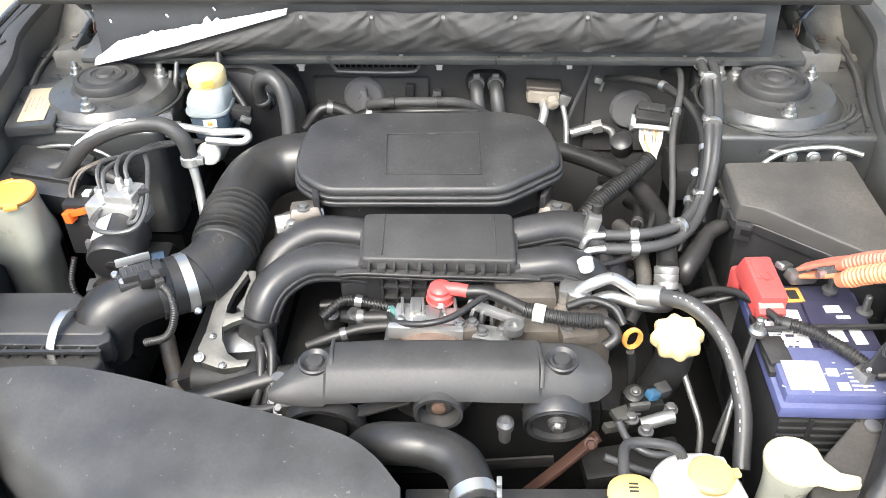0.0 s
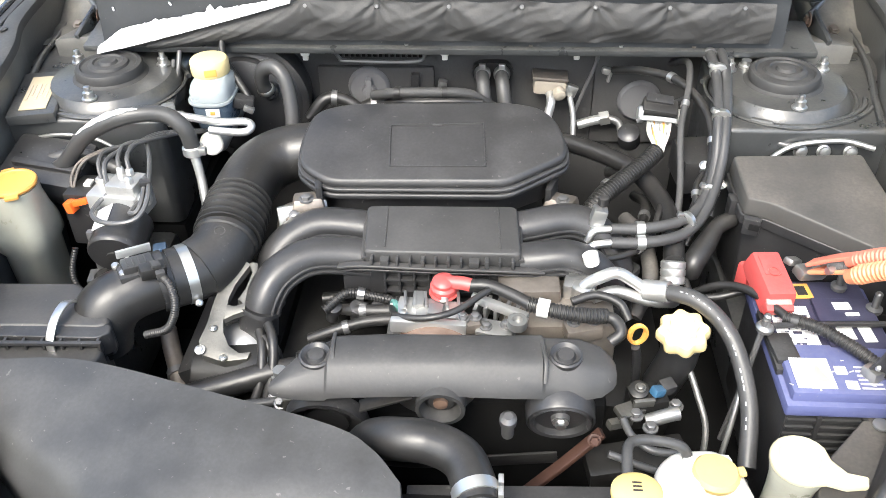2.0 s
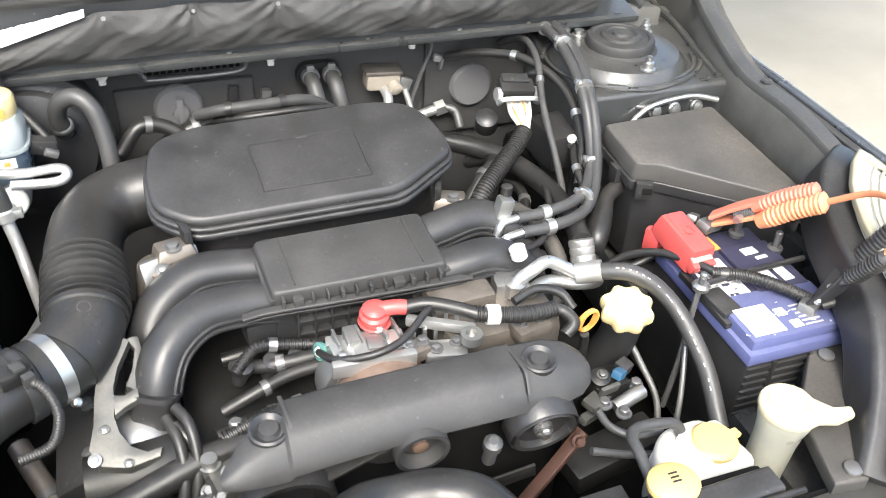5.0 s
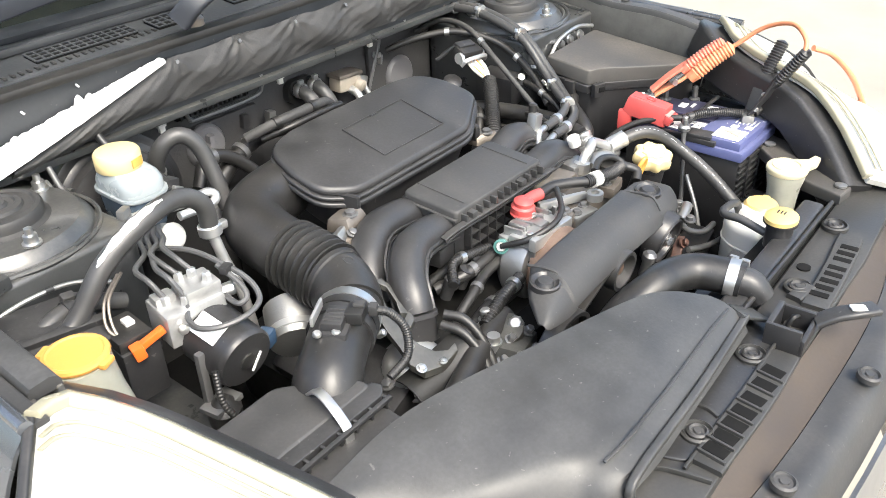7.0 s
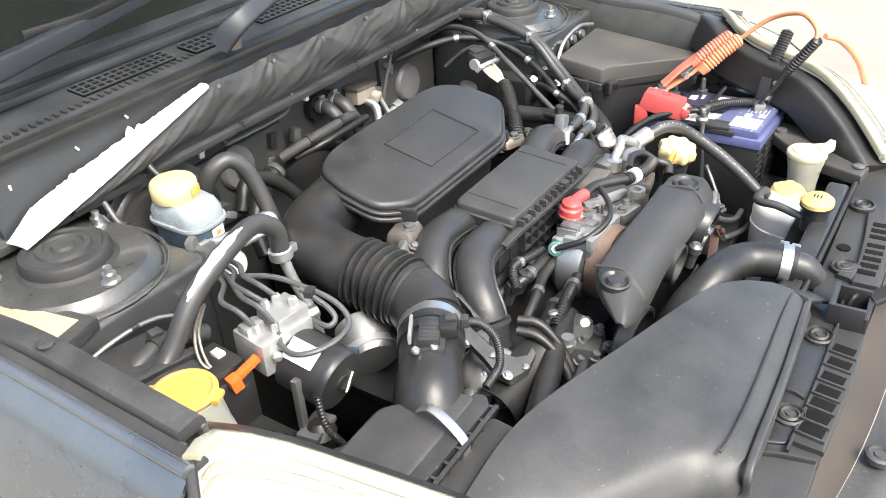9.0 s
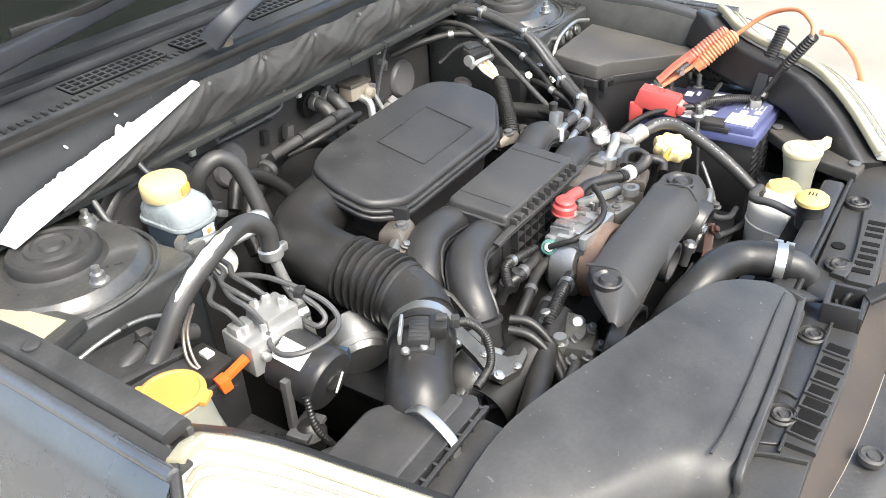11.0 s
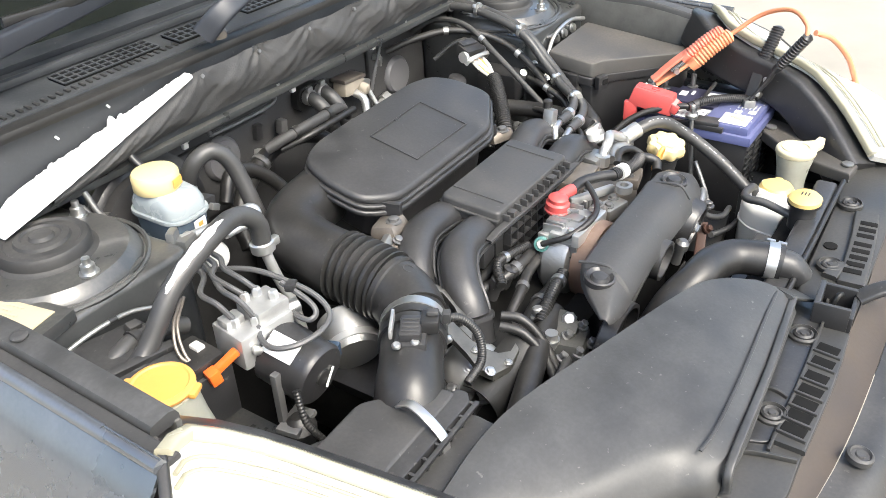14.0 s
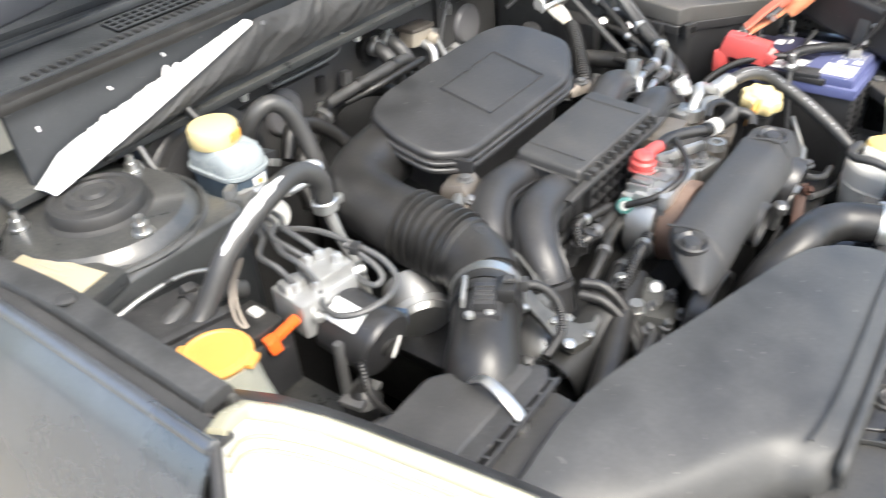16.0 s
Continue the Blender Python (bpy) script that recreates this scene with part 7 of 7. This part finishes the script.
def run(name, pts, r, mat, label, category, group="", clips=(), clip_mat=None, ribs=0.0):
    """A hose, pipe or loom through points, with bands along it."""
    h = thing(name, pts[len(pts) // 2], label, category, group)
    part("conduit" if ribs else "line", ribbed(pts, r, ribs, 0.14, 12) if ribs else tube(pts, r, 12), mat, h)
    ln = spline(pts, 8)
    for c in clips:
        i = min(len(ln) - 2, int(c * (len(ln) - 1)))
        d = (ln[i + 1] - ln[i]).normalized()
        part("band", tube([ln[i] - d * 0.005, ln[i] + d * 0.005], r * 1.22, 12, 2), clip_mat or BRIGHT, h)
    return h


run("coolant_hose", [(-0.225, 0.02, 0.70), (-0.205, 0.055, 0.745), (-0.140, 0.075, 0.785), (-0.060, 0.085, 0.802), (0.010, 0.075, 0.790), (0.05, 0.05, 0.75)], 0.0145, RUBBER, "black coolant hose behind the resonator", "hose", "", (0.45,), STEEL)
run("wiring_loom", [(-0.120, 0.060, 0.820), (-0.080, 0.035, 0.838), (-0.020, 0.030, 0.842), (0.045, 0.040, 0.835), (0.09, 0.06, 0.80)], 0.009, CLOTH, "taped black wiring loom behind the resonator", "wiring", "looms", (0.3, 0.6), RUBBER)
run("wiring_loom", [(-0.095, 0.052, 0.812), (-0.050, 0.022, 0.828), (0.020, 0.018, 0.832), (0.070, 0.028, 0.826)], 0.006, RUBBER, "thin black wiring loom behind the resonator", "wiring", "looms")
run("booster_cable", [(-0.372, 0.070, 0.935), (-0.368, 0.040, 0.905), (-0.342, 0.010, 0.875), (-0.322, -0.008, 0.850), (-0.318, -0.020, 0.835)], 0.006, RUBBER, "black cable dropping to the level plug", "cable", "", (0.1,), RUBBER)
run("booster_pipe", [(-0.450, 0.060, 0.900), (-0.450, 0.030, 0.870), (-0.442, -0.030, 0.855), (-0.430, -0.075, 0.848)], 0.0042, PIPE, "thin dark pipe beside the reservoir", "pipe", "thin pipes")
run("booster_pipe", [(-0.462, 0.055, 0.885), (-0.460, 0.020, 0.862), (-0.452, -0.040, 0.846), (-0.440, -0.085, 0.838)], 0.0042, PIPE, "second thin dark pipe beside the reservoir", "pipe", "thin pipes")
# thin pale tube standing in for the highlight along the wing's edge
run("wing_cable", [(-0.660, -0.120, 0.828), (-0.600, -0.128, 0.842), (-0.545, -0.130, 0.838), (-0.50, -0.14, 0.82)], 0.003, ALU, "pale stained cable along the inner wing", "cable", "", (0.5,), BLACK)
run("wing_hose", [(-0.660, -0.165, 0.790), (-0.600, -0.160, 0.818), (-0.550, -0.155, 0.820), (-0.50, -0.16, 0.80)], 0.011, HOSE, "grey rubber hose along the inner wing", "hose", "", (0.55,), BLACK)
run("drain_hose", [(-0.565, -0.350, 0.705), (-0.520, -0.372, 0.715), (-0.480, -0.385, 0.700), (-0.45, -0.39, 0.67)], 0.009, HOSE, "grey hose from the washer filler", "hose", "", (0.1,), ALU)
run("motor_lead", [(-0.505, -0.340, 0.780), (-0.512, -0.356, 0.745), (-0.500, -0.370, 0.710), (-0.49, -0.38, 0.66)], 0.0045, RUBBER, "thin ribbed lead below the brake unit", "cable", "", (), None, 0.004)
run("strut_cable", [(0.400, 0.080, 0.800), (0.430, 0.040, 0.835), (0.470, -0.020, 0.842), (0.515, -0.100, 0.838), (0.555, -0.122, 0.835)], 0.0045, PIPE, "dark pipe at the foot of the strut tower", "pipe", "thin pipes", (0.7,), BRIGHT)
# bright tube in place of the rolled flange lip's highlight
run("strut_cable", [(0.500, -0.130, 0.800), (0.530, -0.124, 0.828), (0.560, -0.122, 0.842), (0.620, -0.122, 0.848), (0.665, -0.130, 0.84)], 0.0045, BRIGHT, "bright steel line along the wing flange", "pipe", "thin pipes")
run("fuel_hose", [(0.235, -0.150, 0.720), (0.270, -0.130, 0.760), (0.300, -0.100, 0.765), (0.310, -0.060, 0.745), (0.29, -0.02, 0.72)], 0.010, RUBBER, "black looped hose beside the resonator", "hose", "right side hoses", (0.3,), STEEL)
run("fuel_hose", [(0.290, -0.220, 0.700), (0.320, -0.190, 0.725), (0.340, -0.120, 0.722), (0.33, -0.06, 0.70)], 0.008, RUBBER, "black hose low beside the resonator", "hose", "right side hoses", (0.5,), STEEL)
run("heater_return", [(0.300, -0.345, 0.680), (0.325, -0.300, 0.715), (0.320, -0.230, 0.735), (0.300, -0.170, 0.73)], 0.012, DUSTY, "dusty rubber hose below the runners", "hose", "right side hoses")
run("sensor_lead", [(0.415, -0.225, 0.775), (0.420, -0.190, 0.800), (0.428, -0.150, 0.815), (0.435, -0.110, 0.80)], 0.005, RUBBER, "thin black sensor lead", "cable", "leads", (0.4,), BRIGHT)
run("sensor_lead", [(0.380, -0.250, 0.740), (0.395, -0.220, 0.770), (0.402, -0.170, 0.790), (0.42, -0.13, 0.79)], 0.006, RUBBER, "thin black lead beside the hoses", "cable", "leads", (0.6,), BRIGHT)
run("guide_tube", [(0.350, -0.435, 0.710), (0.372, -0.470, 0.660), (0.385, -0.500, 0.620), (0.380, -0.53, 0.56)], 0.0045, ALU, "bent alloy guide tube", "pipe", "guide tubes")
run("guide_tube", [(0.425, -0.480, 0.690), (0.412, -0.510, 0.640), (0.402, -0.530, 0.590)], 0.004, ALU, "straight steel stay beside the battery", "pipe", "guide tubes")
run("power_lead", [(0.200, -0.418, 0.770), (0.232, -0.410, 0.776), (0.262, -0.418, 0.770), (0.275, -0.435, 0.755)], 0.006, RUBBER, "black lead over the compressor", "cable", "leads")
run("injector_loom", [(-0.140, -0.395, 0.722), (-0.110, -0.372, 0.735), (-0.070, -0.372, 0.730), (-0.035, -0.380, 0.728)], 0.0075, RUBBER, "ribbed black injector loom", "wiring", "looms", (0.5,), BRIGHT, 0.0045)
run("injector_loom", [(-0.165, -0.470, 0.700), (-0.120, -0.462, 0.712), (-0.085, -0.455, 0.712), (-0.055, -0.450, 0.712)], 0.0095, RUBBER, "ribbed black loom beside the alternator", "wiring", "looms", (0.75,), BRIGHT, 0.005)
run("engine_pipe", [(-0.210, -0.435, 0.730), (-0.198, -0.462, 0.725), (-0.196, -0.495, 0.695), (-0.21, -0.53, 0.65)], 0.0065, RUBBER, "black pipe behind the runner", "pipe", "thin pipes")
run("engine_pipe", [(-0.222, -0.440, 0.722), (-0.212, -0.470, 0.715), (-0.212, -0.505, 0.685), (-0.23, -0.54, 0.64)], 0.0065, RUBBER, "second black pipe behind the runner", "pipe", "thin pipes")
run("condenser_pipe", [(0.245, -0.575, 0.655), (0.300, -0.585, 0.640), (0.36, -0.590, 0.630), (0.42, -0.585, 0.62)], 0.005, PIPE, "bent dark pipe above the cross member", "pipe", "guide tubes")
run("condenser_pipe", [(0.262, -0.545, 0.690), (0.275, -0.560, 0.672), (0.30, -0.575, 0.664), (0.34, -0.575, 0.66)], 0.005, PIPE, "short dark pipe behind the compressor pulley", "pipe", "guide tubes")

# engine top fittings under and around the manifold
fit = thing("fuel_rail", (-0.05, -0.40, 0.70), "grimy fuel rail and injector bodies", "fuel rail")
part("rail", tube([(-0.150, -0.350, 0.705), (-0.10, -0.352, 0.712), (-0.06, -0.355, 0.712)], 0.009, 12), GRIME, fit)
for x in (-0.135, -0.10, -0.07):
    part("injector", lathe([(0.009, 0), (0.009, 0.02), (0.012, 0.022), (0.012, 0.034), (0.006, 0.036)], (x, -0.375, 0.690), (0.2, -0.3, 1), 12), BLACK, fit)
for x, y, z, sx, sy, sz, m in ((-0.095, -0.335, 0.735, 0.05, 0.03, 0.03, BLACK), (0.165, -0.330, 0.735, 0.06, 0.04, 0.03, GRIME), (0.10, -0.455, 0.745, 0.05, 0.03, 0.02, ALU), (0.065, -0.448, 0.752, 0.03, 0.025, 0.018, TAN), (0.215, -0.440, 0.742, 0.05, 0.03, 0.02, TAN)):
    c = thing("engine_casting", (x, y, z - sz / 2), "stained metal casting with bolts atop the engine", "engine part", "castings")
    part("block", box((sx, sy, sz), (x, y, z), (0, 0, random.uniform(-14, 14)), 0.005), m, c)
    part("bolt", hexbolt((x - sx * 0.25, y, z + sz / 2), 0.006, 0.007), STEEL, c)
    part("bolt", hexbolt((x + sx * 0.28, y + 0.004, z + sz / 2), 0.006, 0.007), STEEL, c)
rb = thing("valve_cover", (-0.275, -0.36, 0.64), "black valve cover low beside the runner", "valve cover")
part("cover", box((0.10, 0.22, 0.05), (-0.300, -0.340, 0.640), (0, -25, 0), 0.012), BLACK, rb)
for y in (-0.42, -0.34, -0.27):
    part("cover_bolt", hexbolt((-0.310, y, 0.668), 0.007, 0.008, (-0.4, 0, 0.9)), STEEL, rb)
cat = thing("resonator_canister", (-0.36, -0.33, 0.66), "grey metal canister below the air pipe", "canister")
part("can", lathe([(0.010, 0), (0.034, 0.003), (0.038, 0.010), (0.038, 0.060), (0.030, 0.066)], (-0.350, -0.296, 0.700), (0.35, 0.5, 0.25), 26), ALU, cat)
part("can_band", lathe([(0.0385, 0), (0.0395, 0.001), (0.0395, 0.010), (0.0385, 0.011)], (-0.344, -0.288, 0.7045), (0.35, 0.5, 0.25), 26), WHITEALU, cat)
dome = thing("exhaust_heat_dome", (-0.275, -0.432, 0.62), "bright pressed steel heat shield dome below the air pipe", "heat shield")
part("shell", lathe([(0.044, -0.05), (0.044, 0.0), (0.041, 0.012), (0.033, 0.022), (0.020, 0.028), (0.004, 0.030)], (-0.262, -0.424, 0.668), (-0.25, -0.35, 1), 30), WHITEALU, dome)
part("rolled_rim", lathe([(0.044, 0), (0.049, 0.001), (0.049, 0.005), (0.044, 0.006)], (-0.260, -0.422, 0.660), (-0.25, -0.35, 1), 30), ALU, dome)
part("shield_bolt", hexbolt((-0.286, -0.430, 0.690), 0.005, 0.006, (-0.4, -0.4, 1)), BRIGHT, dome)
part("blue_plug", box((0.020, 0.020, 0.022), (-0.400, -0.300, 0.745), (0, 0, 20), 0.003), material("dark_blue_plug", (0.02, 0.05, 0.10), 0.4), cat)
bk = thing("wing_bracket", (0.42, 0.0, 0.77), "black box bracket below the wiring plug", "bracket")
part("box", box((0.075, 0.085, 0.06), (0.425, -0.070, 0.770), (0, 0, 6), 0.008), BLACK, bk)
part("clip", box((0.016, 0.010, 0.014), (0.425, -0.118, 0.790), (0, 0, 10), 0.002), BRIGHT, bk)
for at in ((0.436, -0.135, 0.815), (0.420, -0.120, 0.80), (0.442, -0.160, 0.79)):
    part("clip_nut", hexbolt(at, 0.005, 0.006, (-0.5, -0.5, 0.7)), BRIGHT, bk)
vc = thing("valve_canister", (0.345, 0.02, 0.74), "black round canister beside the wiring plug", "canister")
part("can", lathe([(0.016, 0), (0.018, 0.003), (0.018, 0.03), (0.012, 0.034)], (0.318, -0.020, 0.780), (-0.2, -0.5, 1), 18), BLACK, vc)
sc = thing("strut_bolt_bracket", (0.45, 0.06, 0.86), "bright bolt at the wing edge", "bolt")
part("head", lathe([(0.012, 0), (0.012, 0.004), (0.008, 0.005), (0.008, 0.012)], (0.505, 0.055, 0.884), seg=12), BRIGHT, sc)

# loose ends: tie wraps, clips and a spare lead among the hoses
for at, ax, r in (((0.447, 0.000, 0.902), (0, 1, 0.1), 0.012), ((0.436, -0.105, 0.878), (0.1, 1, 0.3), 0.012), ((0.416, -0.196, 0.802), (0.4, 1, 0.5), 0.012), ((0.375, -0.255, 0.790), (0.9, 0.7, 0.1), 0.012)):
    w = thing("hose_clip", at, "bright metal clip holding the long hoses", "clip", "long hose clips")
    part("band", lathe([(r, -0.004), (r + 0.002, -0.003), (r + 0.002, 0.003), (r, 0.004)], at, ax, 16), BRIGHT, w)
    part("ear", box((0.010, 0.008, 0.008), (at[0] - 0.012, at[1], at[2] + 0.010), (0, 20, 10), 0.002), BRIGHT, w)
for k, (x, y, z) in enumerate(((0.300, 0.095, 0.900), (0.150, 0.095, 0.900), (-0.060, 0.095, 0.900), (0.420, 0.095, 0.900))):
    w = thing("seal_clip", (x, y, z), "grey push clip on the ledge over the firewall", "clip", "ledge clips")
    part("stud", lathe([(0.009, 0), (0.009, 0.004), (0.005, 0.006), (0.004, 0.009)], (x, 0.078, z + 0.004), (0, -0.5, 1), 12), TAN if k % 2 else ALU, w)

run("drain_stub", [(-0.394, -0.356, 0.64), (-0.38, -0.388, 0.63), (-0.366, -0.416, 0.62), (-0.351, -0.448, 0.61)], 0.013, TAN, "dusty brown rubber stub hose beside the bracket", "hose", "", (0.75,), STEEL)

run("clamp_lead", [(0.566, -0.536, 0.772), (0.600, -0.548, 0.782), (0.622, -0.580, 0.774), (0.628, -0.604, 0.735), (0.615, -0.612, 0.68)], 0.0060, RUBBER, "black lead arching from the battery clamp", "cable", "leads")
run("lamp_loom", [(0.655, -0.400, 0.800), (0.640, -0.470, 0.812), (0.628, -0.540, 0.796), (0.600, -0.620, 0.768), (0.555, -0.690, 0.742)], 0.0075, CLOTH, "taped black loom along the lamp housing", "wiring", "looms", (0.3, 0.6), RUBBER)
run("wing_loom", [(0.300, 0.128, 0.840), (0.345, 0.080, 0.862), (0.395, 0.020, 0.872), (0.430, -0.060, 0.852), (0.425, -0.14, 0.81), (0.395, -0.20, 0.77)], 0.0070, RUBBER, "black loom looping over the wiring plug", "wiring", "looms", (0.35, 0.7), BRIGHT)
run("wing_loom", [(0.400, 0.135, 0.850), (0.415, 0.080, 0.880), (0.405, 0.000, 0.880), (0.385, -0.080, 0.840), (0.38, -0.16, 0.78), (0.37, -0.215, 0.745)], 0.0055, CLOTH, "thin taped loom beside the long hoses", "wiring", "looms", (0.5,), BRIGHT)
run("injector_lead", [(0.245, -0.330, 0.772), (0.285, -0.310, 0.768), (0.320, -0.270, 0.762), (0.345, -0.200, 0.765), (0.36, -0.14, 0.75)], 0.0050, RUBBER, "thin black lead beside the runners", "cable", "leads", (0.4,), BRIGHT)
run("bulkhead_hose", [(-0.235, 0.045, 0.780), (-0.205, 0.060, 0.812), (-0.165, 0.062, 0.806), (-0.130, 0.050, 0.775), (-0.11, 0.03, 0.74)], 0.0110, RUBBER, "black rubber hose looped before the firewall", "hose", "", (0.35,), STEEL)
for x, y, z in ((-0.300, 0.128, 0.760), (-0.060, 0.132, 0.770), (0.290, 0.138, 0.830)):
    g = thing("firewall_clip", (x, y, z), "small pale clip on the firewall mat", "clip", "firewall clips")
    part("body", box((0.016, 0.014, 0.012), (x, 0.146, z), (0, 14, 0), 0.003), WHITEALU, g)
    part("prong", box((0.006, 0.010, 0.020), (x + 0.006, 0.142, z - 0.010), (0, 14, 0), 0.002), ALU, g)
for i in range(4):
    part("duct_rib", box((0.10, 0.004, 0.006), (-0.606, -0.132 - 0.020 * i, 0.8285 - 0.005 * i), (14, 6, -6), 0.001), BLACK, scut)
part("duct_latch", box((0.016, 0.012, 0.012), (-0.562, -0.150, 0.834), (14, 6, -6), 0.002), GREYP, scut)
